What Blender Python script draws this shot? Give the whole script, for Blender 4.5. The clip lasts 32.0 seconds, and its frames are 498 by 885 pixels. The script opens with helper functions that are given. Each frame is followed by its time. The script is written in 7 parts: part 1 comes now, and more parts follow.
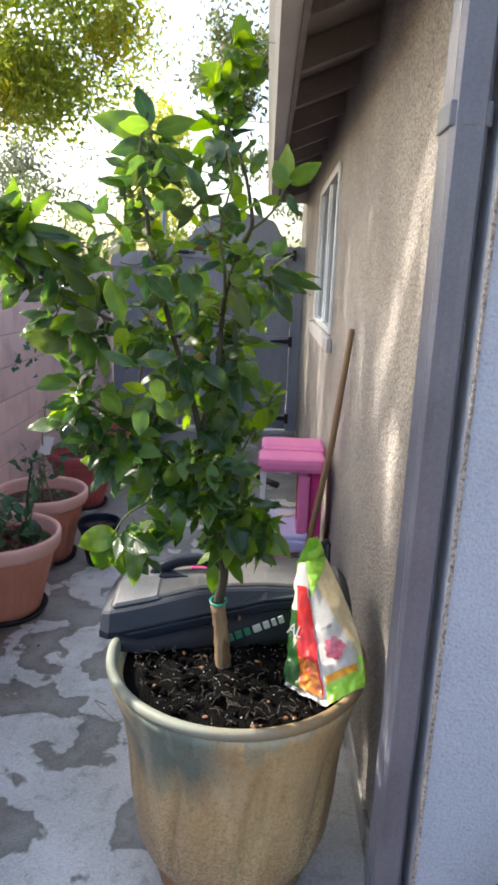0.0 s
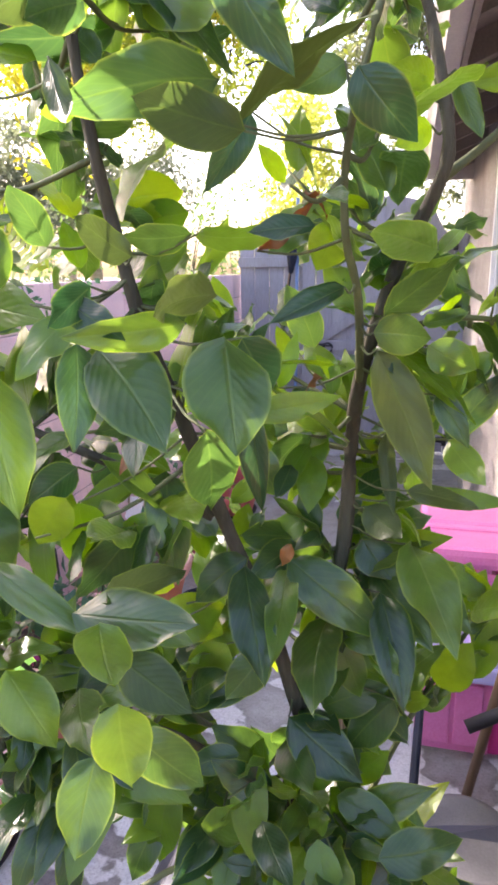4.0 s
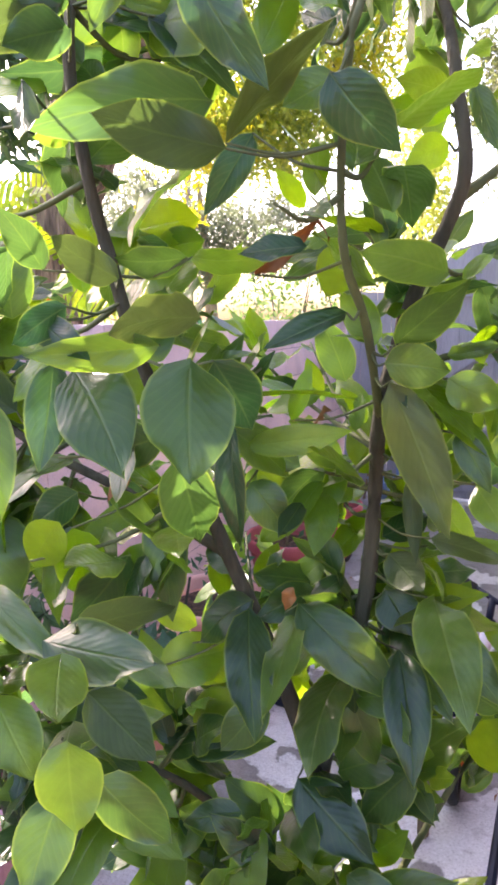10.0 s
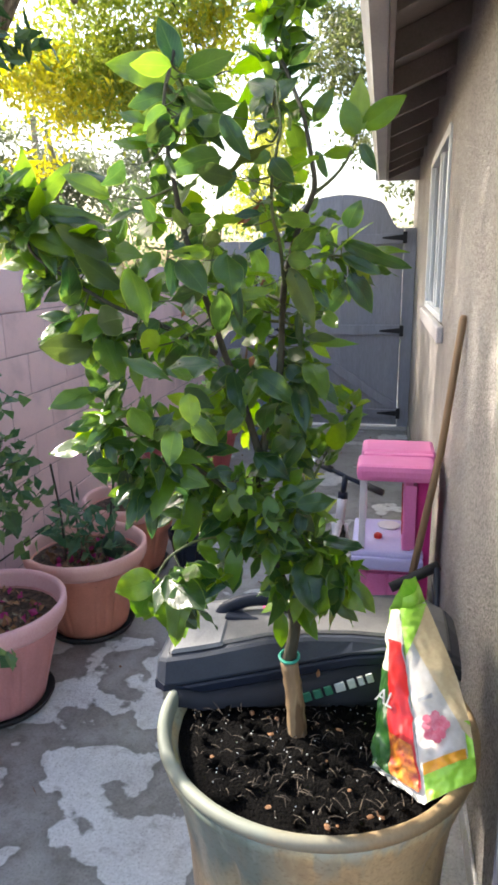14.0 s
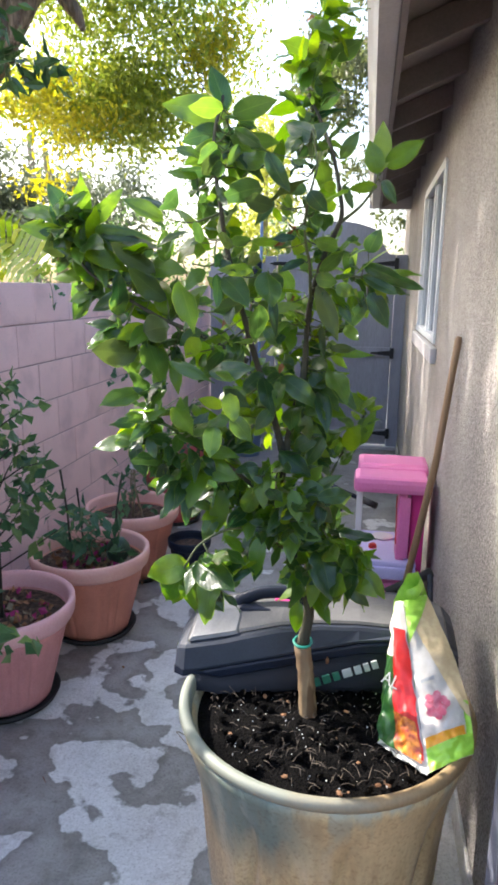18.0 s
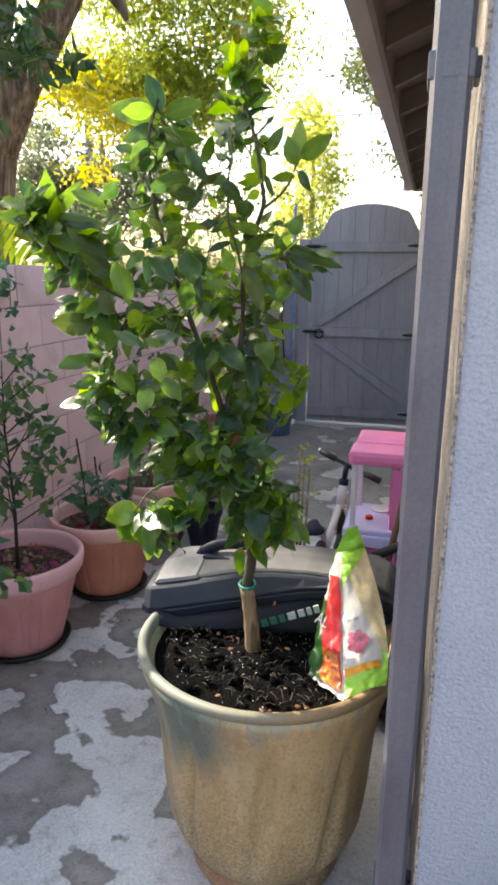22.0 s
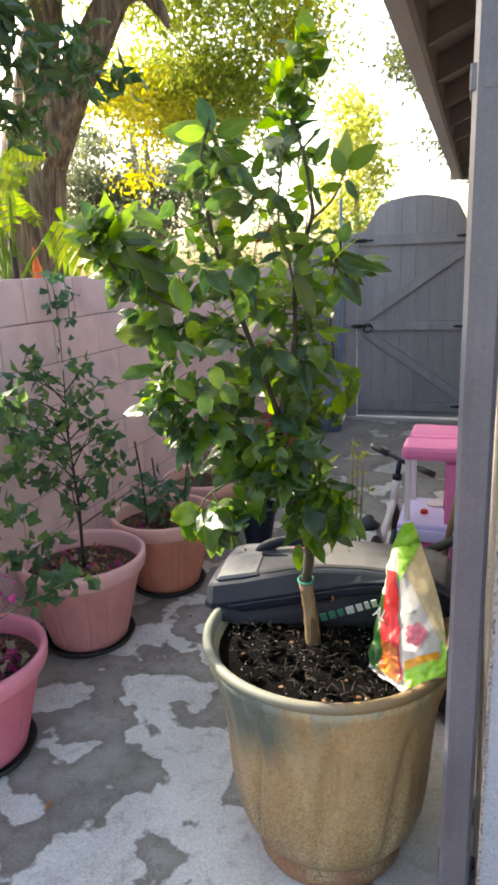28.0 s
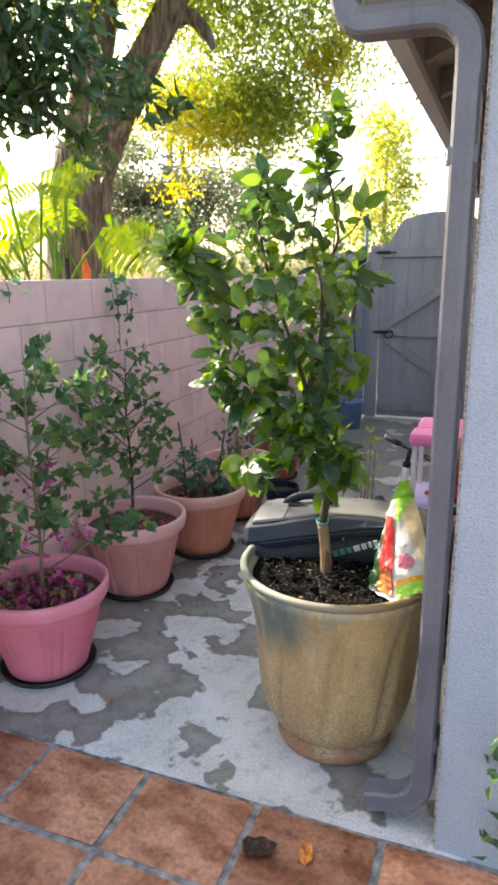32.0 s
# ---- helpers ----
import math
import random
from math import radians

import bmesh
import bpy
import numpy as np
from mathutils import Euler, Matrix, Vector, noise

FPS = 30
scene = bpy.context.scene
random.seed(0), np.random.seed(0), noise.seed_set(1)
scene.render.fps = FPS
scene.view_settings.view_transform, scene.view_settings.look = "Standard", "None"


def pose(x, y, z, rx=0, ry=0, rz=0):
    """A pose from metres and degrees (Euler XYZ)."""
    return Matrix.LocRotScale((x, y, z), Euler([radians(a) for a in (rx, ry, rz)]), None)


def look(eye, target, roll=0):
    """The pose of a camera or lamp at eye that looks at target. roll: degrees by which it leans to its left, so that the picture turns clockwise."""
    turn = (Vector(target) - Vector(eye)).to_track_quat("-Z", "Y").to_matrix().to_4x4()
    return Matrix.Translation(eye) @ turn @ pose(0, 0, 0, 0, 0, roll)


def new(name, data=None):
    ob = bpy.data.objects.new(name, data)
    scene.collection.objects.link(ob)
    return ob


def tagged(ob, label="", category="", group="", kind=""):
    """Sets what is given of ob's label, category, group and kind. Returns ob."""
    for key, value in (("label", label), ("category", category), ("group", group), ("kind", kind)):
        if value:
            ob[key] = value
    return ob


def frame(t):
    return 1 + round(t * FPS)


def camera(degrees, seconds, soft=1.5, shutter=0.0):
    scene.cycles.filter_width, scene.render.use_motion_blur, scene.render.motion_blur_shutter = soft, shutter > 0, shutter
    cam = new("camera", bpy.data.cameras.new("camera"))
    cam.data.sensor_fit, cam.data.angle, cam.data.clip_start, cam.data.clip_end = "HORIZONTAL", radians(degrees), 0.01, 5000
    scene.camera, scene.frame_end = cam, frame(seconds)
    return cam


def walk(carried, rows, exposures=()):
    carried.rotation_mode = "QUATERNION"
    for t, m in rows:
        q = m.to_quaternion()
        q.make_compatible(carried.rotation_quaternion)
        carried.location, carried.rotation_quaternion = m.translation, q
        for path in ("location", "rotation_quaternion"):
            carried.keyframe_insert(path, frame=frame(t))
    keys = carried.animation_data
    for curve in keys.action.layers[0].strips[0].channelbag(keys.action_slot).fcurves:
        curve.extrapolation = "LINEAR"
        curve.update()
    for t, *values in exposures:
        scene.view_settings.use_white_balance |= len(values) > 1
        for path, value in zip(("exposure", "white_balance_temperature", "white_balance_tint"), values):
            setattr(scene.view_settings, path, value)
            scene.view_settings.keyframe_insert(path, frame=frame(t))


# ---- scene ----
cam = camera(41.1, 32.0, soft=3.2)
EXPOSURES = [(0, 1.87, 6550, 13), (2, 1.88, 6550, 13), (4, 2.75, 6600, 30), (10.5, 2.75, 6600, 31), (12, 2.54, 6550, 27), (13.5, 2.3, 6600, 13), (15, 2.02, 6600, 13), (18, 2.13, 6250, 15), (19, 2.04, 6200, 15), (21, 1.97, 6150, 14), (22, 2.0, 7000, 13), (24, 2.0, 7700, 13), (26, 2.03, 7300, 12), (29, 2.1, 7250, 12), (32, 2.16, 7200, 12)]
PATH = [
    (0, (0.142, 0.253, 1.702), (0.108, 2.193, 1.217), 2.3),
    (0.5, (0.135, 0.257, 1.703), (0.106, 2.195, 1.209), 2.6),
    (1, (0.114, 0.265, 1.704), (0.094, 2.2, 1.2), 2.6),
    (1.5, (0.07, 0.281, 1.695), (0.051, 2.207, 1.158), 2.4),
    (2, (0.075, 0.433, 1.67), (0.043, 2.349, 1.098), 2.6),
    (2.5, (0.16, 0.754, 1.692), (0.051, 2.668, 1.124), 2.8),
    (3, (0.148, 0.989, 1.69), (-0.075, 2.909, 1.173), 1.6),
    (3.5, (0.072, 1.192, 1.752), (-0.206, 3.077, 1.145), -0.9),
    (4, (0.085, 1.276, 1.742), (-0.377, 3.155, 1.236), -0.7),
    (4.5, (0.141, 1.328, 1.737), (-0.405, 3.194, 1.268), -0.1),
    (6.5, (0.177, 1.344, 1.731), (-0.463, 3.206, 1.377), -0.7),
    (7, (0.173, 1.342, 1.732), (-0.509, 3.191, 1.393), -0.6),
    (7.5, (0.16, 1.337, 1.734), (-0.565, 3.171, 1.4), -0.3),
    (8, (0.149, 1.33, 1.735), (-0.594, 3.156, 1.399), -0.0),
    (8.5, (0.15, 1.321, 1.739), (-0.597, 3.144, 1.396), 0.1),
    (9, (0.15, 1.32, 1.732), (-0.598, 3.14, 1.373), 0.1),
    (9.5, (0.152, 1.32, 1.732), (-0.61, 3.129, 1.353), 0.0),
    (10, (0.153, 1.323, 1.728), (-0.626, 3.126, 1.35), -0.2),
    (10.5, (0.159, 1.314, 1.738), (-0.614, 3.13, 1.411), -0.5),
    (11, (0.169, 1.29, 1.753), (-0.564, 3.132, 1.486), -0.7),
    (11.5, (0.147, 1.258, 1.751), (-0.49, 3.14, 1.521), -1.1),
    (12, (0.117, 1.211, 1.741), (-0.38, 3.132, 1.491), -0.9),
    (12.5, (0.16, 1.129, 1.715), (-0.28, 3.051, 1.382), -0.0),
    (13, (0.279, 0.956, 1.684), (-0.215, 2.845, 1.25), 0.5),
    (13.5, (0.297, 0.815, 1.688), (-0.181, 2.692, 1.189), -0.3),
    (14, (0.222, 0.595, 1.686), (-0.158, 2.49, 1.172), -0.9),
    (14.5, (0.185, 0.475, 1.7), (-0.093, 2.378, 1.154), -1.1),
    (15, (0.209, 0.464, 1.635), (-0.002, 2.341, 0.98), -1.4),
    (15.5, (0.216, 0.453, 1.545), (0.048, 2.276, 0.74), -1.7),
    (17.5, (0.188, 0.44, 1.64), (-0.077, 2.329, 1.037), 0.3),
    (18, (0.164, 0.436, 1.677), (-0.172, 2.355, 1.223), 0.7),
    (18.5, (0.17, 0.435, 1.68), (-0.172, 2.367, 1.29), 1.0),
    (19, (0.181, 0.441, 1.682), (-0.123, 2.38, 1.299), 1.2),
    (19.5, (0.186, 0.445, 1.68), (-0.085, 2.387, 1.287), 1.6),
    (20, (0.191, 0.456, 1.676), (-0.066, 2.397, 1.268), 1.8),
    (20.5, (0.191, 0.446, 1.679), (-0.07, 2.383, 1.255), 2.1),
    (21, (0.225, 0.4, 1.676), (-0.091, 2.326, 1.237), 2.7),
    (21.5, (0.374, 0.339, 1.668), (-0.038, 2.242, 1.208), 2.4),
    (22, (0.471, 0.299, 1.669), (-0.029, 2.17, 1.169), 0.5),
    (22.5, (0.491, 0.292, 1.693), (0.008, 2.155, 1.149), -1.6),
    (23, (0.484, 0.295, 1.688), (0.025, 2.159, 1.127), -2.1),
    (23.5, (0.496, 0.285, 1.679), (0.053, 2.149, 1.106), -2.2),
    (24, (0.514, 0.276, 1.67), (0.093, 2.141, 1.083), -2.3),
    (24.5, (0.515, 0.273, 1.677), (0.111, 2.145, 1.099), -2.2),
    (25, (0.508, 0.264, 1.693), (0.071, 2.143, 1.163), -1.5),
    (25.5, (0.489, 0.254, 1.71), (-0.029, 2.126, 1.234), -0.7),
    (26, (0.477, 0.246, 1.71), (-0.108, 2.103, 1.256), -0.6),
    (26.5, (0.468, 0.233, 1.708), (-0.161, 2.073, 1.238), -1.4),
    (28.5, (0.476, 0.245, 1.698), (-0.168, 2.068, 1.184), -2.3),
    (29, (0.474, 0.255, 1.702), (-0.174, 2.074, 1.182), -2.0),
    (29.5, (0.464, 0.262, 1.706), (-0.207, 2.071, 1.181), -1.7),
    (30, (0.455, 0.263, 1.704), (-0.244, 2.062, 1.179), -1.8),
    (30.5, (0.461, 0.265, 1.703), (-0.248, 2.06, 1.18), -2.0),
    (31, (0.499, 0.212, 1.691), (-0.19, 2.018, 1.177), -1.7),
    (31.5, (0.541, -0.033, 1.677), (-0.124, 1.784, 1.172), -1.3),
    (32, (0.613, -0.293, 1.714), (-0.09, 1.512, 1.22), -0.5),
]
walk(cam, [(t, look(eye, target, roll)) for t, eye, target, roll in PATH],
     EXPOSURES)

# ---- world, sun, exposure ----
SUN_ELEV, SUN_AZ = 36.0, 68.0   # degrees up; degrees from +y towards -x
world = bpy.data.worlds.new("sky")
scene.world = world
world.use_nodes = True
wn = world.node_tree.nodes
wl = world.node_tree.links
sky = wn.new("ShaderNodeTexSky")
sky.sky_type = "NISHITA"
sky.sun_disc = False
sky.sun_elevation = radians(SUN_ELEV)
sky.sun_rotation = radians(-SUN_AZ)
sky.dust_density = 4.0
sky.air_density = 1.2
wl.new(sky.outputs["Color"], wn["Background"].inputs["Color"])
wn["Background"].inputs["Strength"].default_value = 0.15
sun = new("sun", bpy.data.lights.new("sun", "SUN"))
sun.data.energy = 3.6
sun.data.angle = radians(0.9)
sun.data.color = (1.0, 0.93, 0.82)
sd = Vector((-math.sin(radians(SUN_AZ)) * math.cos(radians(SUN_ELEV)), math.cos(radians(SUN_AZ)) * math.cos(radians(SUN_ELEV)), math.sin(radians(SUN_ELEV))))
sun.matrix_world = look(sd * 40, (0, 0, 0))

RNG = random.Random(7)

# ---- materials ----


def mat(name, base, rough=0.6, second=None, scale=8.0, fine=120.0, bump=0.15, dist=0.004, metal=0.0, spec=0.5, vary=0.0, coords="Object", stretch=(1, 1, 1), fmix=0.25):
    """A surface with broad blotches between two colours, a fine grain and relief."""
    m = bpy.data.materials.new(name)
    m.use_nodes = True
    n, l = m.node_tree.nodes, m.node_tree.links
    bs = n["Principled BSDF"]
    bs.inputs["Roughness"].default_value = rough
    bs.inputs["Metallic"].default_value = metal
    bs.inputs["Specular IOR Level"].default_value = spec
    tc = n.new("ShaderNodeTexCoord")
    mp = n.new("ShaderNodeMapping")
    mp.inputs["Scale"].default_value = stretch
    l.new(tc.outputs[coords], mp.inputs["Vector"])
    n1 = n.new("ShaderNodeTexNoise")
    n1.inputs["Scale"].default_value = scale
    n1.inputs["Detail"].default_value = 6
    n2 = n.new("ShaderNodeTexNoise")
    n2.inputs["Scale"].default_value = fine
    n2.inputs["Detail"].default_value = 4
    l.new(mp.outputs["Vector"], n1.inputs["Vector"])
    l.new(mp.outputs["Vector"], n2.inputs["Vector"])
    rp = n.new("ShaderNodeValToRGB")
    second = second or tuple(c * 0.75 for c in base)
    rp.color_ramp.elements[0].position = 0.35
    rp.color_ramp.elements[1].position = 0.68
    rp.color_ramp.elements[0].color = (*second, 1)
    rp.color_ramp.elements[1].color = (*base, 1)
    l.new(n1.outputs["Fac"], rp.inputs["Fac"])
    mx = n.new("ShaderNodeMix")
    mx.data_type = "RGBA"
    mx.blend_type = "OVERLAY"
    mx.inputs[0].default_value = fmix
    l.new(rp.outputs["Color"], mx.inputs[6])
    l.new(n2.outputs["Fac"], mx.inputs[7])
    ds = n.new("ShaderNodeHueSaturation")
    l.new(mx.outputs[2], ds.inputs["Color"])
    if vary:
        oi = n.new("ShaderNodeObjectInfo")
        mr = n.new("ShaderNodeMapRange")
        mr.inputs["To Min"].default_value = 1 - vary
        mr.inputs["To Max"].default_value = 1 + vary
        l.new(oi.outputs["Random"], mr.inputs["Value"])
        l.new(mr.outputs["Result"], ds.inputs["Value"])
    l.new(ds.outputs["Color"], bs.inputs["Base Color"])
    if bump:
        bp = n.new("ShaderNodeBump")
        bp.inputs["Strength"].default_value = bump
        bp.inputs["Distance"].default_value = dist
        l.new(n2.outputs["Fac"], bp.inputs["Height"])
        l.new(bp.outputs["Normal"], bs.inputs["Normal"])
    return m


def leaf_mat(name, dark, light, island=False, glow=0.45, rough=0.38, yellow=0.0, spec=0.5, veins=False, hue=0.483, bright=3.2):
    """Leaf blades: glossy skin over a blade that lets light through."""
    m = bpy.data.materials.new(name)
    m.use_nodes = True
    n, l = m.node_tree.nodes, m.node_tree.links
    bs = n["Principled BSDF"]
    bs.inputs["Roughness"].default_value = rough
    bs.inputs["Specular IOR Level"].default_value = spec
    if island:
        rnd = n.new("ShaderNodeNewGeometry").outputs["Random Per Island"]
    else:
        rnd = n.new("ShaderNodeObjectInfo").outputs["Random"]
    rp = n.new("ShaderNodeValToRGB")
    e = rp.color_ramp.elements
    e[0].color, e[0].position = (*dark, 1), 0.0
    e[1].color, e[1].position = (*light, 1), 1.0
    mid = e.new(0.65)
    mid.color = (*[0.6 * a + 0.4 * b for a, b in zip(dark, light)], 1)
    if yellow:
        y = e.new(1 - yellow)
        y.color = (*light, 1)
        e[-1].color = (0.42, 0.30, 0.02, 1)
    l.new(rnd, rp.inputs["Fac"])
    if veins:
        au = n.new("ShaderNodeAttribute")
        au.attribute_name = "across"
        av = n.new("ShaderNodeAttribute")
        av.attribute_name = "along"
        ab = n.new("ShaderNodeMath")
        ab.operation = "ABSOLUTE"
        l.new(au.outputs["Fac"], ab.inputs[0])
        ribm = n.new("ShaderNodeMapRange")
        ribm.inputs["From Min"].default_value = 0.07
        ribm.inputs["From Max"].default_value = 0.0
        l.new(ab.outputs[0], ribm.inputs["Value"])
        sub = n.new("ShaderNodeMath")
        sub.operation = "MULTIPLY_ADD"
        l.new(ab.outputs[0], sub.inputs[0])
        sub.inputs[1].default_value = -0.35
        l.new(av.outputs["Fac"], sub.inputs[2])
        wv = n.new("ShaderNodeMath")
        wv.operation = "MULTIPLY"
        wv.inputs[1].default_value = 62.0
        l.new(sub.outputs[0], wv.inputs[0])
        sn = n.new("ShaderNodeMath")
        sn.operation = "SINE"
        l.new(wv.outputs[0], sn.inputs[0])
    tc = n.new("ShaderNodeTexCoord")
    nz = n.new("ShaderNodeTexNoise")
    nz.inputs["Scale"].default_value = 45
    nz.inputs["Detail"].default_value = 3
    l.new(tc.outputs["Object"], nz.inputs["Vector"])
    mx = n.new("ShaderNodeMix")
    mx.data_type = "RGBA"
    mx.blend_type = "OVERLAY"
    mx.inputs[0].default_value = 0.35
    l.new(rp.outputs["Color"], mx.inputs[6])
    l.new(nz.outputs["Fac"], mx.inputs[7])
    col = mx.outputs[2]
    if veins:
        sv = n.new("ShaderNodeMapRange")
        sv.inputs["From Min"].default_value = 0.55
        sv.inputs["From Max"].default_value = 1.0
        sv.inputs["To Max"].default_value = 0.035
        l.new(sn.outputs[0], sv.inputs["Value"])
        both = n.new("ShaderNodeMath")
        both.operation = "MAXIMUM"
        l.new(sv.outputs["Result"], both.inputs[0])
        rm2 = n.new("ShaderNodeMath")
        rm2.operation = "MULTIPLY"
        rm2.inputs[1].default_value = 0.15
        l.new(ribm.outputs["Result"], rm2.inputs[0])
        l.new(rm2.outputs[0], both.inputs[1])
        vm = n.new("ShaderNodeMix")
        vm.data_type = "RGBA"
        vm.inputs[7].default_value = (0.11, 0.18, 0.04, 1)
        l.new(both.outputs[0], vm.inputs[0])
        l.new(col, vm.inputs[6])
        col = vm.outputs[2]
        # blotches of paler, mottled skin
        bn = n.new("ShaderNodeTexNoise")
        bn.inputs["Scale"].default_value = 22
        bn.inputs["Detail"].default_value = 2
        l.new(tc.outputs["Object"], bn.inputs["Vector"])
        br = n.new("ShaderNodeMapRange")
        br.inputs["From Min"].default_value = 0.58
        br.inputs["From Max"].default_value = 0.75
        br.inputs["To Max"].default_value = 0.55
        l.new(bn.outputs["Fac"], br.inputs["Value"])
        bm2 = n.new("ShaderNodeMix")
        bm2.data_type = "RGBA"
        bm2.inputs[7].default_value = (0.065, 0.12, 0.02, 1)
        l.new(br.outputs["Result"], bm2.inputs[0])
        l.new(col, bm2.inputs[6])
        col = bm2.outputs[2]
        # thin pale margin
        em = n.new("ShaderNodeMapRange")
        em.inputs["From Min"].default_value = 0.90
        em.inputs["From Max"].default_value = 1.0
        em.inputs["To Max"].default_value = 0.55
        l.new(ab.outputs[0], em.inputs["Value"])
        e2 = n.new("ShaderNodeMix")
        e2.data_type = "RGBA"
        e2.inputs[7].default_value = (0.12, 0.18, 0.035, 1)
        l.new(em.outputs["Result"], e2.inputs[0])
        l.new(col, e2.inputs[6])
        col = e2.outputs[2]
    l.new(col, bs.inputs["Base Color"])
    tr = n.new("ShaderNodeBsdfTranslucent")
    hs = n.new("ShaderNodeHueSaturation")
    hs.inputs["Hue"].default_value = hue
    hs.inputs["Saturation"].default_value = 1.15
    hs.inputs["Value"].default_value = bright
    l.new(col, hs.inputs["Color"])
    l.new(hs.outputs["Color"], tr.inputs["Color"])
    ms = n.new("ShaderNodeMixShader")
    ms.inputs["Fac"].default_value = glow
    l.new(bs.outputs["BSDF"], ms.inputs[1])
    l.new(tr.outputs["BSDF"], ms.inputs[2])
    l.new(ms.outputs["Shader"], n["Material Output"].inputs["Surface"])
    bp = n.new("ShaderNodeBump")
    bp.inputs["Strength"].default_value = 0.4
    bp.inputs["Distance"].default_value = 0.004
    height = nz.outputs["Fac"]
    if veins:
        vh = n.new("ShaderNodeMath")
        vh.operation = "MULTIPLY_ADD"
        vh.inputs[1].default_value = 0.035
        l.new(sn.outputs[0], vh.inputs[0])
        l.new(height, vh.inputs[2])
        vr = n.new("ShaderNodeMath")
        vr.operation = "MULTIPLY_ADD"
        vr.inputs[1].default_value = -0.3
        l.new(ribm.outputs["Result"], vr.inputs[0])
        l.new(vh.outputs[0], vr.inputs[2])
        height = vr.outputs[0]
    l.new(height, bp.inputs["Height"])
    l.new(bp.outputs["Normal"], bs.inputs["Normal"])
    return m


M = {}
M["concrete"] = mat("concrete", (0.66, 0.655, 0.63), 0.75, (0.50, 0.49, 0.47), 3.0, 90, 0.3, 0.004, fmix=0.4)
M["block"] = mat("painted_block", (0.86, 0.625, 0.595), 0.85, (0.80, 0.575, 0.55), 2.2, 160, 0.5, 0.003, vary=0.025)
M["mortar"] = mat("mortar", (0.48, 0.35, 0.335), 0.9, None, 9, 200, 0.5, 0.004)
M["stucco"] = mat("stucco", (0.43, 0.40, 0.36), 0.9, (0.33, 0.305, 0.28), 2.2, 125, 1.0, 0.012, fmix=0.75, stretch=(1, 1, 0.8))
# Blue of the skylight on this shaded wall is put into the base colour.
M["stucco_front"] = mat("stucco_front", (0.395, 0.445, 0.515), 0.85, (0.35, 0.40, 0.47), 4, 130, 0.8, 0.007, fmix=0.18)
M["trimgrey"] = mat("grey_paint", (0.15, 0.16, 0.19), 0.36, (0.12, 0.128, 0.155), 5, 160, 0.1, 0.002)
M["gatepaint"] = mat("gate_paint", (0.30, 0.30, 0.335), 0.6, (0.24, 0.24, 0.275), 4, 110, 0.25, 0.003, vary=0.06, stretch=(1, 1, 0.15))
M["gutter"] = mat("gutter_paint", (0.50, 0.48, 0.47), 0.5, (0.42, 0.40, 0.39), 3, 120, 0.08, 0.002)
M["soffit"] = mat("soffit_paint", (0.25, 0.215, 0.20), 0.7, (0.19, 0.165, 0.155), 4, 100, 0.2, 0.003)
M["roof"] = mat("shingle", (0.16, 0.14, 0.13), 0.9, (0.10, 0.09, 0.085), 8, 150, 0.6, 0.006)
M["tile"] = mat("saltillo", (0.52, 0.25, 0.15), 0.5, (0.34, 0.14, 0.075), 5, 60, 0.4, 0.003, vary=0.2, fmix=0.65)
M["grout"] = mat("grout", (0.36, 0.355, 0.34), 0.9, (0.13, 0.125, 0.12), 22, 160, 0.5, 0.004)
M["soil"] = mat("potting_soil", (0.0045, 0.004, 0.0036), 0.95, (0.002, 0.0018, 0.0017), 30, 160, 1.0, 0.012, spec=0.08)
M["mulch"] = mat("leaf_litter", (0.16, 0.09, 0.05), 0.9, (0.05, 0.03, 0.02), 40, 160, 1.0, 0.01)
M["fibre"] = mat("soil_fibre", (0.12, 0.095, 0.07), 0.9, (0.02, 0.014, 0.01), 40, 160, 0.3, 0.002)
M["darkskin"] = mat("squash_skin", (0.02, 0.06, 0.03), 0.5, (0.012, 0.04, 0.02), 20, 120, 0.2, 0.002)
M["ground"] = mat("earth", (0.16, 0.13, 0.09), 0.95, (0.09, 0.085, 0.05), 1.5, 40, 0.6, 0.02)
M["black"] = mat("black_plastic", (0.013, 0.019, 0.036), 0.5, (0.009, 0.013, 0.024), 10, 180, 0.15, 0.002, spec=0.2)
M["fabric"] = mat("black_fabric", (0.012, 0.014, 0.022), 0.85, (0.008, 0.009, 0.014), 12, 300, 0.4, 0.002)
M["greyplastic"] = mat("grey_plastic", (0.15, 0.148, 0.145), 0.62, (0.11, 0.11, 0.11), 10, 220, 0.15, 0.0015, spec=0.25)
# Lighter copy of the lid's grey, for its sunlit left end.
M["sunlitgrey"] = mat("sunlit_grey_plastic", (0.22, 0.22, 0.22), 0.58, (0.17, 0.17, 0.172), 10, 220, 0.15, 0.0015, spec=0.3)
M["shell"] = mat("slate_plastic", (0.032, 0.039, 0.054), 0.5, (0.024, 0.030, 0.043), 10, 200, 0.15, 0.0015, spec=0.3)
M["iron"] = mat("black_iron", (0.015, 0.015, 0.017), 0.5, None, 20, 150, 0.2, 0.002, metal=0.3)
M["white"] = mat("white_plastic", (0.74, 0.72, 0.73), 0.4, (0.66, 0.64, 0.65), 6, 150, 0.06, 0.001)
M["whitevinyl"] = mat("white_vinyl", (0.66, 0.68, 0.68), 0.4, (0.58, 0.6, 0.6), 6, 150, 0.06, 0.001)
M["pink"] = mat("pink_plastic", (0.80, 0.23, 0.45), 0.42, (0.72, 0.18, 0.40), 4, 140, 0.08, 0.001)
M["hotpink"] = mat("hot_pink_plastic", (0.70, 0.04, 0.26), 0.42, (0.60, 0.03, 0.22), 4, 140, 0.08, 0.001)
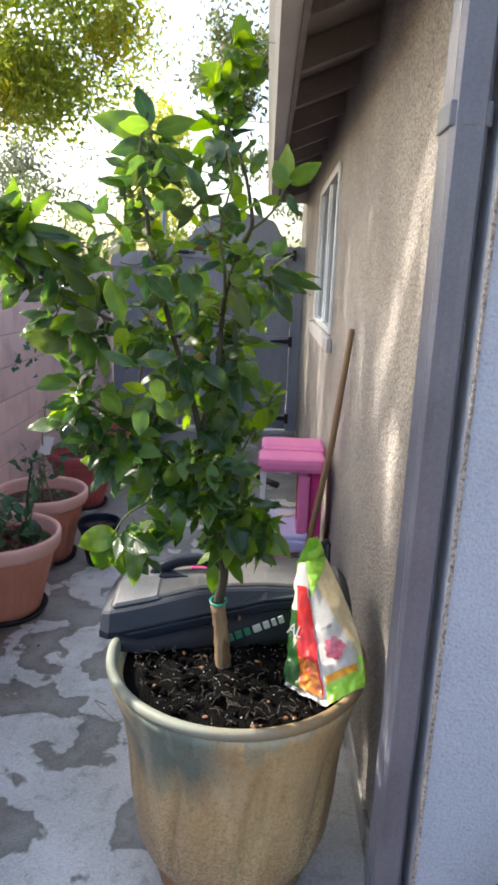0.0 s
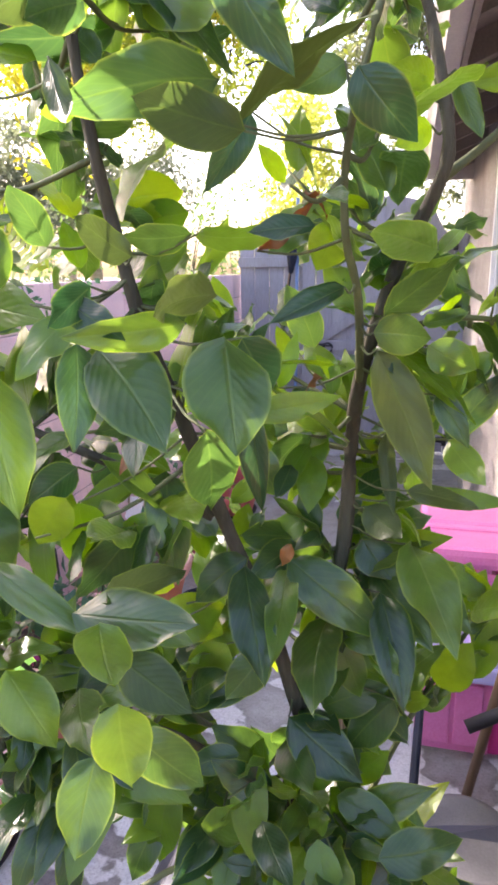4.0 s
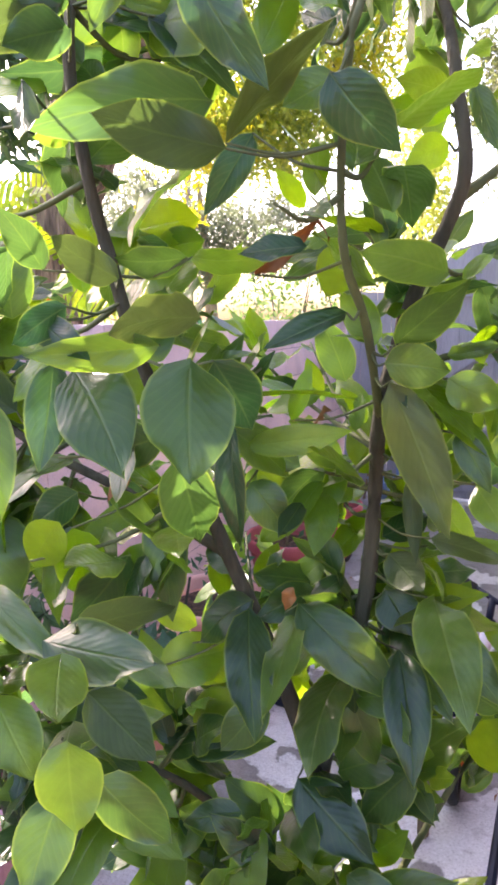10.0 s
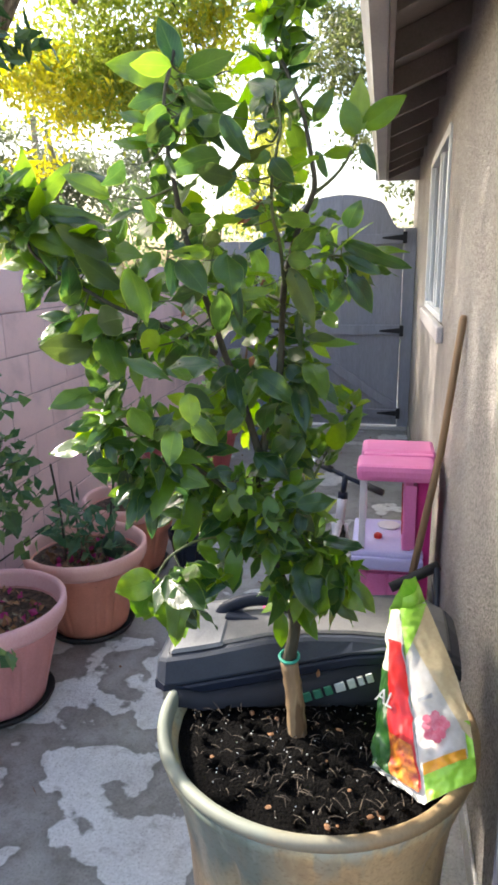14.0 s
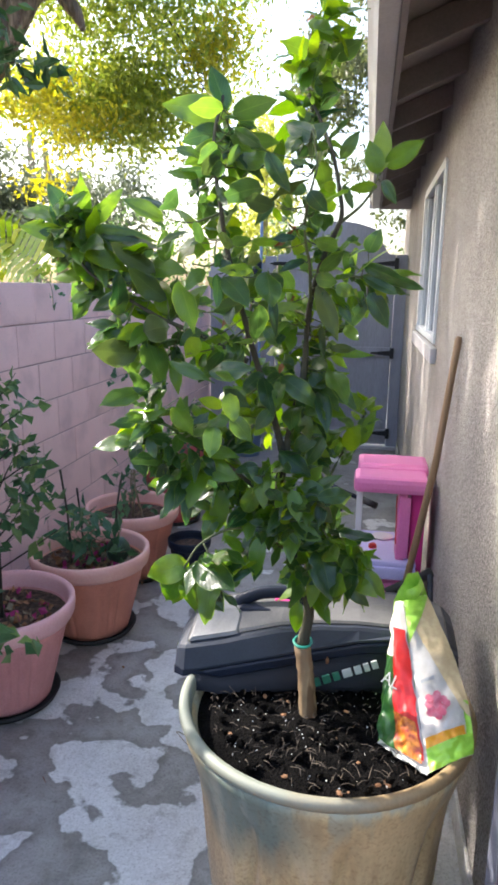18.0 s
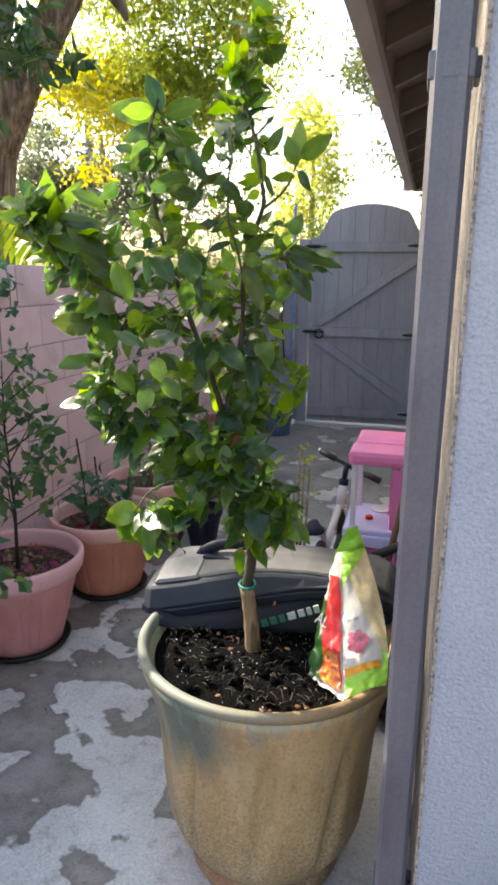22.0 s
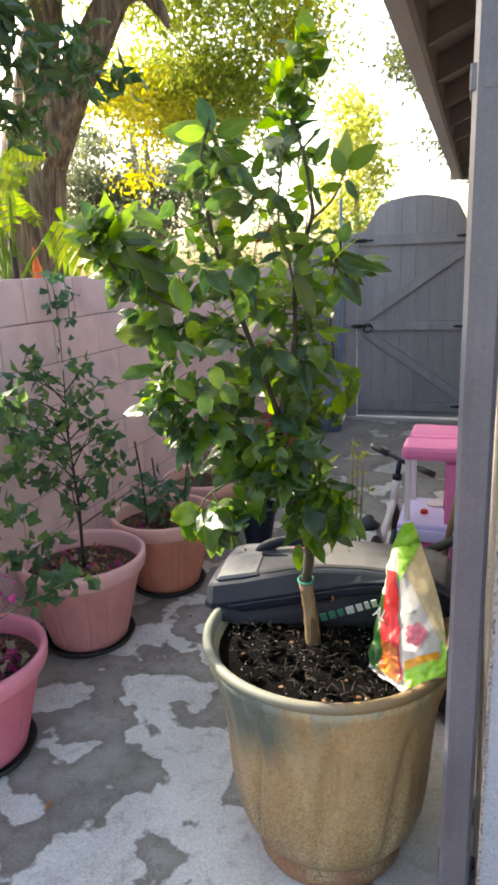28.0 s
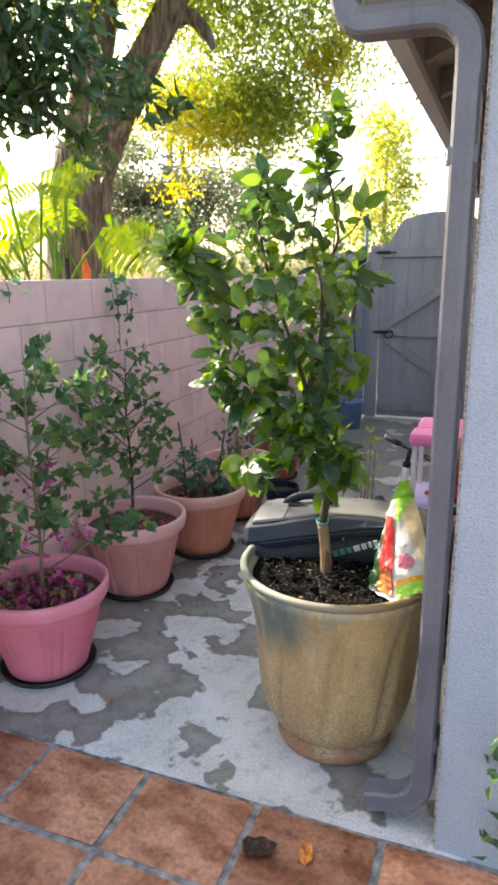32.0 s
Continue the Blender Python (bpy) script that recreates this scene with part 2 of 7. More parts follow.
M["lilac"] = mat("lilac_plastic", (0.58, 0.55, 0.82), 0.4, (0.52, 0.49, 0.76), 4, 140, 0.06, 0.001)
M["orange"] = mat("orange_plastic", (0.75, 0.17, 0.03), 0.45, None, 6, 120, 0.08, 0.001)
M["red"] = mat("red_plastic", (0.62, 0.03, 0.02), 0.4, None, 6, 120, 0.08, 0.001)
M["stickwood"] = mat("worn_wood", (0.26, 0.16, 0.085), 0.65, (0.17, 0.10, 0.05), 10, 140, 0.3, 0.002, stretch=(1, 1, 0.1))
M["bark"] = mat("young_bark", (0.070, 0.066, 0.040), 0.85, (0.022, 0.022, 0.014), 30, 120, 0.9, 0.006, stretch=(1, 1, 0.25))
M["greenbark"] = mat("green_bark", (0.10, 0.12, 0.04), 0.75, (0.05, 0.065, 0.025), 25, 120, 0.5, 0.003, stretch=(1, 1, 0.25))
M["rawwood"] = mat("stripped_bark", (0.38, 0.265, 0.14), 0.75, (0.11, 0.068, 0.036), 16, 90, 0.6, 0.004, stretch=(1, 1, 0.14))
M["oldbark"] = mat("furrowed_bark", (0.25, 0.19, 0.15), 0.95, (0.07, 0.05, 0.04), 16, 30, 1.0, 0.08, stretch=(1, 1, 0.13), fmix=0.9)
M["drystem"] = mat("dry_stem", (0.30, 0.25, 0.16), 0.85, (0.2, 0.16, 0.09), 18, 120, 0.4, 0.003)
M["terracotta"] = mat("terracotta_plastic", (0.70, 0.285, 0.195), 0.55, (0.62, 0.24, 0.16), 6, 140, 0.12, 0.002, vary=0.05)
M["rosepot"] = mat("rose_plastic", (0.71, 0.32, 0.31), 0.55, (0.64, 0.28, 0.27), 6, 140, 0.12, 0.002)
M["magentapot"] = mat("magenta_plastic", (0.72, 0.20, 0.27), 0.55, (0.63, 0.16, 0.225), 6, 140, 0.12, 0.002)
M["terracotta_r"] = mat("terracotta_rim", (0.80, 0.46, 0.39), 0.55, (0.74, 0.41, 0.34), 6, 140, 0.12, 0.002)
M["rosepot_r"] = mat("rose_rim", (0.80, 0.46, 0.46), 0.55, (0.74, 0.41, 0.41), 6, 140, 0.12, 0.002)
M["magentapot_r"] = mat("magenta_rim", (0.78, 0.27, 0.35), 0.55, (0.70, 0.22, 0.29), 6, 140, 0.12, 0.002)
M["redpot"] = mat("faded_red_plastic", (0.45, 0.10, 0.10), 0.6, (0.37, 0.08, 0.085), 6, 140, 0.12, 0.002)
M["rubber"] = mat("rubber", (0.02, 0.02, 0.02), 0.7, None, 10, 150, 0.3, 0.002)
M["steel"] = mat("steel", (0.5, 0.5, 0.52), 0.3, None, 10, 150, 0.05, 0.001, metal=1.0)
M["blue"] = mat("faded_blue", (0.16, 0.27, 0.50), 0.5, (0.12, 0.2, 0.4), 10, 150, 0.1, 0.001)
M["green"] = mat("printed_green", (0.34, 0.66, 0.06), 0.38, (0.28, 0.58, 0.05), 12, 100, 0.25, 0.003)
M["darkgreen"] = mat("printed_dark_green", (0.012, 0.075, 0.022), 0.38, (0.04, 0.13, 0.02), 26, 60, 0.2, 0.002)
M["bagwhite"] = mat("printed_white", (0.68, 0.66, 0.60), 0.38, (0.60, 0.57, 0.50), 12, 100, 0.25, 0.003)
M["cream"] = mat("cream_film", (0.66, 0.54, 0.31), 0.45, (0.58, 0.46, 0.26), 12, 100, 0.25, 0.003)
M["bagred"] = mat("printed_red", (0.66, 0.025, 0.02), 0.36, (0.55, 0.02, 0.02), 12, 100, 0.25, 0.003)
M["flowerprint"] = mat("printed_flowers", (0.80, 0.30, 0.03), 0.38, (0.35, 0.05, 0.03), 60, 140, 0.2, 0.002, fmix=0.6)
M["bagyellow"] = mat("printed_yellow", (0.80, 0.42, 0.03), 0.38, (0.75, 0.3, 0.02), 12, 100, 0.2, 0.002)
M["roseink"] = mat("printed_rose", (0.62, 0.07, 0.13), 0.4, (0.72, 0.25, 0.30), 70, 200, 0.1, 0.001)
M["foil"] = mat("clear_plastic_edge", (0.26, 0.27, 0.27), 0.3, (0.05, 0.06, 0.05), 30, 100, 0.4, 0.004)
M["ink"] = mat("white_print", (0.5, 0.52, 0.52), 0.6, None, 20, 100, 0.05, 0.001)
M["greenink"] = mat("green_print", (0.02, 0.16, 0.10), 0.6, None, 20, 100, 0.05, 0.001)
M["chip"] = mat("bark_chip", (0.34, 0.17, 0.075), 0.8, (0.18, 0.085, 0.04), 30, 150, 0.4, 0.003, vary=0.3)
M["perlite"] = mat("perlite", (0.72, 0.72, 0.70), 0.8, None, 40, 150, 0.3, 0.002)
M["tie"] = mat("green_tie", (0.02, 0.28, 0.20), 0.5, None, 20, 100, 0.1, 0.001)
M["wire"] = mat("cable", (0.03, 0.03, 0.03), 0.7, None, 5, 40, 0.0, 0.001)
M["pole"] = mat("weathered_pole", (0.30, 0.24, 0.19), 0.9, (0.2, 0.16, 0.13), 4, 40, 0.4, 0.01, stretch=(1, 1, 0.1))
M["petal"] = mat("bougainvillea_bract", (0.50, 0.03, 0.20), 0.6, (0.34, 0.025, 0.13), 30, 90, 0.1, 0.001, vary=0.25)
M["orangefruit"] = mat("orange_bract", (0.80, 0.16, 0.02), 0.5, None, 30, 90, 0.1, 0.001)
M["citrus"] = leaf_mat("citrus_leaf", (0.009, 0.030, 0.012), (0.054, 0.110, 0.018), False, 0.31, 0.28, spec=0.5, veins=True, bright=8.0, hue=0.474)
M["citrus_pale"] = leaf_mat("citrus_leaf_underside", (0.030, 0.056, 0.016), (0.052, 0.080, 0.022), False, 0.30, 0.42, spec=0.4, veins=True, bright=3.0, hue=0.48)
M["citrus_i"] = leaf_mat("citrus_leaf_joined", (0.009, 0.030, 0.012), (0.054, 0.110, 0.018), True, 0.31, 0.28, spec=0.5, veins=True, bright=8.0, hue=0.474)
# Brighter leaf: new growth, plus leaves whose backlight is painted in.
M["citrus_new_lit"] = leaf_mat("citrus_new_lit_leaf", (0.050, 0.12, 0.012), (0.12, 0.20, 0.018), False, 0.42, 0.30, veins=True, bright=3.4)
M["citrus_dry"] = leaf_mat("citrus_dry_leaf", (0.14, 0.06, 0.02), (0.28, 0.15, 0.05), False, 0.2, 0.6)
M["ash"] = leaf_mat("ash_leaf", (0.085, 0.115, 0.024), (0.19, 0.205, 0.04), True, 0.58, 0.5, hue=0.5)
M["ashgold"] = leaf_mat("ash_gold_leaf", (0.20, 0.185, 0.02), (0.33, 0.30, 0.03), True, 0.42, 0.5, hue=0.505)
M["oak"] = leaf_mat("oak_leaf", (0.035, 0.05, 0.02), (0.09, 0.11, 0.04), True, 0.3, 0.5)
M["haze"] = leaf_mat("eucalyptus_leaf", (0.065, 0.08, 0.045), (0.12, 0.135, 0.08), True, 0.28, 0.5, hue=0.5)
M["pale"] = leaf_mat("pale_leaf", (0.15, 0.19, 0.04), (0.28, 0.29, 0.08), True, 0.5, 0.5)
M["laurel"] = leaf_mat("laurel_leaf", (0.015, 0.045, 0.018), (0.05, 0.10, 0.028), True, 0.25, 0.32)
M["philo"] = leaf_mat("philodendron_leaf", (0.07, 0.14, 0.015), (0.17, 0.22, 0.025), True, 0.42, 0.4)
M["shrub"] = leaf_mat("shrub_leaf", (0.030, 0.078, 0.036), (0.11, 0.18, 0.055), True, 0.35, 0.4)
M["vine"] = leaf_mat("vine_leaf", (0.03, 0.085, 0.045), (0.08, 0.16, 0.075), True, 0.3, 0.5)
M["hedge"] = leaf_mat("hedge_leaf", (0.05, 0.085, 0.02), (0.09, 0.125, 0.05), True, 0.3, 0.5, hue=0.51)
glassm = bpy.data.materials.new("window_glass")
glassm.use_nodes = True
glassm.node_tree.nodes["Principled BSDF"].inputs["Base Color"].default_value = (0.05, 0.06, 0.07, 1)
glassm.node_tree.nodes["Principled BSDF"].inputs["Roughness"].default_value = 0.05
glassm.node_tree.nodes["Principled BSDF"].inputs["Specular IOR Level"].default_value = 0.8
M["glass"] = glassm


def stained_concrete():
    """Pale slab with dark damp patches that have crisp edges."""
    m = M["concrete"]
    n, l = m.node_tree.nodes, m.node_tree.links
    bs = n["Principled BSDF"]
    old = bs.inputs["Base Color"].links[0].from_socket
    tc = n.new("ShaderNodeTexCoord")
    big = n.new("ShaderNodeTexNoise")
    big.inputs["Scale"].default_value = 3.4
    big.inputs["Detail"].default_value = 5
    big.inputs["Roughness"].default_value = 0.45
    l.new(tc.outputs["Object"], big.inputs["Vector"])
    rp = n.new("ShaderNodeValToRGB")
    rp.color_ramp.elements[0].position = 0.528
    rp.color_ramp.elements[1].position = 0.546
    e3 = rp.color_ramp.elements.new(0.66)
    e3.color = (0.75, 0.75, 0.75, 1)
    small = n.new("ShaderNodeTexNoise")
    small.inputs["Scale"].default_value = 9.0
    small.inputs["Detail"].default_value = 7
    l.new(tc.outputs["Object"], small.inputs["Vector"])
    addn = n.new("ShaderNodeMath")
    addn.operation = "MULTIPLY_ADD"
    addn.inputs[1].default_value = 0.22
    l.new(small.outputs["Fac"], addn.inputs[0])
    sb = n.new("ShaderNodeMath")
    sb.operation = "SUBTRACT"
    sb.inputs[1].default_value = 0.11
    l.new(big.outputs["Fac"], sb.inputs[0])
    l.new(sb.outputs[0], addn.inputs[2])
    # back of passage: shade painted in with damp; under the row of pots: damp
    xyz = n.new("ShaderNodeSeparateXYZ")
    l.new(tc.outputs["Object"], xyz.inputs["Vector"])
    total = addn.outputs[0]
    for axis, a, b, amount in (("Y", 3.4, 4.7, 0.13), ("X", -0.50, -0.95, 0.075)):
        mr = n.new("ShaderNodeMapRange")
        mr.inputs["From Min"].default_value = a
        mr.inputs["From Max"].default_value = b
        mr.inputs["To Max"].default_value = amount
        l.new(xyz.outputs[axis], mr.inputs["Value"])
        pl = n.new("ShaderNodeMath")
        pl.operation = "ADD"
        l.new(total, pl.inputs[0])
        l.new(mr.outputs["Result"], pl.inputs[1])
        total = pl.outputs[0]
    l.new(total, rp.inputs["Fac"])
    mx = n.new("ShaderNodeMix")
    mx.data_type = "RGBA"
    mx.blend_type = "MULTIPLY"
    mx.inputs[7].default_value = (0.34, 0.32, 0.30, 1)
    l.new(rp.outputs["Color"], mx.inputs[0])
    l.new(old, mx.inputs[6])
    l.new(mx.outputs[2], bs.inputs["Base Color"])
    rr = n.new("ShaderNodeMapRange")
    rr.inputs["To Min"].default_value = 0.72
    rr.inputs["To Max"].default_value = 0.35
    l.new(rp.outputs["Color"], rr.inputs["Value"])
    l.new(rr.outputs["Result"], bs.inputs["Roughness"])


stained_concrete()


def glazed_pot():
    """Tan glaze, blue-green bleed below the rim, rust-brown worn foot."""
    m = mat("tan_glaze", (0.56, 0.43, 0.225), 0.42, (0.43, 0.315, 0.155), 6, 130, 0.12, 0.002, stretch=(1, 1, 0.35))
    n, l = m.node_tree.nodes, m.node_tree.links
    bs = n["Principled BSDF"]
    col = bs.inputs["Base Color"].links[0].from_socket
    tc = n.new("ShaderNodeTexCoord")
    sx = n.new("ShaderNodeSeparateXYZ")
    l.new(tc.outputs["Object"], sx.inputs["Vector"])
    nz = n.new("ShaderNodeTexNoise")
    nz.inputs["Scale"].default_value = 9
    nz.inputs["Detail"].default_value = 5
    drip = n.new("ShaderNodeMapping")
    drip.inputs["Scale"].default_value = (1, 1, 0.3)
    l.new(tc.outputs["Object"], drip.inputs["Vector"])
    l.new(drip.outputs["Vector"], nz.inputs["Vector"])

    def blend(colour, fac_socket, src):
        mx = n.new("ShaderNodeMix")
        mx.data_type = "RGBA"
        mx.inputs[7].default_value = (*colour, 1)
        l.new(fac_socket, mx.inputs[0])
        l.new(src, mx.inputs[6])
        return mx.outputs[2]

    def math_node(op, a, b):
        k = n.new("ShaderNodeMath")
        k.operation = op
        for i, v in enumerate((a, b)):
            if isinstance(v, (int, float)):
                k.inputs[i].default_value = v
            else:
                l.new(v, k.inputs[i])
        return k.outputs[0]

    def ramp(sock, a, b):
        k = n.new("ShaderNodeMapRange")
        k.inputs["From Min"].default_value = min(a, b)
        k.inputs["From Max"].default_value = max(a, b)
        k.inputs["To Min"].default_value = 0.0 if a < b else 1.0
        k.inputs["To Max"].default_value = 1.0 if a < b else 0.0
        l.new(sock, k.inputs["Value"])
        return k.outputs["Result"]

    wob = math_node("ADD", sx.outputs["Z"], math_node("MULTIPLY", math_node("SUBTRACT", nz.outputs["Fac"], 0.5), 0.34))
    up = ramp(wob, 0.43, 0.55)
    # the bleed sits on the side away from the house
    side = math_node("MULTIPLY", ramp(sx.outputs["X"], 0.03, -0.08), ramp(sx.outputs["X"], -0.34, -0.22))
    col = blend((0.06, 0.135, 0.135), math_node("MULTIPLY", math_node("MULTIPLY", up, side), 0.82), col)
    sn = n.new("ShaderNodeTexNoise")
    sn.inputs["Scale"].default_value = 16
    sn.inputs["Detail"].default_value = 4
    run = n.new("ShaderNodeMapping")
    run.inputs["Scale"].default_value = (1, 1, 0.10)
    l.new(tc.outputs["Object"], run.inputs["Vector"])
    l.new(run.outputs["Vector"], sn.inputs["Vector"])
    col = blend((0.56, 0.47, 0.32), math_node("MULTIPLY", ramp(sn.outputs["Fac"], 0.54, 0.66), 0.5), col)
    col = blend((0.25, 0.165, 0.075), math_node("MULTIPLY", ramp(sn.outputs["Fac"], 0.44, 0.34), 0.3), col)
    drop = math_node("MULTIPLY", ramp(sn.outputs["Fac"], 0.50, 0.58), ramp(wob, 0.54, 0.66))
    col = blend((0.17, 0.25, 0.22), math_node("MULTIPLY", drop, 0.5), col)
    low = ramp(wob, 0.50, 0.14)
    sp = n.new("ShaderNodeTexNoise")
    sp.inputs["Scale"].default_value = 150
    sp.inputs["Detail"].default_value = 3
    l.new(tc.outputs["Object"], sp.inputs["Vector"])
    speck = ramp(sp.outputs["Fac"], 0.46, 0.58)
    col = blend((0.20, 0.095, 0.04), math_node("MULTIPLY", math_node("MULTIPLY", low, speck), 0.75), col)
    foot = ramp(wob, 0.10, 0.02)
    col = blend((0.30, 0.13, 0.075), math_node("MULTIPLY", foot, 0.7), col)
    l.new(col, bs.inputs["Base Color"])
    return m


M["glaze"] = glazed_pot()
M["rimglaze_plain"] = mat("rim_glaze", (0.27, 0.18, 0.08), 0.6, (0.20, 0.15, 0.085), 3.2, 140, 0.1, 0.002)



def rim_material():
    """Ochre rim that turns pale sea-green on the side away from the house."""
    m = M["rimglaze_plain"]
    n, l = m.node_tree.nodes, m.node_tree.links
    bs = n["Principled BSDF"]
    col = bs.inputs["Base Color"].links[0].from_socket
    tc = n.new("ShaderNodeTexCoord")
    nz = n.new("ShaderNodeTexNoise")
    nz.inputs["Scale"].default_value = 7
    nz.inputs["Detail"].default_value = 5
    l.new(tc.outputs["Object"], nz.inputs["Vector"])
    sx = n.new("ShaderNodeSeparateXYZ")
    l.new(tc.outputs["Object"], sx.inputs["Vector"])
    ad = n.new("ShaderNodeMath")
    ad.operation = "MULTIPLY_ADD"
    ad.inputs[1].default_value = 0.45
    l.new(nz.outputs["Fac"], ad.inputs[0])
    l.new(sx.outputs["X"], ad.inputs[2])
    mr = n.new("ShaderNodeMapRange")
    mr.inputs["From Min"].default_value = 0.12
    mr.inputs["From Max"].default_value = 0.30
    mr.inputs["To Min"].default_value = 0.75
    mr.inputs["To Max"].default_value = 0.0
    l.new(ad.outputs[0], mr.inputs["Value"])
    mx = n.new("ShaderNodeMix")
    mx.data_type = "RGBA"
    mx.inputs[7].default_value = (0.19, 0.235, 0.20, 1)
    l.new(mr.outputs["Result"], mx.inputs[0])
    l.new(col, mx.inputs[6])
    l.new(mx.outputs[2], bs.inputs["Base Color"])
    return m


M["rimglaze"] = rim_material()



def mottle(m, scale, lo, hi, tint, amount=1.0, stretch=(1, 1, 1), detail=5, shift=False):
    """Multiplies spots of a tint into a surface where a noise passes hi; shift gives each piece its own spots."""
    n, l = m.node_tree.nodes, m.node_tree.links
    bs = n["Principled BSDF"]
    old = bs.inputs["Base Color"].links[0].from_socket
    tc = n.new("ShaderNodeTexCoord")
    mp = n.new("ShaderNodeMapping")
    mp.inputs["Scale"].default_value = stretch
    l.new(tc.outputs["Object"], mp.inputs["Vector"])
    if shift:
        far = n.new("ShaderNodeMath")
        far.operation = "MULTIPLY"
        far.inputs[1].default_value = 43.0
        l.new(n.new("ShaderNodeObjectInfo").outputs["Random"], far.inputs[0])
        l.new(far.outputs[0], mp.inputs["Location"])
    nz = n.new("ShaderNodeTexNoise")
    nz.inputs["Scale"].default_value = scale
    nz.inputs["Detail"].default_value = detail
    l.new(mp.outputs["Vector"], nz.inputs["Vector"])
    mr = n.new("ShaderNodeMapRange")
    mr.inputs["From Min"].default_value = lo
    mr.inputs["From Max"].default_value = hi
    mr.inputs["To Max"].default_value = amount
    l.new(nz.outputs["Fac"], mr.inputs["Value"])
    mx = n.new("ShaderNodeMix")
    mx.data_type = "RGBA"
    mx.blend_type = "MULTIPLY"
    mx.inputs[7].default_value = (*tint, 1)
    l.new(mr.outputs["Result"], mx.inputs[0])
    l.new(old, mx.inputs[6])
    l.new(mx.outputs[2], bs.inputs["Base Color"])


mottle(M["stucco"], 130, 0.52, 0.62, (0.48, 0.47, 0.46), 1.0, detail=2)
mottle(M["stucco"], 1.3, 0.5, 0.7, (0.80, 0.78, 0.76), 1.0, (1, 1, 0.35))
mottle(M["stucco_front"], 140, 0.55, 0.68, (0.86, 0.86, 0.88), 1.0, detail=2)
mottle(M["tile"], 6.0, 0.47, 0.62, (0.62, 0.50, 0.42), 1.0, (1, 1.5, 1), shift=True)
mottle(M["mulch"], 60, 0.45, 0.6, (0.4, 0.35, 0.3), 1.0)
mottle(M["tile"], 26.0, 0.55, 0.68, (0.60, 0.55, 0.52), 0.8, shift=True)
mottle(M["concrete"], 17.0, 0.54, 0.7, (0.72, 0.70, 0.68), 0.9)
mottle(M["concrete"], 150, 0.56, 0.66, (0.72, 0.71, 0.70), 0.9, detail=2)
mottle(M["block"], 120, 0.58, 0.7, (0.80, 0.78, 0.78), 0.8, detail=2)
mottle(M["block"], 5.0, 0.50, 0.72, (0.80, 0.79, 0.81), 1.0, shift=True)
mottle(M["glaze"], 110, 0.54, 0.66, (0.66, 0.58, 0.50), 0.6, detail=3)
mottle(M["glaze"], 9, 0.52, 0.74, (0.74, 0.68, 0.60), 0.6, (1, 1, 0.15))
mottle(M["terracotta"], 5, 0.52, 0.7, (0.78, 0.74, 0.72), 0.9, (1, 1, 0.4))
mottle(M["rosepot"], 5, 0.52, 0.7, (0.78, 0.74, 0.72), 0.9, (1, 1, 0.4))
mottle(M["trimgrey"], 14, 0.58, 0.7, (0.72, 0.70, 0.70), 0.7, (1, 1, 0.2))
mottle(M["gatepaint"], 9, 0.55, 0.7, (0.80, 0.80, 0.80), 0.8, (1, 1, 0.1))
mottle(M["rawwood"], 32, 0.5, 0.6, (0.34, 0.27, 0.21), 1.0, (1, 1, 0.16))
mottle(M["pink"], 8, 0.56, 0.72, (0.86, 0.80, 0.82), 0.8)

# ---- mesh helpers ----


def mesh_ob(name, bm, material, smooth=False):
    me = bpy.data.meshes.new(name)
    bm.normal_update()
    bm.to_mesh(me)
    bm.free()
    me.materials.append(material)
    if smooth:
        for p in me.polygons:
            p.use_smooth = True
    return new(name, me)


def part(name, bm, material, parent, label="", smooth=False):
    ob = mesh_ob(name, bm, material, smooth)
    ob.parent = parent
    if label:
        tagged(ob, label)
    return ob


def thing(name, label, category, at=(0, 0, 0), group="", kind=""):
    e = new(name)
    e.location = at
    return tagged(e, label, category, group, kind)


def box(lo, hi, bevel=0.0, bm=None, m=None):
    bm2 = bmesh.new()
    r = bmesh.ops.create_cube(bm2, size=1.0)
    for v in r["verts"]:
        v.co = Vector([a + (b - a) * (c + 0.5) for a, b, c in zip(lo, hi, v.co)])
    if bevel:
        bmesh.ops.bevel(bm2, geom=bm2.edges[:], offset=bevel, segments=2, affect="EDGES", profile=0.6)
    if m is not None:
        bmesh.ops.transform(bm2, matrix=m, verts=bm2.verts)
    if bm is None:
        return bm2
    tmp = bpy.data.meshes.new("tmp")
    bm2.to_mesh(tmp)
    bm2.free()
    bm.from_mesh(tmp)
    bpy.data.meshes.remove(tmp)
    return bm


def tube(points, radii, sides=8, bm=None, caps=True, flat=1.0):
    """A tapered tube along points. flat squeezes its second axis."""
    bm = bm or bmesh.new()
    pts = [Vector(p) for p in points]
    if not hasattr(radii, "__len__"):
        radii = [radii] * len(pts)
    radii = [float(r) for r in radii]
    rings = []
    ref = Vector((0.13, 0.2, 1)).normalized()
    for i, p in enumerate(pts):
        d = (pts[min(i + 1, len(pts) - 1)] - pts[max(i - 1, 0)]).normalized()
        a = d.cross(ref if abs(d.dot(ref)) < 0.95 else Vector((1, 0, 0))).normalized()
        b = d.cross(a).normalized()
        rings.append([bm.verts.new(p + radii[i] * (a * math.cos(2 * math.pi * k / sides) + b * flat * math.sin(2 * math.pi * k / sides))) for k in range(sides)])
    for r0, r1 in zip(rings, rings[1:]):
        for k in range(sides):
            bm.faces.new((r0[k], r0[(k + 1) % sides], r1[(k + 1) % sides], r1[k]))
    if caps:
        bm.faces.new(rings[0][::-1])
        bm.faces.new(rings[-1])
    return bm


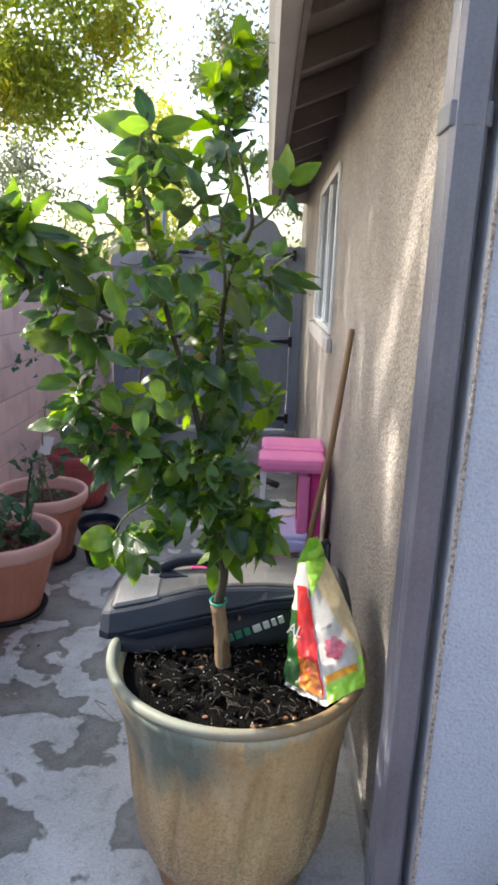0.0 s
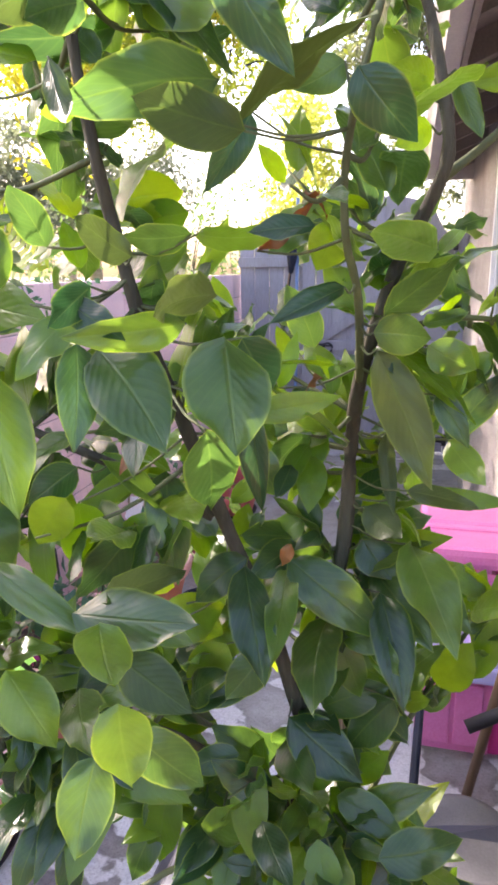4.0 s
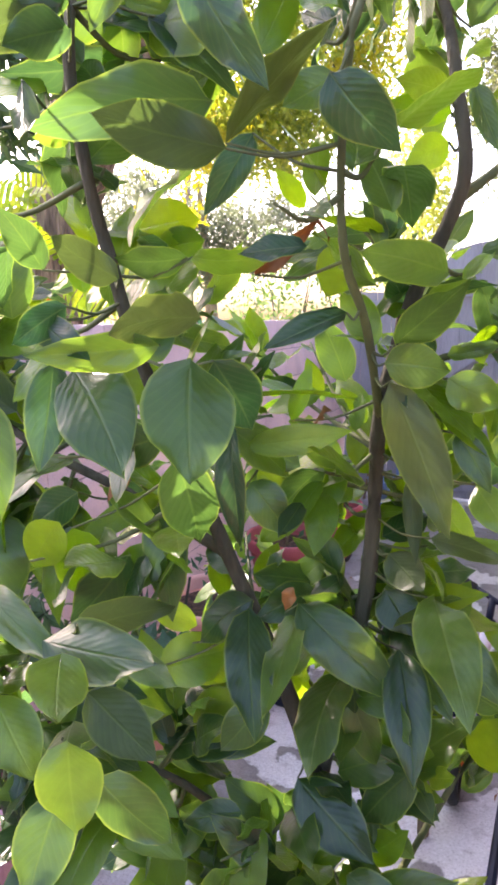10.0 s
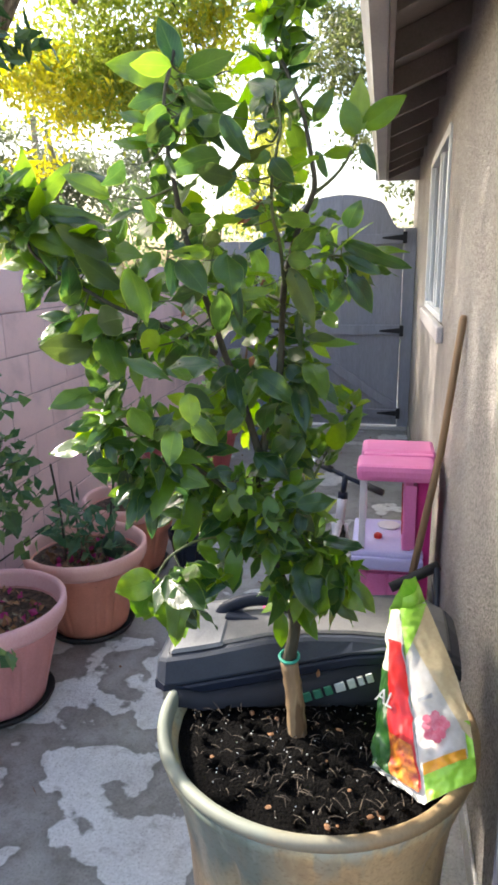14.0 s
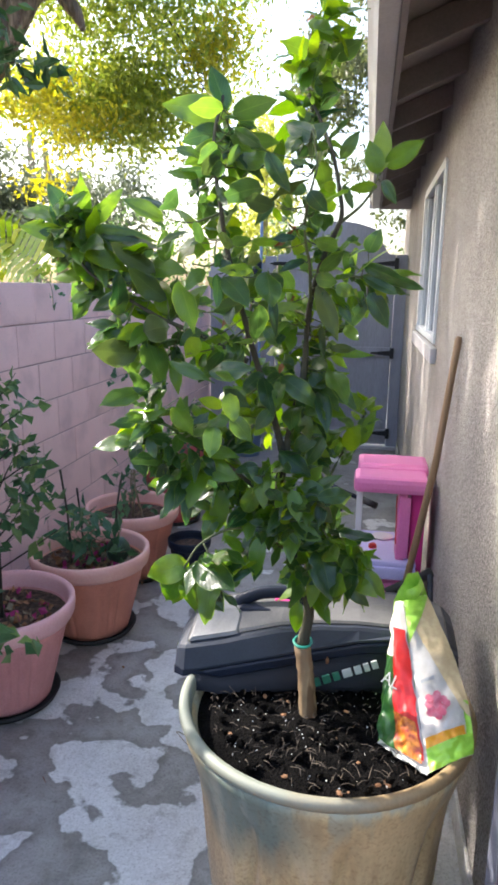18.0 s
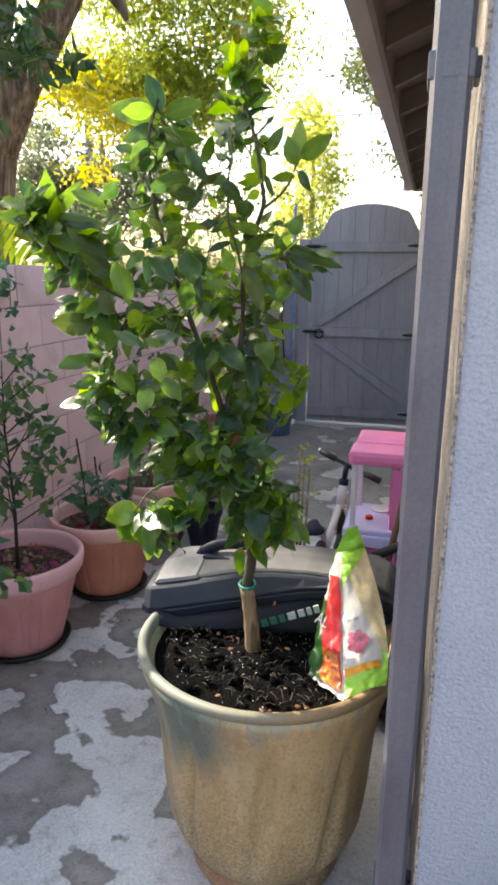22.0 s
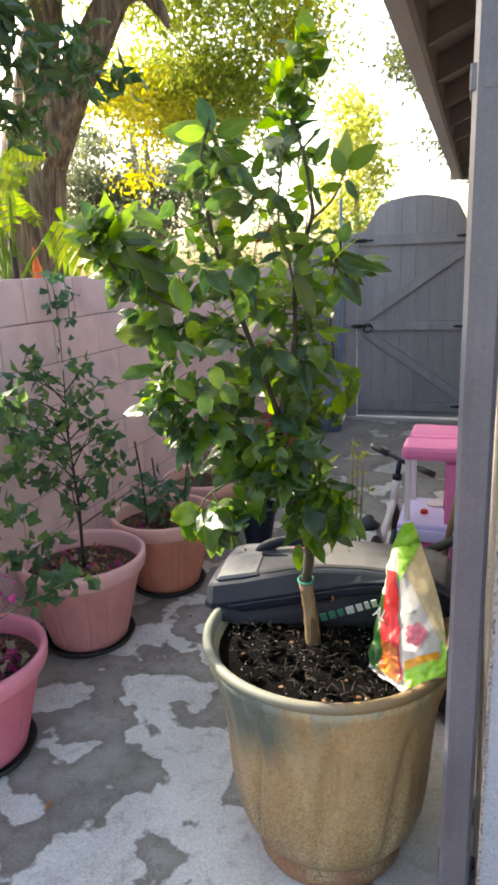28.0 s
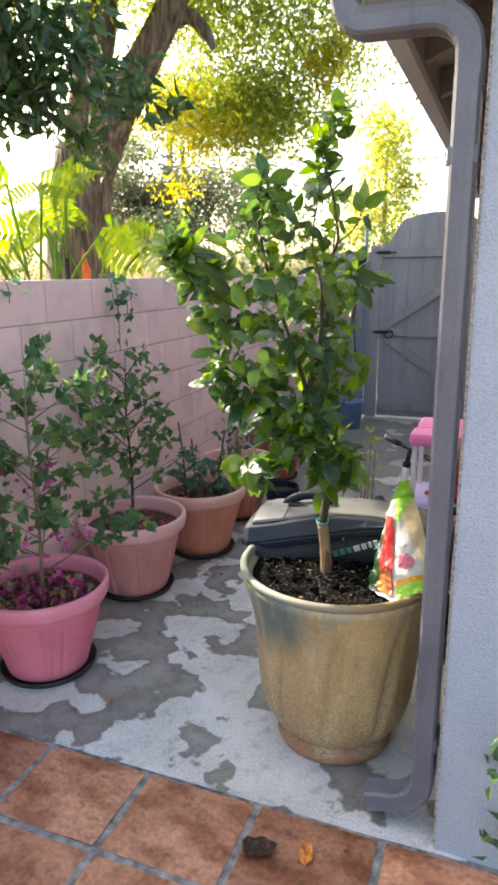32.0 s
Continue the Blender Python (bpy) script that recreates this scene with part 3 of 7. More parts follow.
def lathe(profile, sides=48, bm=None, wob=None, caps=True):
    """Turns a profile of (radius, height) round the z axis."""
    bm = bm or bmesh.new()
    rings = []
    for r, z in profile:
        rings.append([bm.verts.new(((r + (wob(k / sides, z) if wob else 0)) * math.cos(2 * math.pi * k / sides), (r + (wob(k / sides, z) if wob else 0)) * math.sin(2 * math.pi * k / sides), z)) for k in range(sides)])
    for a, b in zip(rings, rings[1:]):
        for k in range(sides):
            bm.faces.new((a[k], a[(k + 1) % sides], b[(k + 1) % sides], b[k]))
    if caps:
        bm.faces.new(rings[0][::-1])
        bm.faces.new(rings[-1])
    return bm


def smooth_path(pts, n=4):
    """A Catmull-Rom line through pts."""
    p = [Vector(q) for q in pts]
    p = [2 * p[0] - p[1]] + p + [2 * p[-1] - p[-2]]
    out = []
    for i in range(1, len(p) - 2):
        for k in range(n):
            t = k / n
            a, b, c, d = p[i - 1], p[i], p[i + 1], p[i + 2]
            out.append(0.5 * ((2 * b) + (c - a) * t + (2 * a - 5 * b + 4 * c - d) * t * t + (3 * b - a - 3 * c + d) * t * t * t))
    out.append(p[-2])
    return out


def leaf_mesh(name, length, width, fold=0.25, curl=0.2, wave=0.0, material=None, seg=10):
    """One blade along +y from its stalk, creased on the midrib."""
    verts, faces = [], []
    for i in range(seg + 1):
        t = i / seg
        w = width * 0.5 * (math.sin(math.pi * t ** 0.8) ** 0.72 if 0 < t < 1 else 0.0)
        if t > 0.7:
            w *= 1 - 1.1 * (t - 0.7)
        y = length * t
        z = -curl * length * t * t
        wv = 1.5 * wave * width * (math.sin(9 * t + 20 * fold) + 0.7 * math.sin(17 * t + 1 + 9 * curl))
        bend = 0.10 * length * math.sin(40 * curl + 7 * fold) * t * t
        e = 0.55 * fold * w
        verts += [(bend - w, y, z + fold * w - e + wv), (bend - w * 0.5, y, z + fold * w * 0.62 + 0.3 * wv), (bend, y, z), (bend + w * 0.5, y, z + fold * w * 0.62 - 0.2 * wv), (bend + w, y, z + fold * w - e - 0.8 * wv)]
    for i in range(seg):
        for k in range(4):
            a = i * 5 + k
            faces.append((a, a + 1, a + 6, a + 5))
    me = bpy.data.meshes.new(name)
    me.from_pydata(verts, [], faces)
    me.materials.append(material)
    for p in me.polygons:
        p.use_smooth = True
    leaf_marks(me, seg)
    return me


def leaf_marks(me, seg):
    """Stores, at each corner point, its place across and along the blade, for the veins."""
    k = len(me.vertices) // (5 * (seg + 1))
    a = me.attributes.new("across", "FLOAT", "POINT")
    b = me.attributes.new("along", "FLOAT", "POINT")
    a.data.foreach_set("value", [-1.0, -0.5, 0.0, 0.5, 1.0] * (seg + 1) * k)
    b.data.foreach_set("value", [i / seg for i in range(seg + 1) for _ in range(5)] * k)


def leaf_cloud(name, spots, size, material, parent, aspect=0.45, droop=0.3, seed=1, label=""):
    """Many small blades at spots (position, scale), joined into one mesh."""
    rg = np.random.RandomState(seed)
    n = len(spots)
    c = np.array([s[0] for s in spots], float).reshape(n, 3)
    sc = np.array([s[1] for s in spots], float) * size * rg.uniform(0.65, 1.25, n)
    d = rg.normal(size=(n, 3))
    d[:, 2] -= droop
    d /= np.linalg.norm(d, axis=1)[:, None]
    u = np.cross(d, rg.normal(size=(n, 3)))
    u /= np.linalg.norm(u, axis=1)[:, None]
    w = np.cross(d, u)
    L, W = sc[:, None], sc[:, None] * aspect
    v = np.stack([c, c + d * L * 0.45 + u * W * 0.5 + w * W * 0.12, c + d * L * 0.5 - w * W * 0.05, c + d * L * 0.45 - u * W * 0.5 + w * W * 0.12, c + d * L - w * W * 0.2], 1).reshape(-1, 3)
    base = np.arange(n) * 5
    f = np.concatenate([np.stack([base, base + 1, base + 2], 1), np.stack([base, base + 2, base + 3], 1), np.stack([base + 1, base + 4, base + 2], 1), np.stack([base + 2, base + 4, base + 3], 1)])
    me = bpy.data.meshes.new(name)
    me.from_pydata(v.tolist(), [], f.tolist())
    me.materials.append(material)
    ob = new(name, me)
    ob.parent = parent
    ob["kind"] = "stuff"
    if label:
        ob["label"] = label
    return ob


def blob_spots(rg, centres, per, spread, flat=0.7):
    out = []
    for c in centres:
        for _ in range(per):
            out.append(((c[0] + rg.gauss(0, spread), c[1] + rg.gauss(0, spread), c[2] + rg.gauss(0, spread * flat)), 1.0))
    return out

# ---- structure ----
WX = 0.525          # face of the house's side wall
WY = 1.455          # face of the house's front wall
LX = -1.545         # face of the block wall
GY = 7.55           # plane of the gate
WTOP = 1.692        # top of the block wall

ground = mesh_ob("ground", box((-120, -60, -0.4), (120, 180, -0.03)), M["ground"])
tagged(ground, "bare brown earth beyond the yard walls", "ground", kind="structure")

bm = bmesh.new()
bmesh.ops.create_grid(bm, x_segments=40, y_segments=120, size=0.5)
for v in bm.verts:
    v.co = Vector((LX - 0.1 + (v.co.x + 0.5) * (WX + 0.1 - LX + 0.1), 1.44 + (v.co.y + 0.5) * 9.0, 0.0035 * noise.noise(v.co * 9)))
slab = mesh_ob("concrete_floor", bm, M["concrete"], True)
tagged(slab, "grey concrete slab with dark damp stains", "floor", kind="structure")

# side wall of the house, with the window's opening
WIN = (4.22, 5.55, 1.39, 2.33)
wall_house = tagged(new("wall_house_side"), "rough grey stucco house wall with dappled sunlight", "wall", kind="structure")
for nm, lo, hi in (("wall_near", (WX, WY + 0.16, -0.1), (WX + 0.16, WIN[0], 2.70)), ("wall_far", (WX, WIN[1], -0.1), (WX + 0.16, 6.6, 2.70)),
                   ("wall_below_window", (WX, WIN[0], -0.1), (WX + 0.16, WIN[1], WIN[2])), ("wall_above_window", (WX, WIN[0], WIN[3]), (WX + 0.16, WIN[1], 2.70)),
                   ("wall_end", (WX + 0.001, 6.6, -0.1), (WX + 0.16, 8.6, 2.70))):
    part(nm, box(lo, hi), M["stucco"], wall_house)
front = mesh_ob("wall_house_front", box((WX, WY, -0.1), (4.2, WY + 0.16, 2.70)), M["stucco_front"])
tagged(front, "dashed stucco wall of the house, with skylight blue put into its colour", "wall", kind="structure")
corner = mesh_ob("corner_trim", box((WX - 0.004, WY - 0.003, 0.02), (WX + 0.003, WY + 0.009, 2.6), 0.002), M["stucco"])
tagged(corner, "chipped stucco corner bead of the house", "trim", kind="structure")
plinth = mesh_ob("baseboard", box((WX - 0.012, WY + 0.2, -0.05), (WX - 0.001, 7.5, 0.10), 0.003), M["concrete"])
tagged(plinth, "concrete footing strip under the stucco wall", "trim", kind="structure")

# window
win = tagged(new("window_1"), "white framed house window with dark glass", "window", kind="structure")
y0, y1, z0, z1 = WIN
for nm, lo, hi in (("window_frame", (WX - 0.012, y0 - 0.03, z0), (WX + 0.05, y0 + 0.03, z1)), ("window_frame", (WX - 0.012, y1 - 0.03, z0), (WX + 0.05, y1 + 0.03, z1)),
                   ("window_frame", (WX - 0.011, y0 + 0.03, z1 - 0.03), (WX + 0.05, y1 - 0.03, z1 + 0.02)), ("window_frame", (WX - 0.011, y0 + 0.03, z0), (WX + 0.05, y1 - 0.03, z0 + 0.035)),
                   ("mullion", (WX + 0.0, (y0 + y1) / 2 - 0.025, z0 + 0.035), (WX + 0.045, (y0 + y1) / 2 + 0.025, z1 - 0.03))):
    part(nm, box(lo, hi, 0.004), M["whitevinyl"], win)
for a, b in ((y0 + 0.03, (y0 + y1) / 2 - 0.025), ((y0 + y1) / 2 + 0.025, y1 - 0.03)):
    part("sash", box((WX + 0.012, a, z0 + 0.035), (WX + 0.04, a + 0.035, z1 - 0.03), 0.003), M["whitevinyl"], win)
    part("sash", box((WX + 0.012, b - 0.035, z0 + 0.035), (WX + 0.04, b, z1 - 0.03), 0.003), M["whitevinyl"], win)
    part("pane", box((WX + 0.03, a + 0.035, z0 + 0.035), (WX + 0.036, b - 0.035, z1 - 0.03)), M["glass"], win)
part("window_sill", box((WX - 0.035, y0 - 0.16, z0 - 0.095), (WX - 0.001, y1 + 0.12, z0 - 0.012), 0.008), M["gutter"], win, "sloping painted sill")
room = mesh_ob("room_behind_window", box((WX + 0.17, y0 - 0.3, 0.9), (WX + 0.2, y1 + 0.3, 2.6)), M["soffit"])
tagged(room, "dark room seen behind the window glass", "interior", kind="structure")

# eaves
EY0, EY1 = 1.30, 7.6
EDX, EDZ = 0.035, 0.13   # the eaves' place against their drawing
eave = tagged(new("eaves"), "dark open eaves with exposed rafters over a painted gutter", "roof", kind="structure")
bm = bmesh.new()
for y in (EY0, EY1):
    for x, z in ((0.19, 2.45), (0.82, 2.70), (0.82, 2.73), (0.19, 2.48)):
        bm.verts.new((x, y, z))
bm.verts.ensure_lookup_table()
for a, b, c, d in ((0, 1, 5, 4), (1, 2, 6, 5), (2, 3, 7, 6), (3, 0, 4, 7), (0, 3, 2, 1), (4, 5, 6, 7)):
    bm.faces.new([bm.verts[i] for i in (a, b, c, d)])
part("roof_deck", bm, M["soffit"], eave)
eave.location = (EDX, 0, EDZ)
y = EY0 + 0.12
while y < EY1:
    m = Matrix.Translation((0.205, y, 2.345)) @ Matrix.Rotation(-math.atan(0.25 / 0.63), 4, "Y")
    part("rafter", box((0, -0.022, 0), (0.62, 0.022, 0.10), 0.003, m=m), M["soffit"], eave)
    y += 0.56
part("barge_board", box((0.19, EY1 + 0.002, 2.33), (0.80, EY1 + 0.03, 2.47), 0.003), M["gutter"], eave, "pale end board")
part("fascia", box((0.178, EY0, 2.33), (0.199, EY1, 2.475), 0.002), M["soffit"], eave)
m = Matrix.Translation((0.12, EY0 - 0.1, 2.50)) @ Matrix.Rotation(-0.38, 4, "Y")
part("roof_cover", box((0, 0, 0), (3.4, EY1 - EY0 + 0.2, 0.03), m=m), M["roof"], eave, "brown shingles")
gut = thing("rain_gutter", "pale grey painted metal gutter along the eaves", "gutter", (EDX, 0, EDZ))
bm = bmesh.new()
prof = [(0.178, 2.475), (0.176, 2.345), (0.112, 2.335), (0.094, 2.40), (0.072, 2.445), (0.070, 2.482), (0.085, 2.482), (0.088, 2.45), (0.106, 2.405), (0.118, 2.347), (0.170, 2.352), (0.172, 2.475)]
rings = [[bm.verts.new((x, y, z)) for x, z in prof] for y in (EY0 - 0.02, 2.6, 4.2, EY1 + 0.02)]
for a, b in zip(rings, rings[1:]):
    for k in range(len(prof)):
        bm.faces.new((a[k], a[(k + 1) % len(prof)], b[(k + 1) % len(prof)], b[k]))
bm.faces.new(rings[0])
bm.faces.new(rings[-1][::-1])
part("trough", bm, M["gutter"], gut)
for y in (EY0 - 0.022, EY1 + 0.020):
    part("end_cap", box((0.075, y, 2.338), (0.177, y + 0.003, 2.48)), M["gutter"], gut)

# downspout at the corner
dsp = thing("downspout", "blue-grey painted rain downspout with straps and kick-out elbow", "downspout")


def square_tube(points, wx, wy, ridge=0.0, bevel=0.008):
    """A pipe of rounded rectangular section with folded ribs, along points in the xz plane."""
    bm = bmesh.new()
    pts = [Vector(p) for p in points]
    rings = []
    for i, p in enumerate(pts):
        d = (pts[min(i + 1, len(pts) - 1)] - pts[max(i - 1, 0)]).normalized()
        b = Vector((0, 1, 0))
        a = b.cross(d).normalized()
        k = 1 + (ridge if i % 2 else 0)
        h, w = wx / 2 * k, wy / 2 * k
        c = bevel
        rings.append([bm.verts.new(p + a * u + b * v) for u, v in ((-h + c, -w), (-h * .3, -w + .003), (h * .3, -w + .003), (h - c, -w), (h, -w + c), (h - .003, -w * .3), (h - .003, w * .3), (h, w - c), (h - c, w), (-h + c, w), (-h, w - c)) + tuple((-h + (0.005 if j % 2 else 0.0), (w - c) * (1 - (j + 1) / 6.0)) for j in range(11)) + ((-h, -w + c),)])
    for r0, r1 in zip(rings, rings[1:]):
        for k in range(len(r0)):
            bm.faces.new((r0[k], r0[(k + 1) % len(r0)], r1[(k + 1) % len(r0)], r1[k]))
    bm.faces.new(rings[0][::-1])
    bm.faces.new(rings[-1])
    return bm


PX, PY = 0.475, 1.534
part("pipe", square_tube([(PX, PY, 0.24), (PX, PY, 0.8), (PX, PY, 1.5), (PX, PY, 2.16)], 0.064, 0.094), M["trimgrey"], dsp)
low = [(PX + 0.002, PY, 0.26)] + [(PX - 0.12 * (1 - math.cos(a)), PY, 0.19 - 0.11 * math.sin(a)) for a in [i * math.pi / 2 / 11 for i in range(12)]] + [(PX - 0.17, PY, 0.068)]
part("kickout_elbow", square_tube(low, 0.066, 0.082, 0.045), M["trimgrey"], dsp)
up = [(PX + 0.002, PY, 2.18)] + [(PX - 0.10 * (1 - math.cos(a)), PY, 2.26 + 0.09 * math.sin(a)) for a in [i * math.pi / 2 / 9 for i in range(10)]] + [(PX - 0.20, PY, 2.352)] + [(0.23 - 0.06 * math.sin(a), PY, 2.412 - 0.06 * math.cos(a)) for a in [i * math.pi / 2 / 7 for i in range(8)]]
up = [(x, y, z - 0.045) for x, y, z in up] + [(0.17, PY, 2.49)]
part("upper_elbow", square_tube(up, 0.066, 0.08, 0.02), M["trimgrey"], dsp)
for z in (1.985, 0.335):
    bm = box((PX - 0.037, PY - 0.045, z - 0.021), (PX + 0.037, PY + 0.045, z + 0.021), 0.004)
    st = part("strap", bm, M["trimgrey"], dsp)
    part("strap_tab", box((PX + 0.036, PY - 0.020, z - 0.016), (PX + 0.046, PY + 0.044, z + 0.016), 0.003), M["trimgrey"], st)
    part("screw", lathe([(0.0035, 0.0), (0.0035, 0.002), (0.002, 0.003)], 8), M["iron"], st).location = (PX + 0.041, PY + 0.01, z + 0.016)

# block wall
wall_block = tagged(new("wall_blocks"), "dusty pink painted concrete block wall", "wall", kind="structure")
CH, BLK = 0.2105, 0.407
part("mortar_core", box((LX - 0.19, -1.99, -0.1), (LX - 0.004, 9.0, WTOP - 0.006)), M["mortar"], wall_block)
bmesh_block = bmesh.new()
g = 0.0034
box((-0.1, g, g), (0.0, BLK - g, CH - g), 0.003, bmesh_block)
me_block = bpy.data.meshes.new("block")
bmesh_block.to_mesh(me_block)
bmesh_block.free()
me_block.materials.append(M["block"])
for c in range(8):
    off = 2.485 + (BLK / 2 if c % 2 else 0)
    z = WTOP - (c + 1) * CH
    k = -11
    while off + k * BLK < 7.6:
        yy = off + k * BLK
        if yy > -2.1:
            b = new("block", me_block)
            b.parent = wall_block
            b.location = (LX + RNG.uniform(-0.0012, 0.0012), yy, z)
        k += 1

# patio tiles
patio = tagged(new("patio_tiles"), "weathered terracotta saltillo patio tiles with grey grout", "floor", kind="structure")
part("grout_bed", box((LX - 0.1, -3.2, -0.1), (4.1, 1.455, -0.004)), M["grout"], patio)
TP = 0.4115
tile_meshes = []
for i in range(5):
    bm = bmesh.new()
    n = 8
    bmesh.ops.create_grid(bm, x_segments=n, y_segments=n, size=0.5)
    for v in bm.verts:
        e = max(abs(v.co.x), abs(v.co.y))
        v.co = Vector((v.co.x * (TP - 0.026), v.co.y * (TP - 0.026), (0.004 if e < 0.45 else -0.004) + 0.003 * noise.noise(v.co * 3 + Vector((i * 7, 0, 0)))))
    me = bpy.data.meshes.new("tile")
    bm.to_mesh(me)
    bm.free()
    me.materials.append(M["tile"])
    for p in me.polygons:
        p.use_smooth = True
    tile_meshes.append(me)
for ix in range(-2, 12):
    for iy in range(0, 11):
        b = new("tile", RNG.choice(tile_meshes))
        b.parent = patio
        sy = 0.86 if iy == 0 else 1.0
        cy = 1.44 - 0.0 - TP * 0.43 if iy == 0 else 1.44 - 0.354 - TP * (iy - 0.5)
        b.location = (-0.859 + TP * (ix + 0.5), cy, 0.004 + RNG.uniform(-0.002, 0.002))
        b.scale = (1, sy, 1)
        b.rotation_euler = (0, 0, RNG.choice((0, math.pi)) + (math.pi / 2 if iy and (ix * 5 + iy * 3) % 4 < 2 else 0))

# gate
gate = tagged(new("gate_1"), "grey painted arched plank gate with black hinges and latches", "gate", kind="structure")
GX0, GX1 = -0.80, 0.405


def arch(x):
    u = abs(x - (GX0 + GX1) / 2) / ((GX1 - GX0) / 2)
    if u < 0.6:
        return 2.345 - 0.07 * (u / 0.6) ** 2
    if u < 0.92:
        s = (u - 0.6) / 0.32
        return 2.275 - 0.255 * (s * s * (3 - 2 * s))
    return 2.02


NB = 8
bw = (GX1 - GX0) / NB
for i in range(NB):
    a, b = GX0 + i * bw + 0.0015, GX0 + (i + 1) * bw - 0.0015
    bm = bmesh.new()
    xs = [a + (b - a) * k / 6 for k in range(7)]
    for y in (GY, GY + 0.018):
        for x in xs:
            bm.verts.new((x, y, 0.05))
        for x in xs:
            bm.verts.new((x, y, arch(x)))
    bm.verts.ensure_lookup_table()
    V = bm.verts
    for k in range(6):
        bm.faces.new((V[k], V[k + 1], V[k + 8], V[k + 7]))
        bm.faces.new((V[k + 15], V[k + 14], V[k + 21], V[k + 22]))
        bm.faces.new((V[k + 7], V[k + 8], V[k + 22], V[k + 21]))
    bm.faces.new((V[0], V[7], V[21], V[14]))
    bm.faces.new((V[6], V[20], V[27], V[13]))
    part("plank", bm, M["gatepaint"], gate)
# Unseen board behind the planks, added to stop light through their gaps.
bm = bmesh.new()
xs = [GX0 + 0.008 + (GX1 - GX0 - 0.016) * k / 40 for k in range(41)]
g0 = [[bm.verts.new((x, y, z)) for x in xs for z in (0.07, arch(x) - 0.012)] for y in (GY + 0.019, GY + 0.027)]
for k in range(40):
    for gg in g0:
        bm.faces.new((gg[2 * k], gg[2 * k + 2], gg[2 * k + 3], gg[2 * k + 1]))
part("backing_board", bm, M["gatepaint"], gate)
for z in (1.92, 1.04, 0.17):
    part("rail", box((GX0 + 0.01, GY - 0.038, z - 0.048), (GX1 - 0.01, GY - 0.001, z + 0.048), 0.004), M["gatepaint"], gate)


def brace(x0, z0, x1, z1):
    d = Vector((x1 - x0, 0, z1 - z0))
    m = Matrix.Translation((x0, GY - 0.018, z0)) @ Matrix.Rotation(-math.atan2(d.z, d.x), 4, "Y")
    part("brace", box((0, -0.017, -0.045), (d.length, 0.016, 0.045), 0.004, m=m), M["gatepaint"], gate)


brace(GX0 + 0.10, 1.13, GX1 - 0.07, 1.83)
brace(GX0 + 0.10, 0.96, GX1 - 0.07, 0.26)
for nm, lo, hi in (("gate_post", (-0.925, GY - 0.03, 0), (-0.812, GY + 0.06, 2.0)), ("hinge_post", (0.408, GY - 0.02, 0), (WX - 0.002, GY + 0.06, 2.02))):
    part(nm, box(lo, hi, 0.005), M["gatepaint"], gate)
for z in (1.93, 1.03, 0.18):
    h = part("strap_hinge", box((0.395, GY - 0.050, z - 0.055), (0.435, GY - 0.038, z + 0.055), 0.002), M["iron"], gate)
    bm = bmesh.new()
    for y in (GY - 0.046, GY - 0.039):
        for x, dz in ((0.40, 0.028), (0.40, -0.028), (0.20, -0.008), (0.20, 0.008)):
            bm.verts.new((x, y, z + dz))
    bm.verts.ensure_lookup_table()
    V = bm.verts
    for q in ((0, 1, 2, 3), (7, 6, 5, 4), (0, 4, 5, 1), (1, 5, 6, 2), (2, 6, 7, 3), (3, 7, 4, 0)):
        bm.faces.new([V[k] for k in q])
    part("hinge_strap", bm, M["iron"], h)
for z, ring in ((1.925, 0), (1.04, 1)):
    la = part("latch", box((GX0 - 0.045, GY - 0.052, z - 0.018), (GX0 + 0.10, GY - 0.038, z + 0.018), 0.003), M["iron"], gate)
    part("latch_bolt", tube([(GX0 - 0.07, GY - 0.056, z), (GX0 + 0.17, GY - 0.056, z)], 0.008, 8), M["iron"], la)
    if ring:
        part("ring_handle", tube([(GX0 + 0.12 + 0.045 * math.cos(a), GY - 0.06, z - 0.02 + 0.045 * math.sin(a)) for a in [i * math.pi / 8 for i in range(17)]], 0.008, 6, caps=False), M["iron"], la)
# Pale strip painted in for the sunlit ground that shows below the gate.
part("threshold", box((-0.93, GY - 0.05, 0.0), (WX - 0.01, GY + 0.10, 0.035), 0.006), M["gutter"], gate, "pale strip for the sunlit ground under the gate")

fence = tagged(new("fence_panel"), "grey painted board fence beside the gate", "fence", kind="structure")
x = LX + 0.02
while x < -0.94:
    part("fence_board", box((x, GY + 0.02, 0.04), (min(x + 0.135, -0.93), GY + 0.04, 1.93 + RNG.uniform(-0.004, 0.004)), 0.003), M["gatepaint"], fence)
    x += 0.14
for z in (1.8, 0.8):
    part("fence_rail", box((LX + 0.01, GY - 0.018, z - 0.045), (-0.93, GY + 0.018, z + 0.045), 0.003), M["gatepaint"], fence)

# ---- the planter and its tree ----
PC = (0.105, 1.895)
planter = thing("planter", "large tan glazed ceramic pot with blue-green drips and worn foot", "planter", (PC[0], PC[1], 0))


def flute(u, z):
    if z < 0.10 or z > 0.60:
        return 0.0
    s = math.sin(math.pi * (z - 0.10) / 0.50)
    bend = 0.012 * math.sin(9 * z)
    return -0.017 * 1.7 * s ** 0.7 * max(0.0, math.cos(2 * math.pi * (u + bend) * 9)) ** 10 + 0.003 * s


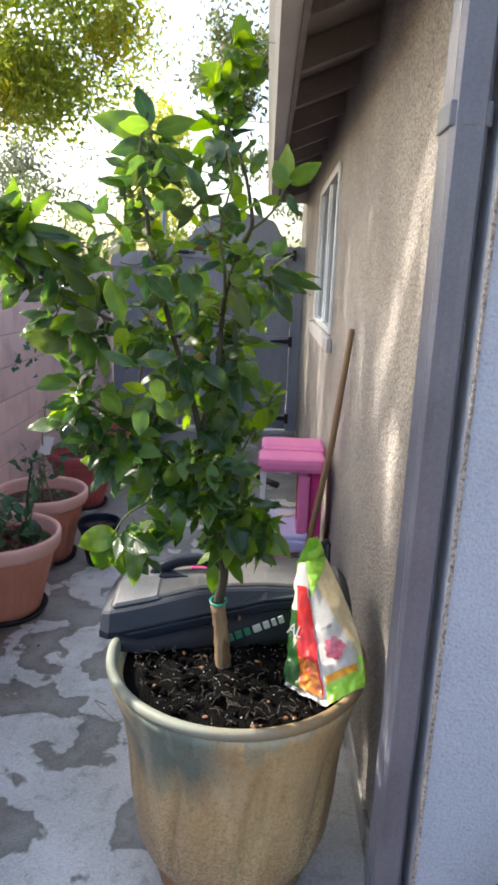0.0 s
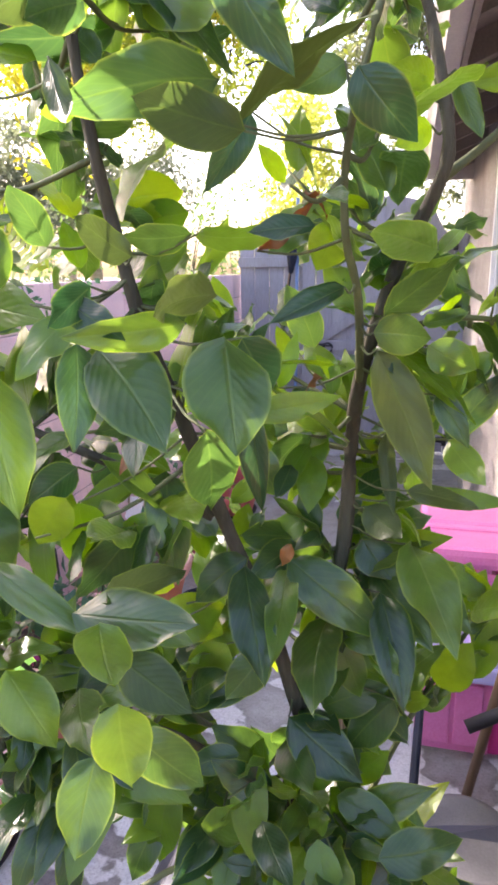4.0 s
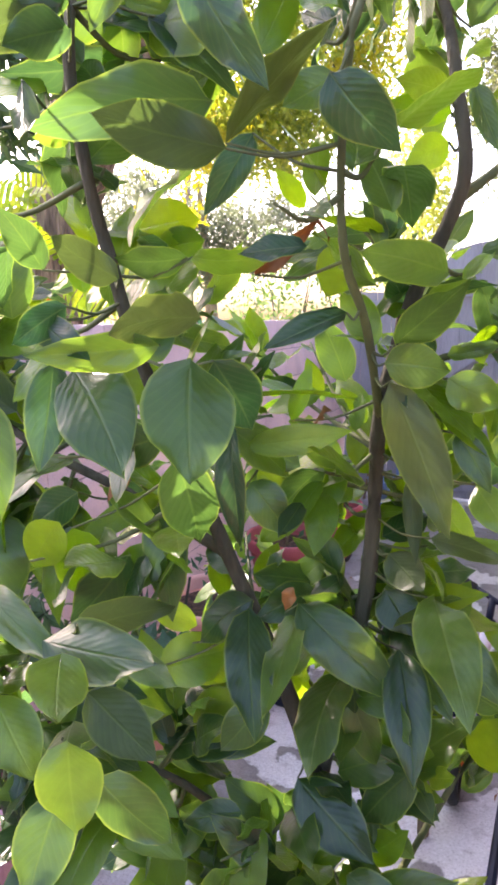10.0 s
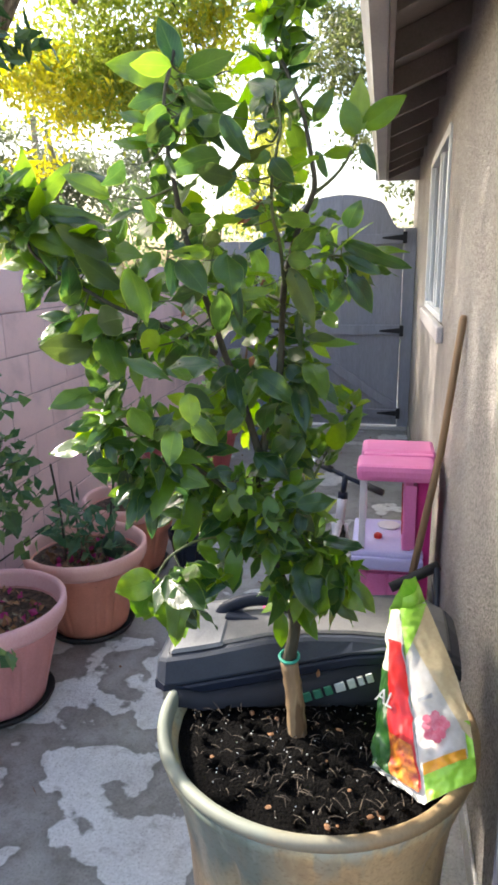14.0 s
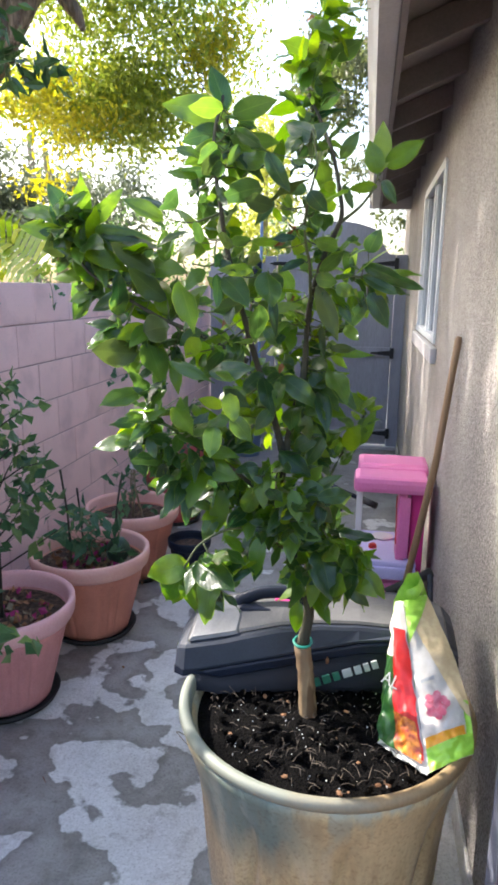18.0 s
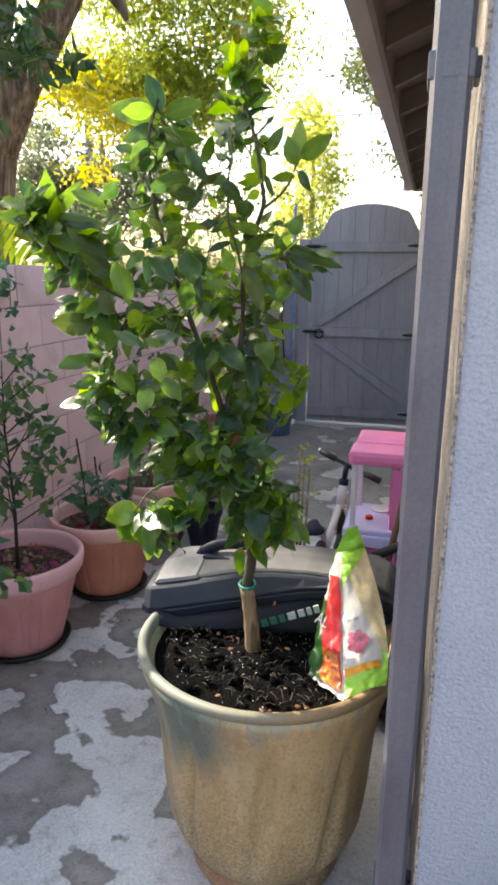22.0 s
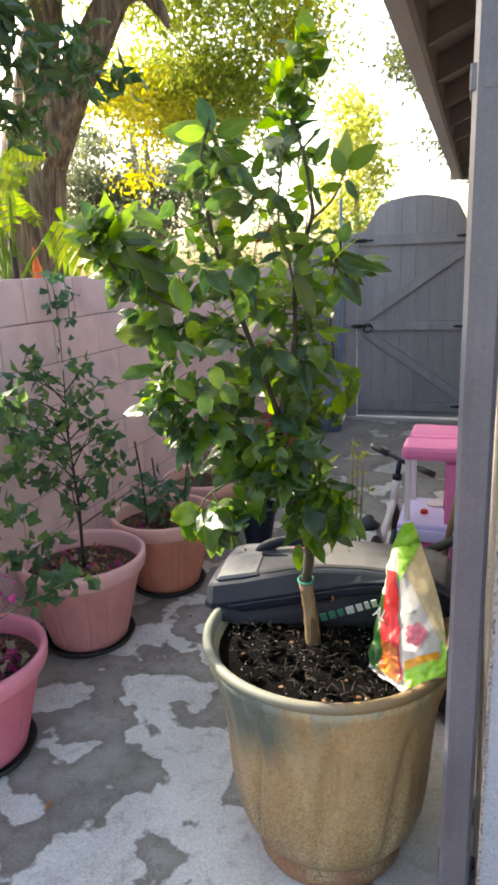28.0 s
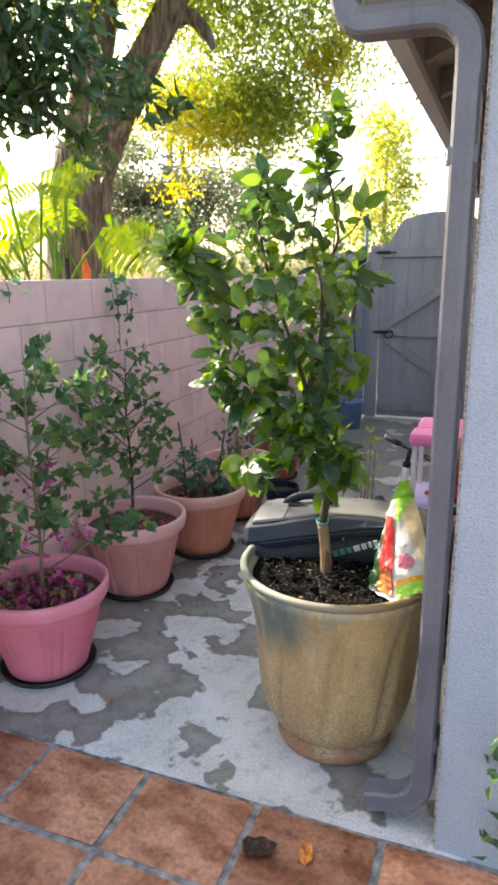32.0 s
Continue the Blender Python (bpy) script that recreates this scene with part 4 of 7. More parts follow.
prof = [(0.190, 0.0), (0.200, 0.004), (0.208, 0.02), (0.207, 0.048), (0.192, 0.060), (0.193, 0.072), (0.222, 0.095), (0.249, 0.14), (0.267, 0.20), (0.277, 0.30), (0.281, 0.38), (0.287, 0.46), (0.299, 0.54), (0.316, 0.60), (0.331, 0.65), (0.338, 0.682)]
prof = [(r * 1.045, z) for r, z in prof]
body = prof + [(0.33, 0.684), (0.31, 0.65), (0.30, 0.60)]
part("body", lathe(body, 144, wob=flute), M["glaze"], planter, smooth=True)
rim = [(r * 1.045, z) for r, z in ((0.300, 0.60), (0.325, 0.679), (0.3385, 0.682), (0.3415, 0.687), (0.341, 0.697), (0.337, 0.703), (0.330, 0.706), (0.321, 0.704), (0.315, 0.696), (0.312, 0.68), (0.305, 0.61))]
part("rim", lathe(rim, 72, caps=False), M["rimglaze"], planter, "rounded lip, ochre with pale green bleed", smooth=True)
bm = bmesh.new()
NR, NA = 26, 60
rows = []
for i in range(NR + 1):
    r = 0.312 * i / NR
    rows.append([bm.verts.new((r * math.cos(2 * math.pi * k / NA), r * math.sin(2 * math.pi * k / NA), 0.655 + 0.012 * (1 - i / NR) + 0.011 * noise.noise(Vector((r * math.cos(2 * math.pi * k / NA) * 26, r * math.sin(2 * math.pi * k / NA) * 26, 0))))) for k in range(NA)])
for a, b in zip(rows[1:], rows[2:]):
    for k in range(NA):
        bm.faces.new((a[k], a[(k + 1) % NA], b[(k + 1) % NA], b[k]))
bm.faces.new(rows[1])
for v in rows[0]:
    bm.verts.remove(v)
part("potting_soil", bm, M["soil"], planter, "moist black potting mix", smooth=True)
# chips, grit and fibres on the soil


def soil_bits(name, n, lo, hi, material, flatten, label):
    me_list = []
    for q in range(3):
        b = bmesh.new()
        bmesh.ops.create_icosphere(b, subdivisions=1, radius=0.5)
        for v in b.verts:
            v.co *= 1 + 0.35 * noise.noise(v.co * 3 + Vector((q * 5, 0, 0)))
            v.co.z *= flatten
            v.co.y *= 0.65
        me = bpy.data.meshes.new(name)
        b.to_mesh(me)
        b.free()
        me.materials.append(material)
        me_list.append(me)
    for _ in range(n):
        a, r = RNG.uniform(0, 6.283), 0.285 * math.sqrt(RNG.random())
        o = new(name, RNG.choice(me_list))
        o.parent = planter
        s = RNG.uniform(lo, hi)
        o.location = (r * math.cos(a), r * math.sin(a), 0.664 + 0.006 * (1 - r / 0.3) + s * 0.1)
        o.rotation_euler = (RNG.uniform(-0.4, 0.4), RNG.uniform(-0.4, 0.4), RNG.uniform(0, 6.28))
        o.scale = (s, s, s)


soil_bits("soil_clod", 170, 0.012, 0.034, M["soil"], 0.75, "")
soil_bits("bark_chip", 22, 0.010, 0.024, M["chip"], 0.3, "")
soil_bits("perlite_grain", 150, 0.002, 0.005, M["perlite"], 0.8, "")
bm = bmesh.new()
for _ in range(430):
    a, r = RNG.uniform(0, 6.283), 0.285 * math.sqrt(RNG.random())
    p = Vector((r * math.cos(a), r * math.sin(a), 0.668 + RNG.uniform(0, 0.012)))
    d = Vector((RNG.gauss(0, 1), RNG.gauss(0, 1), RNG.gauss(0, 0.35))).normalized() * RNG.uniform(0.012, 0.035)
    tube([p, p + d * 0.5 + Vector((0, 0, 0.004)), p + d], [0.0010, 0.0009, 0.0004], 4, bm)
fib = part("fibre_litter", bm, M["fibre"], planter)
fib["kind"] = "stuff"

tree = thing("citrus_tree", "young potted citrus tree with glossy dark and backlit green leaves", "tree", (0.065, 1.874, 0.66))
TO = Vector((0.065, 1.874, 0.66))


def limb(name, pts, r0, r1, material, label="", sides=8):
    path = smooth_path(pts, 4)
    n = len(path) - 1
    rad = [r0 + (r1 - r0) * (i / n) ** 0.6 for i in range(n + 1)]
    rad = [r * (1 + 0.06 * math.sin(i * 2.3)) for i, r in enumerate(rad)]
    ob = part(name, tube([p - TO for p in path], rad, sides), material, tree, label, True)
    return path


limb("lower_trunk", [(0.069, 1.872, 0.64), (0.064, 1.874, 0.70), (0.058, 1.875, 0.77), (0.047, 1.875, 0.845)], 0.024, 0.019, M["rawwood"], "pale peeling lower trunk", 12)
T = limb("trunk", [(0.047, 1.875, 0.842), (0.060, 1.872, 0.93), (0.056, 1.87, 0.975), (0.036, 1.862, 1.035), (0.004, 1.852, 1.126), (-0.012, 1.845, 1.22), (-0.007, 1.84, 1.301)], 0.015, 0.011, M["bark"], "", 10)
limb("side_trunk", [(0.056, 1.87, 0.965), (0.066, 1.872, 1.02), (0.068, 1.876, 1.08), (0.05, 1.88, 1.17)], 0.010, 0.006, M["bark"])
R = limb("right_limb", [(-0.002, 1.84, 1.32), (0.012, 1.847, 1.40), (0.032, 1.855, 1.491), (0.036, 1.86, 1.583), (0.045, 1.83, 1.655), (0.070, 1.806, 1.739), (0.092, 1.794, 1.785), (0.103, 1.783, 1.816), (0.097, 1.785, 1.859), (0.080, 1.81, 1.93), (0.05, 1.85, 2.0), (0.023, 1.88, 2.064), (0.023, 1.9, 2.166), (0.053, 1.92, 2.235)], 0.0095, 0.0025, M["bark"])
R2 = limb("second_right_limb", [(0.044, 1.835, 1.645), (0.046, 1.77, 1.72), (0.039, 1.739, 1.761), (0.040, 1.721, 1.81), (0.056, 1.676, 1.86), (0.061, 1.682, 1.89), (0.05, 1.70, 1.95)], 0.0038, 0.002, M["greenbark"])
Lm = limb("left_limb", [(-0.004, 1.835, 1.32), (-0.03, 1.81, 1.43), (-0.058, 1.779, 1.531), (-0.078, 1.745, 1.62), (-0.095, 1.71, 1.70), (-0.107, 1.696, 1.768), (-0.111, 1.684, 1.81), (-0.122, 1.685, 1.88), (-0.130, 1.71, 1.95), (-0.12, 1.74, 2.02)], 0.0085, 0.003, M["bark"])
LL = limb("far_left_limb", [(-0.083, 1.82, 1.525), (-0.171, 1.8, 1.575), (-0.269, 1.79, 1.616), (-0.369, 1.8, 1.671), (-0.435, 1.8, 1.72), (-0.462, 1.82, 1.81)], 0.006, 0.0025, M["bark"])
Rb = limb("bright_shoot", [(0.098, 1.79, 1.80), (0.135, 1.80, 1.83), (0.158, 1.80, 1.86), (0.170, 1.80, 1.893)], 0.004, 0.002, M["greenbark"])
Rc = limb("right_shoot", [(0.04, 1.84, 1.67), (0.10, 1.84, 1.70), (0.16, 1.85, 1.70)], 0.004, 0.002, M["greenbark"])
lowL = limb("low_left_limb", [(-0.018, 1.845, 1.20), (-0.119, 1.80, 1.30), (-0.193, 1.75, 1.36), (-0.27, 1.74, 1.42)], 0.006, 0.002, M["bark"])
hang = limb("hanging_shoot", [(-0.003, 1.85, 1.10), (-0.09, 1.80, 1.16), (-0.165, 1.75, 1.14), (-0.20, 1.72, 1.09)], 0.005, 0.002, M["greenbark"])
lowR = limb("low_right_shoot", [(0.045, 1.87, 1.01), (0.10, 1.85, 1.06), (0.16, 1.83, 1.10)], 0.004, 0.002, M["greenbark"])
shR = limb("right_side_shoot", [(0.05, 1.88, 1.16), (0.107, 1.91, 1.287), (0.145, 1.92, 1.36), (0.168, 1.92, 1.41)], 0.004, 0.002, M["greenbark"])

leaves_a = [leaf_mesh("leaf", 0.074, wd * 0.88, f, c, w * 0.95, M["citrus"]) for wd, f, c, w in ((0.043, 0.25, 0.15, 0.04), (0.040, 0.45, 0.28, 0.07), (0.046, 0.2, 0.40, 0.06), (0.036, 0.6, 0.12, 0.05), (0.044, -0.2, 0.30, 0.07), (0.040, 0.35, -0.12, 0.06), (0.038, 0.5, 0.5, 0.05), (0.046, -0.45, 0.22, 0.05), (0.034, 0.9, 0.2, 0.04))]
leaves_n = [leaf_mesh("leaf", 0.085, 0.040, f, c, 0.02, M["citrus_new_lit"]) for f, c in ((0.3, 0.1), (0.2, 0.25))]
leaves_w = [leaf_mesh("leaf", 0.105, 0.036, f, c, 0.03, M["citrus"]) for f, c in ((0.35, 0.10), (0.5, 0.2))]
leaves_b = [leaf_mesh("leaf", 0.098, 0.062, f, c, 0.06, M["citrus_new_lit"]) for f, c in ((0.3, 0.15), (0.2, 0.3))]
leaves_d = [leaf_mesh("leaf", 0.034, 0.018, 0.7, 0.5, 0.12, M["citrus_dry"])]
leaves_u = [leaf_mesh("leaf", 0.066, wd * 0.95, f, c, w, M["citrus_pale"]) for wd, f, c, w in ((0.042, 0.2, 0.2, 0.04), (0.040, 0.35, 0.3, 0.05), (0.044, 0.15, 0.1, 0.04))]
placed = []


def put_leaf(pos, way, size, kind, face=None):
    """A leaf whose stalk is at pos and whose blade runs along way."""
    d = Vector(way).normalized()
    up = Vector(face) if face else Vector((RNG.gauss(0, 0.5), -0.55 + RNG.gauss(0, 0.5), 0.8))
    x = d.cross(up)
    if x.length < 0.05:
        x = d.cross(Vector((1, 0, 0)))
    x.normalize()
    z = x.cross(d)
    rot = Matrix((x, d, z)).transposed().to_4x4()
    placed.append((Matrix.Translation(Vector(pos) - TO) @ rot @ Matrix.Scale(size, 4), kind))


twig_bm = bmesh.new()


def nearest(path, p):
    return min(path, key=lambda q: (q - p).length)


def clump(path, x, z, y, n=7, kind="a", size=1.0, spread=0.05, down=0.0):
    """A short twig from the limb to the clump's middle, with leaves set along and at its end."""
    c = Vector((x, y, z))
    s = nearest(path, c)
    mid = (s + c) / 2 + Vector((0, 0, -0.012))
    line = smooth_path([s, mid, c], 4)
    tube([p - TO for p in line], [0.0024, 0.0023, 0.0021, 0.002, 0.0018, 0.0016, 0.0014, 0.0012, 0.001], 5, twig_bm)
    axis = (c - s).normalized() if (c - s).length > 0.02 else Vector((0, 0, 1))
    n = round(n * 3.4)
    for i in range(n):
        t = 0.3 + 0.7 * (i + 0.5) / n
        p = line[min(int(t * (len(line) - 1)), len(line) - 1)]
        a = i * 2.4 + RNG.uniform(-0.5, 0.5)
        side = axis.orthogonal().normalized()
        side.rotate(Matrix.Rotation(a, 3, axis))
        w = side * 0.85 + axis * (0.35 + 0.5 * t) + Vector((0, 0, 0.05 - down)) + Vector((RNG.gauss(0, 0.2), RNG.gauss(0, 0.2), RNG.gauss(0, 0.2)))
        q = p + Vector((RNG.uniform(-1, 1), RNG.uniform(-1, 1), RNG.uniform(-1, 1))) * spread * 0.45
        if q.y < 1.80 and -0.20 < q.x < 0.13 and 1.28 < q.z < 1.93 and RNG.random() < (1.0 if q.y < 1.70 else 0.5):
            continue
        k = kind
        # Some leaves take the brighter colour, standing in for ones lit from behind.
        if kind == "a" and y > 1.72 and z < 1.95 and RNG.random() < 0.27:
            k = "n"
        put_leaf(q, w, size * (RNG.uniform(0.45, 0.95) if RNG.random() < 0.85 else RNG.uniform(0.95, 1.25)), k)


def depth(y, amount=0.09):
    return y + RNG.uniform(-amount, amount)


for x, z in ((-0.46, 1.80), (-0.50, 1.76), (-0.40, 1.76), (-0.44, 1.84), (-0.29, 1.74), (-0.37, 1.66), (-0.37, 1.56), (-0.30, 1.58), (-0.23, 1.66), (-0.33, 1.76), (-0.2, 1.56), (-0.26, 1.52), (-0.51, 1.80), (-0.47, 1.70), (-0.42, 1.69)):
    clump(LL, x, z, depth(1.82, 0.08), 5, size=1.08)
for x, z in ((-0.13, 1.93), (-0.10, 1.96), (-0.13, 1.89), (-0.10, 1.9), (-0.18, 1.86), (-0.11, 1.82), (-0.19, 1.79), (-0.09, 1.74), (-0.17, 1.72), (-0.22, 1.8), (-0.03, 1.69), (-0.09, 1.66), (-0.18, 1.55), (-0.09, 1.57), (-0.15, 1.63)):
    clump(Lm, x, z, depth(1.75, 0.07), 6)
for x, z in ((0.05, 2.15), (0.01, 2.11), (0.06, 2.19), (0.01, 1.97), (0.03, 2.03), (0.07, 1.95), (0.05, 2.08), (0.11, 1.77), (0.08, 1.68), (-0.0, 1.61), (0.08, 1.59), (0.02, 1.8), (-0.02, 1.82), (0.06, 1.72), (0.07, 1.53)):
    clump(R, x, z, depth(1.87, 0.07), 4, "n" if z > 2.1 else "a", size=0.82)
for x, z, y in ((0.03, 1.88, 1.72), (0.01, 1.79, 1.69), (0.06, 1.83, 1.74), (0.03, 1.94, 1.78)):
    clump(R2, x, z, y, 3, size=0.9)
for x, z in ((0.18, 1.69), (0.16, 1.65), (0.13, 1.71)):
    clump(Rc, x, z, depth(1.87, 0.03), 3, size=0.85, down=0.25)
for x, z in ((-0.27, 1.46), (-0.29, 1.38), (-0.16, 1.41), (-0.08, 1.44), (-0.17, 1.33), (-0.25, 1.34), (-0.22, 1.27), (-0.14, 1.26), (-0.2, 1.42), (-0.12, 1.36)):
    clump(lowL, x, z, depth(1.76, 0.09), 7, size=1.05)
for x, z in ((-0.02, 1.50), (0.09, 1.46), (0.08, 1.33), (-0.08, 1.24), (-0.10, 1.19), (0.07, 1.42), (-0.18, 1.2), (0.04, 1.26), (-0.04, 1.17), (0.10, 1.24), (-0.05, 1.30), (0.05, 1.36), (0.0, 1.10), (-0.09, 1.10), (0.03, 1.20), (0.12, 1.16)):
    clump(T + R[:10], x, z, depth(1.82, 0.10), 6)
for wx, wy, wz, px, pz in ((-0.5, -0.2, -0.9, -0.20, 1.09), (0.15, -0.3, -1.0, -0.18, 1.10), (-0.15, 0.1, -1.0, -0.215, 1.085), (-0.9, -0.2, -0.35, -0.19, 1.10)):
    put_leaf((px, 1.725, pz), (wx, wy, wz), RNG.uniform(0.95, 1.1), "b", (-0.2, -1.0, 0.4))
for x, z in ((-0.15, 1.06), (-0.12, 1.12)):
    clump(hang, x, z, depth(1.73, 0.04), 4, "n" if z < 1.03 else "a", 1.35, down=0.6)
for x, z in ((0.07, 1.20), (0.12, 1.10), (0.17, 1.11), (0.11, 1.04), (0.07, 1.01), (0.05, 1.14), (0.02, 1.07), (0.14, 1.05)):
    clump(lowR, x, z, depth(1.84, 0.05), 5, size=1.05, down=0.3)
for x, z in ((-0.10, 1.62), (-0.02, 1.56), (0.04, 1.64), (-0.06, 1.70), (-0.12, 1.50), (-0.03, 1.45), (0.07, 1.48), (0.0, 1.38), (-0.15, 1.72), (-0.09, 1.38), (-0.17, 1.60), (-0.14, 1.44)):
    clump(R + Lm, x, z, depth(1.95, 0.04), 4, "n" if RNG.random() < 0.35 else "a", 0.85)
for x, z in ((0.14, 1.38), (0.16, 1.41), (0.11, 1.32)):
    clump(shR, x, z, 1.92, 3, "n" if z > 1.4 else "a", 0.72)
for x, y, z in ((0.01, 1.74, 1.79), (0.0, 1.76, 1.53), (-0.1, 1.7, 1.62), (0.03, 1.9, 2.2), (0.02, 1.78, 1.66), (0.07, 1.83, 1.3)):
    put_leaf((x, y, z), (RNG.gauss(0, 1), RNG.gauss(0, 1), -0.5), 0.62, "d")

# leaves round the middle of the crown: kind, stalk, tip, breadth, turn about the midrib in degrees
LEAVES_UPPER_LEFT = (
    ("a", (-0.040, 1.715, 1.856), (-0.075, 1.610, 1.841), 0.044, 30),
    ("u", (-0.015, 1.680, 1.819), (-0.066, 1.620, 1.826), 0.032, 10),
    ("u", (-0.024, 1.700, 1.827), (0.056, 1.660, 1.883), 0.020, 20),
    ("a", (-0.024, 1.650, 1.906), (0.011, 1.640, 1.840), 0.030, 15),
    ("n", (-0.030, 1.760, 1.894), (-0.001, 1.780, 1.953), 0.026, 0),
    ("a", (-0.026, 1.745, 1.843), (-0.047, 1.725, 1.791), 0.030, 10),
    ("n", (-0.094, 1.800, 1.801), (-0.182, 1.800, 1.798), 0.037, 0),
    ("n", (-0.090, 1.800, 1.785), (-0.148, 1.800, 1.781), 0.027, 0),
    ("a", (-0.062, 1.720, 1.765), (-0.098, 1.690, 1.754), 0.025, -25),
    ("a", (-0.058, 1.720, 1.765), (-0.007, 1.720, 1.751), 0.021, 40),
    ("u", (-0.089, 1.680, 1.750), (-0.112, 1.640, 1.771), 0.024, 20),
)
LEAVES_UPPER_RIGHT = (
    ("a", (0.051, 1.660, 1.843), (0.076, 1.657, 1.805), 0.035, 5),
    ("a", (0.039, 1.710, 1.859), (0.014, 1.700, 1.840), 0.031, 20),
    ("n", (0.091, 1.780, 1.863), (0.068, 1.745, 1.864), 0.020, 10),
    ("n", (0.092, 1.790, 1.853), (0.058, 1.750, 1.854), 0.019, 10),
    ("n", (0.091, 1.790, 1.836), (0.069, 1.770, 1.822), 0.021, 0),
    ("a", (0.105, 1.790, 1.870), (0.118, 1.770, 1.826), 0.016, 20),
    ("a", (0.099, 1.760, 1.753), (0.054, 1.710, 1.771), 0.032, -15),
    ("n", (0.031, 1.780, 1.774), (0.013, 1.780, 1.740), 0.031, 0),
    ("d", (-0.022, 1.740, 1.754), (0.022, 1.732, 1.780), 0.011, 10),
    ("a", (0.064, 1.780, 1.708), (0.115, 1.760, 1.750), 0.031, 25),
    ("a", (0.038, 1.750, 1.729), (-0.003, 1.710, 1.709), 0.024, 30),
)
LEAVES_MIDDLE = (
    ("u", (-0.037, 1.690, 1.726), (-0.065, 1.615, 1.732), 0.031, -20),
    ("a", (-0.046, 1.655, 1.711), (-0.095, 1.600, 1.703), 0.028, -15),
    ("a", (-0.099, 1.645, 1.696), (-0.038, 1.610, 1.656), 0.048, 0),
    ("a", (-0.018, 1.640, 1.705), (-0.003, 1.600, 1.653), 0.048, 0),
    ("a", (-0.012, 1.655, 1.703), (0.004, 1.690, 1.658), 0.035, 10),
    ("a", (-0.034, 1.650, 1.648), (-0.038, 1.700, 1.571), 0.038, 10),
    ("a", (-0.014, 1.680, 1.667), (-0.000, 1.660, 1.591), 0.025, 25),
    ("a", (-0.067, 1.690, 1.650), (-0.124, 1.675, 1.632), 0.034, -20),
    ("n", (-0.129, 1.790, 1.580), (-0.172, 1.715, 1.559), 0.023, 25),
    ("a", (-0.160, 1.720, 1.596), (-0.200, 1.700, 1.569), 0.030, 0),
    ("n", (-0.155, 1.690, 1.582), (-0.184, 1.680, 1.545), 0.033, 0),
)
LEAVES_MIDDLE_RIGHT = (
    ("u", (0.060, 1.785, 1.682), (0.109, 1.797, 1.577), 0.035, 5),
    ("a", (0.057, 1.780, 1.695), (0.101, 1.790, 1.695), 0.033, 10),
    ("a", (0.097, 1.800, 1.684), (0.133, 1.800, 1.662), 0.030, 0),
    ("a", (0.105, 1.800, 1.646), (0.134, 1.780, 1.615), 0.027, 0),
    ("n", (-0.038, 1.760, 1.634), (0.037, 1.770, 1.644), 0.022, 0),
    ("n", (-0.018, 1.800, 1.648), (-0.000, 1.800, 1.691), 0.014, 0),
    ("n", (-0.043, 1.800, 1.610), (-0.018, 1.800, 1.569), 0.020, 0),
    ("a", (-0.044, 1.780, 1.601), (-0.008, 1.780, 1.568), 0.035, 0),
    ("u", (0.067, 1.850, 1.602), (0.071, 1.850, 1.532), 0.016, 0),
    ("u", (0.087, 1.830, 1.557), (0.145, 1.800, 1.561), 0.018, 20),
    ("a", (0.118, 1.830, 1.603), (0.144, 1.800, 1.571), 0.029, 0),
)
LEAVES_HANGING = (
    ("a", (-0.043, 1.775, 1.500), (-0.013, 1.700, 1.451), 0.038, 0),
    ("a", (-0.012, 1.805, 1.488), (-0.002, 1.710, 1.461), 0.027, 20),
    ("a", (-0.010, 1.800, 1.499), (0.073, 1.760, 1.454), 0.050, 0),
    ("a", (-0.042, 1.780, 1.505), (-0.092, 1.760, 1.476), 0.033, 15),
    ("a", (0.093, 1.825, 1.510), (0.121, 1.735, 1.490), 0.043, -10),
    ("a", (0.068, 1.820, 1.465), (0.102, 1.750, 1.406), 0.047, 0),
    ("a", (0.050, 1.850, 1.501), (0.075, 1.840, 1.465), 0.040, 0),
    ("u", (0.051, 1.850, 1.533), (0.086, 1.830, 1.511), 0.030, 0),
    ("a", (-0.009, 1.800, 1.340), (0.060, 1.770, 1.303), 0.046, 0),
    ("a", (0.085, 1.800, 1.373), (0.035, 1.800, 1.313), 0.038, 10),
    ("n", (-0.067, 1.800, 1.408), (-0.107, 1.780, 1.359), 0.040, 0),
)
LEAVES_LOWER_LEFT = (
    ("a", (-0.123, 1.630, 1.525), (-0.039, 1.600, 1.540), 0.037, 10),
    ("a", (-0.096, 1.615, 1.529), (-0.076, 1.575, 1.510), 0.039, 0),
    ("u", (-0.094, 1.635, 1.493), (-0.049, 1.640, 1.454), 0.034, 0),
    ("a", (-0.074, 1.590, 1.493), (-0.074, 1.585, 1.441), 0.041, 0),
    ("a", (-0.078, 1.620, 1.447), (-0.036, 1.630, 1.394), 0.034, 20),
    ("a", (-0.019, 1.750, 1.440), (-0.046, 1.730, 1.395), 0.033, 10),
    ("n", (-0.119, 1.760, 1.439), (-0.066, 1.800, 1.447), 0.043, 0),
    ("n", (-0.112, 1.780, 1.451), (-0.068, 1.800, 1.415), 0.035, 0),
    ("a", (-0.111, 1.700, 1.484), (-0.061, 1.690, 1.469), 0.024, 0),
    ("u", (-0.099, 1.630, 1.535), (-0.080, 1.710, 1.528), 0.025, 25),
    ("a", (-0.103, 1.740, 1.553), (-0.144, 1.720, 1.531), 0.022, 20),
    ("n", (-0.151, 1.700, 1.575), (-0.154, 1.720, 1.504), 0.037, 0),
)
